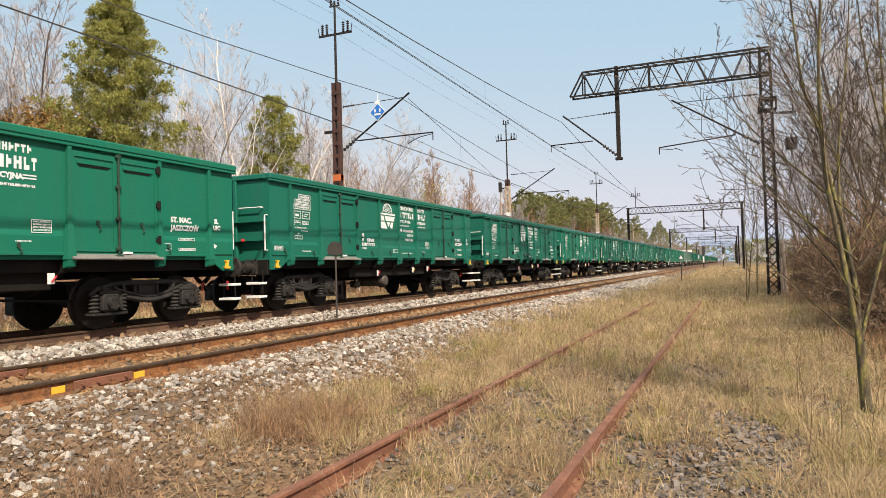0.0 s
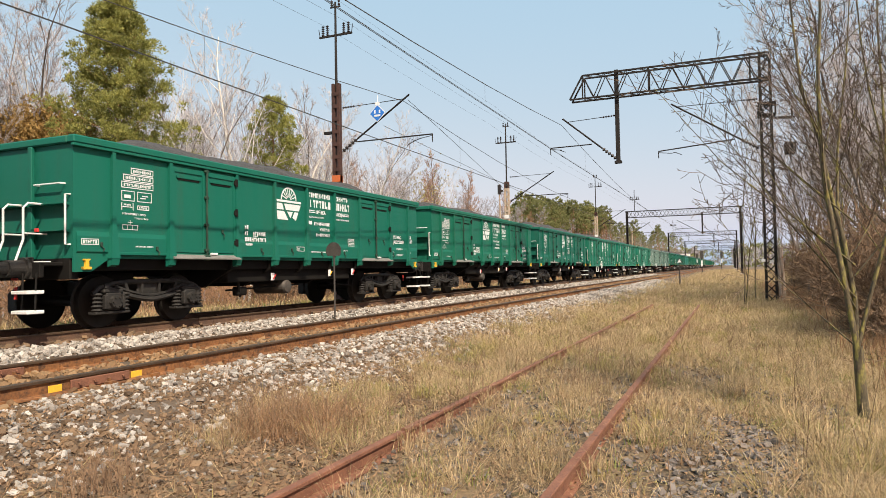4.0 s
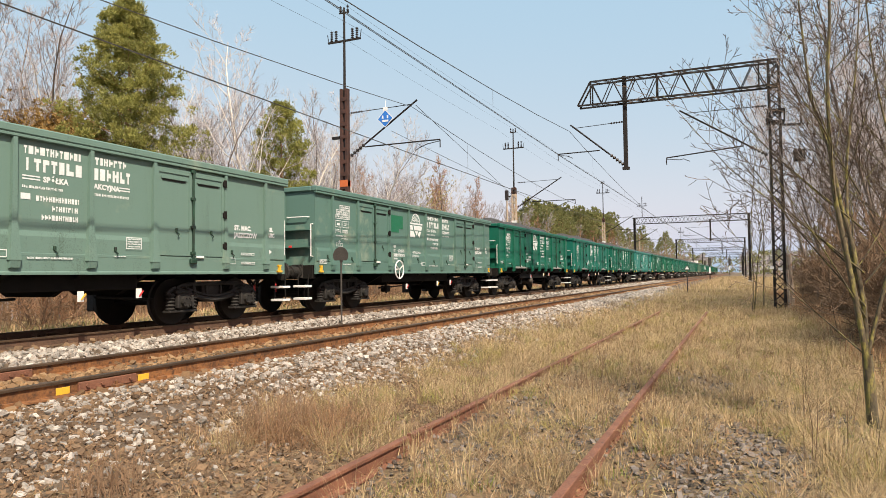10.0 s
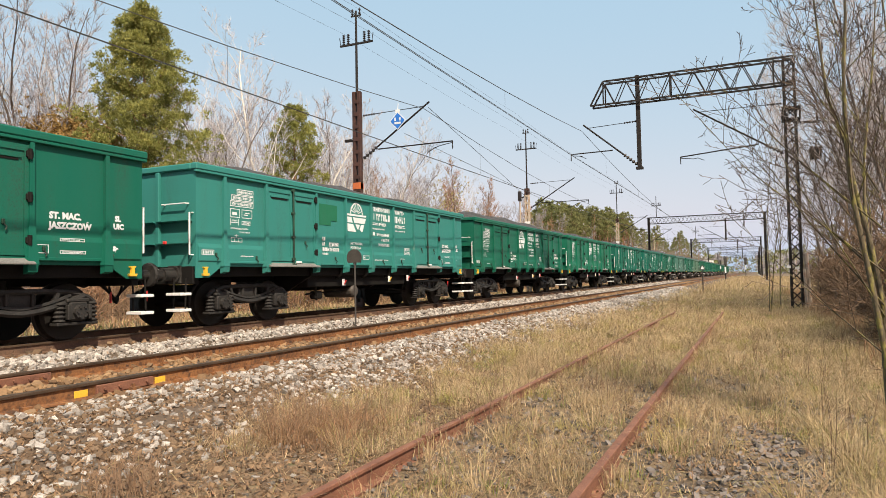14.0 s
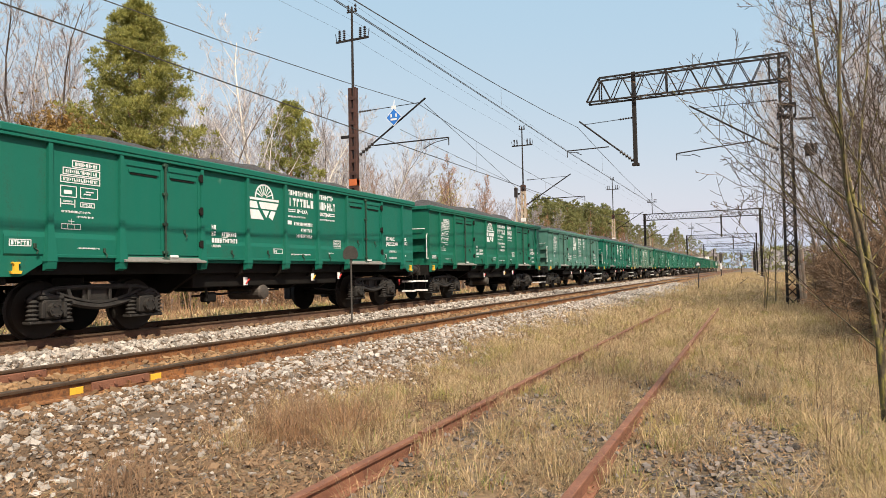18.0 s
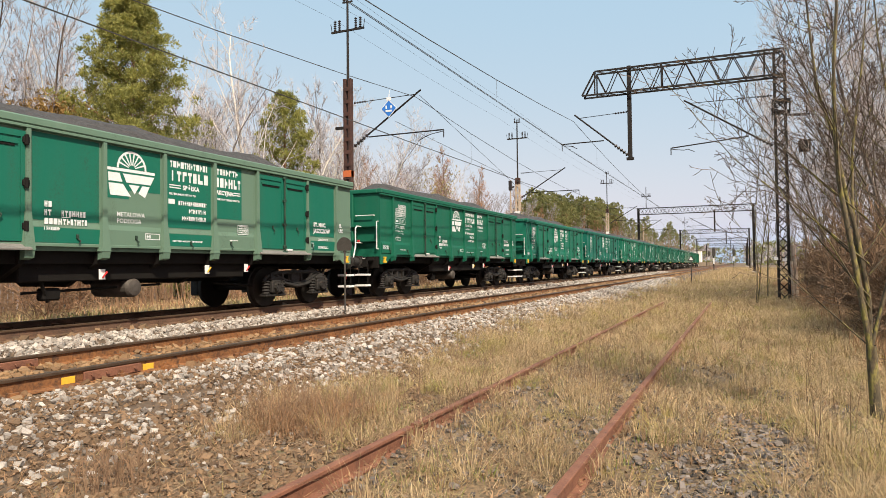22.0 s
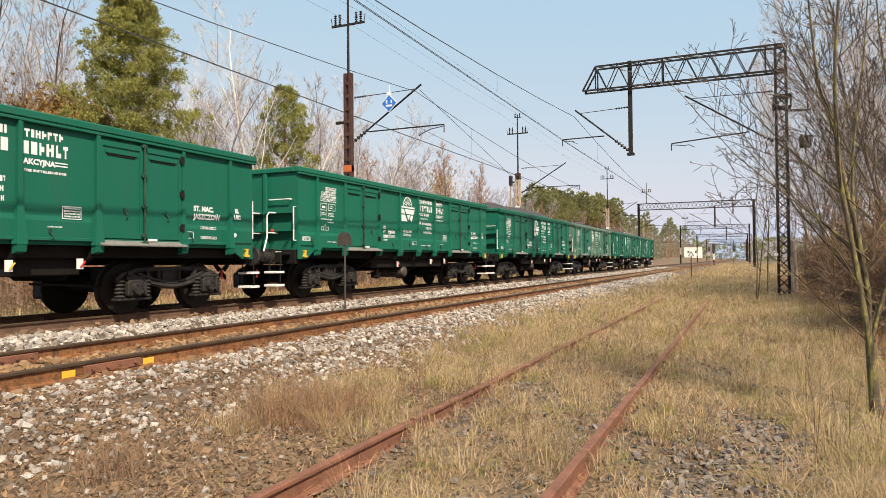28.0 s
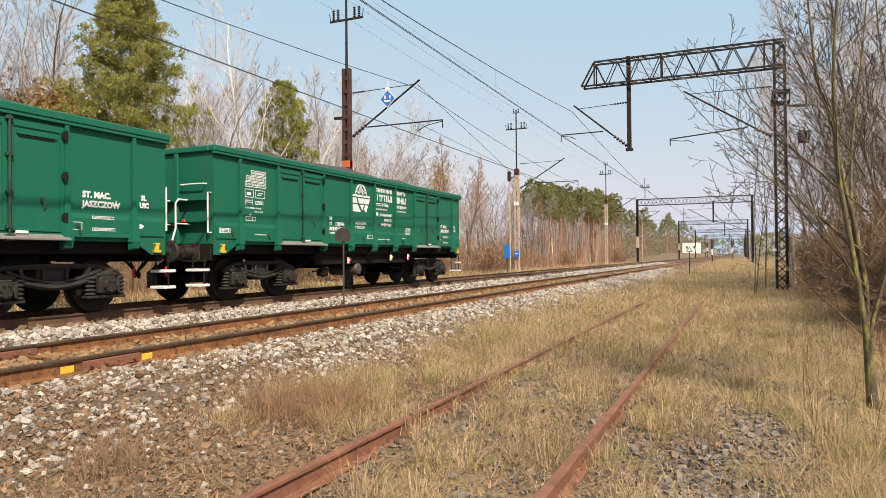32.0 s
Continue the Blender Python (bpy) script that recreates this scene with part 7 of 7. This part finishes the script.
litter("straw_litter", "matted fallen straw and dead blades on the soil", GRASS, 170000, -5.0, 4.5, 1.8, 16, 0.14, 0.002, 221, lambda x, y: np.clip(grass_share(x, y) * 0.9 + 0.04, 0, 1) * (x > -4.6))
litter("straw_litter_far", "matted dry grass further along the siding", GRASS, 60000, -5.0, 6.0, 14, 60, 0.22, 0.003, 222, grass_share, 15)
litter("dead_leaves", "brown dead leaves and stems among stones and grass", DEADSTEM, 70000, -5.8, 3.0, 1.8, 14, 0.05, 0.006, 223, lambda x, y: 0.35 + 0.6 * patchy(x, y))


def weeds(name, label, spots, seed, height, mat):
    r = random.Random(seed)
    s = Shape()
    for x, y, k in spots:
        z = float(ground_z(np.float64(x), np.float64(y)))
        for _ in range(k):
            p = Vector((x + r.gauss(0, 0.09), y + r.gauss(0, 0.09), z - 0.02))
            h = height * r.uniform(0.5, 1.2)
            d = Vector((r.gauss(0, 0.16), r.gauss(0, 0.16), 1)).normalized()
            s.tube([p, p + d * h * 0.5, p + (d + Vector((r.gauss(0, 0.1), r.gauss(0, 0.1), 0))) * h], [0.003, 0.0025, 0.0015], 3, False)
            for _ in range(4):
                q = p + d * h * r.uniform(0.4, 0.95)
                e = Vector((r.gauss(0, 1), r.gauss(0, 1), r.uniform(0.6, 1.6))).normalized()
                s.tube([q, q + e * h * 0.22], [0.0018, 0.001], 3, False)
    me = s.mesh(name, mat, False, False)
    tagged(new(name, me), label, "weeds", kind="stuff")


weeds("dead_weeds", "thin dead brown weed stalks standing in the grass", [(plants.uniform(-4.4, 3), 4.0 + 26 * plants.random() ** 1.4, 3) for _ in range(130)], 301, 0.55, WEED)
weeds("weed_clump", "russet clump of dead weeds beside the ballast", [(-3.75 + plants.gauss(0, 0.3), 5.35 + plants.gauss(0, 0.3), 7) for _ in range(26)], 302, 0.42, WEED)
weeds("grey_weed_clump", "grey-brown dead weeds among the stones", [(-3.95 + plants.gauss(0, 0.16), 3.35 + plants.gauss(0, 0.16), 7) for _ in range(12)], 303, 0.3, WEED)

# distant woods closing the view
r = np.random.RandomState(401)
c = np.stack([r.uniform(-420, 420, 9000), r.uniform(430, 640, 9000), r.uniform(0, 1, 9000) ** 0.9 * 14], 1)
c = c[(np.abs(c[:, 0] + 9) > 11) | (c[:, 1] > 600)]
v = tuft_cloud(r, c, 2.6, 8, 0.5)
bulk("far_woods", v, [np.arange(len(v)).reshape(-1, 3)], DARKNEEDLES, "distant mixed woods closing the line", "woods")
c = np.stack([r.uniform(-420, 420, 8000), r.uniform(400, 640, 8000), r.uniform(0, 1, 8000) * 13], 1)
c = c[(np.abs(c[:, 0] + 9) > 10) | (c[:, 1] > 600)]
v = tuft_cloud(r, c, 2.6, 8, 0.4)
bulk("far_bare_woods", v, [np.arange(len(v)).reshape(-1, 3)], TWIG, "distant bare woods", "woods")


c = np.stack([-27 - r.uniform(0, 1, 3600) ** 1.3 * 50, r.uniform(185, 430, 3600), r.uniform(0, 1, 3600) ** 0.8 * 10.5], 1)
v = tuft_cloud(r, c, 1.5, 16, 0.06)
bulk("bend_woods", v, [np.arange(len(v)).reshape(-1, 3)], BENDWOOD, "grey-green mixed woods along the far bend", "woods")


# ---- what moves ----
def motions():
    for k, ob in enumerate(TRAIN):
        walk(ob, [(t, pose(TRAIN_X, wagon_y(k, t), TRAIN_Z)) for t in range(0, 33)])
    # every wheelset rolls alike in its bogie: the two places on a bogie are keyed once and shared
    leaders = {}
    for ob in TRAIN:
        for o in ob.children_recursive:
            if "axle" in o:
                if o["axle"] not in leaders:
                    walk(o, [(f / FPS, pose(*o.location, math.degrees((last_at(0) - last_at(f / FPS)) / WHEEL_R) % 360)) for f in range(0, 32 * FPS + 1)])
                    leaders[o["axle"]] = o.animation_data
                else:
                    keys = leaders[o["axle"]]
                    o.rotation_mode = "QUATERNION"
                    o.animation_data_create()
                    o.animation_data.action = keys.action
                    o.animation_data.action_slot = keys.action_slot


motions()
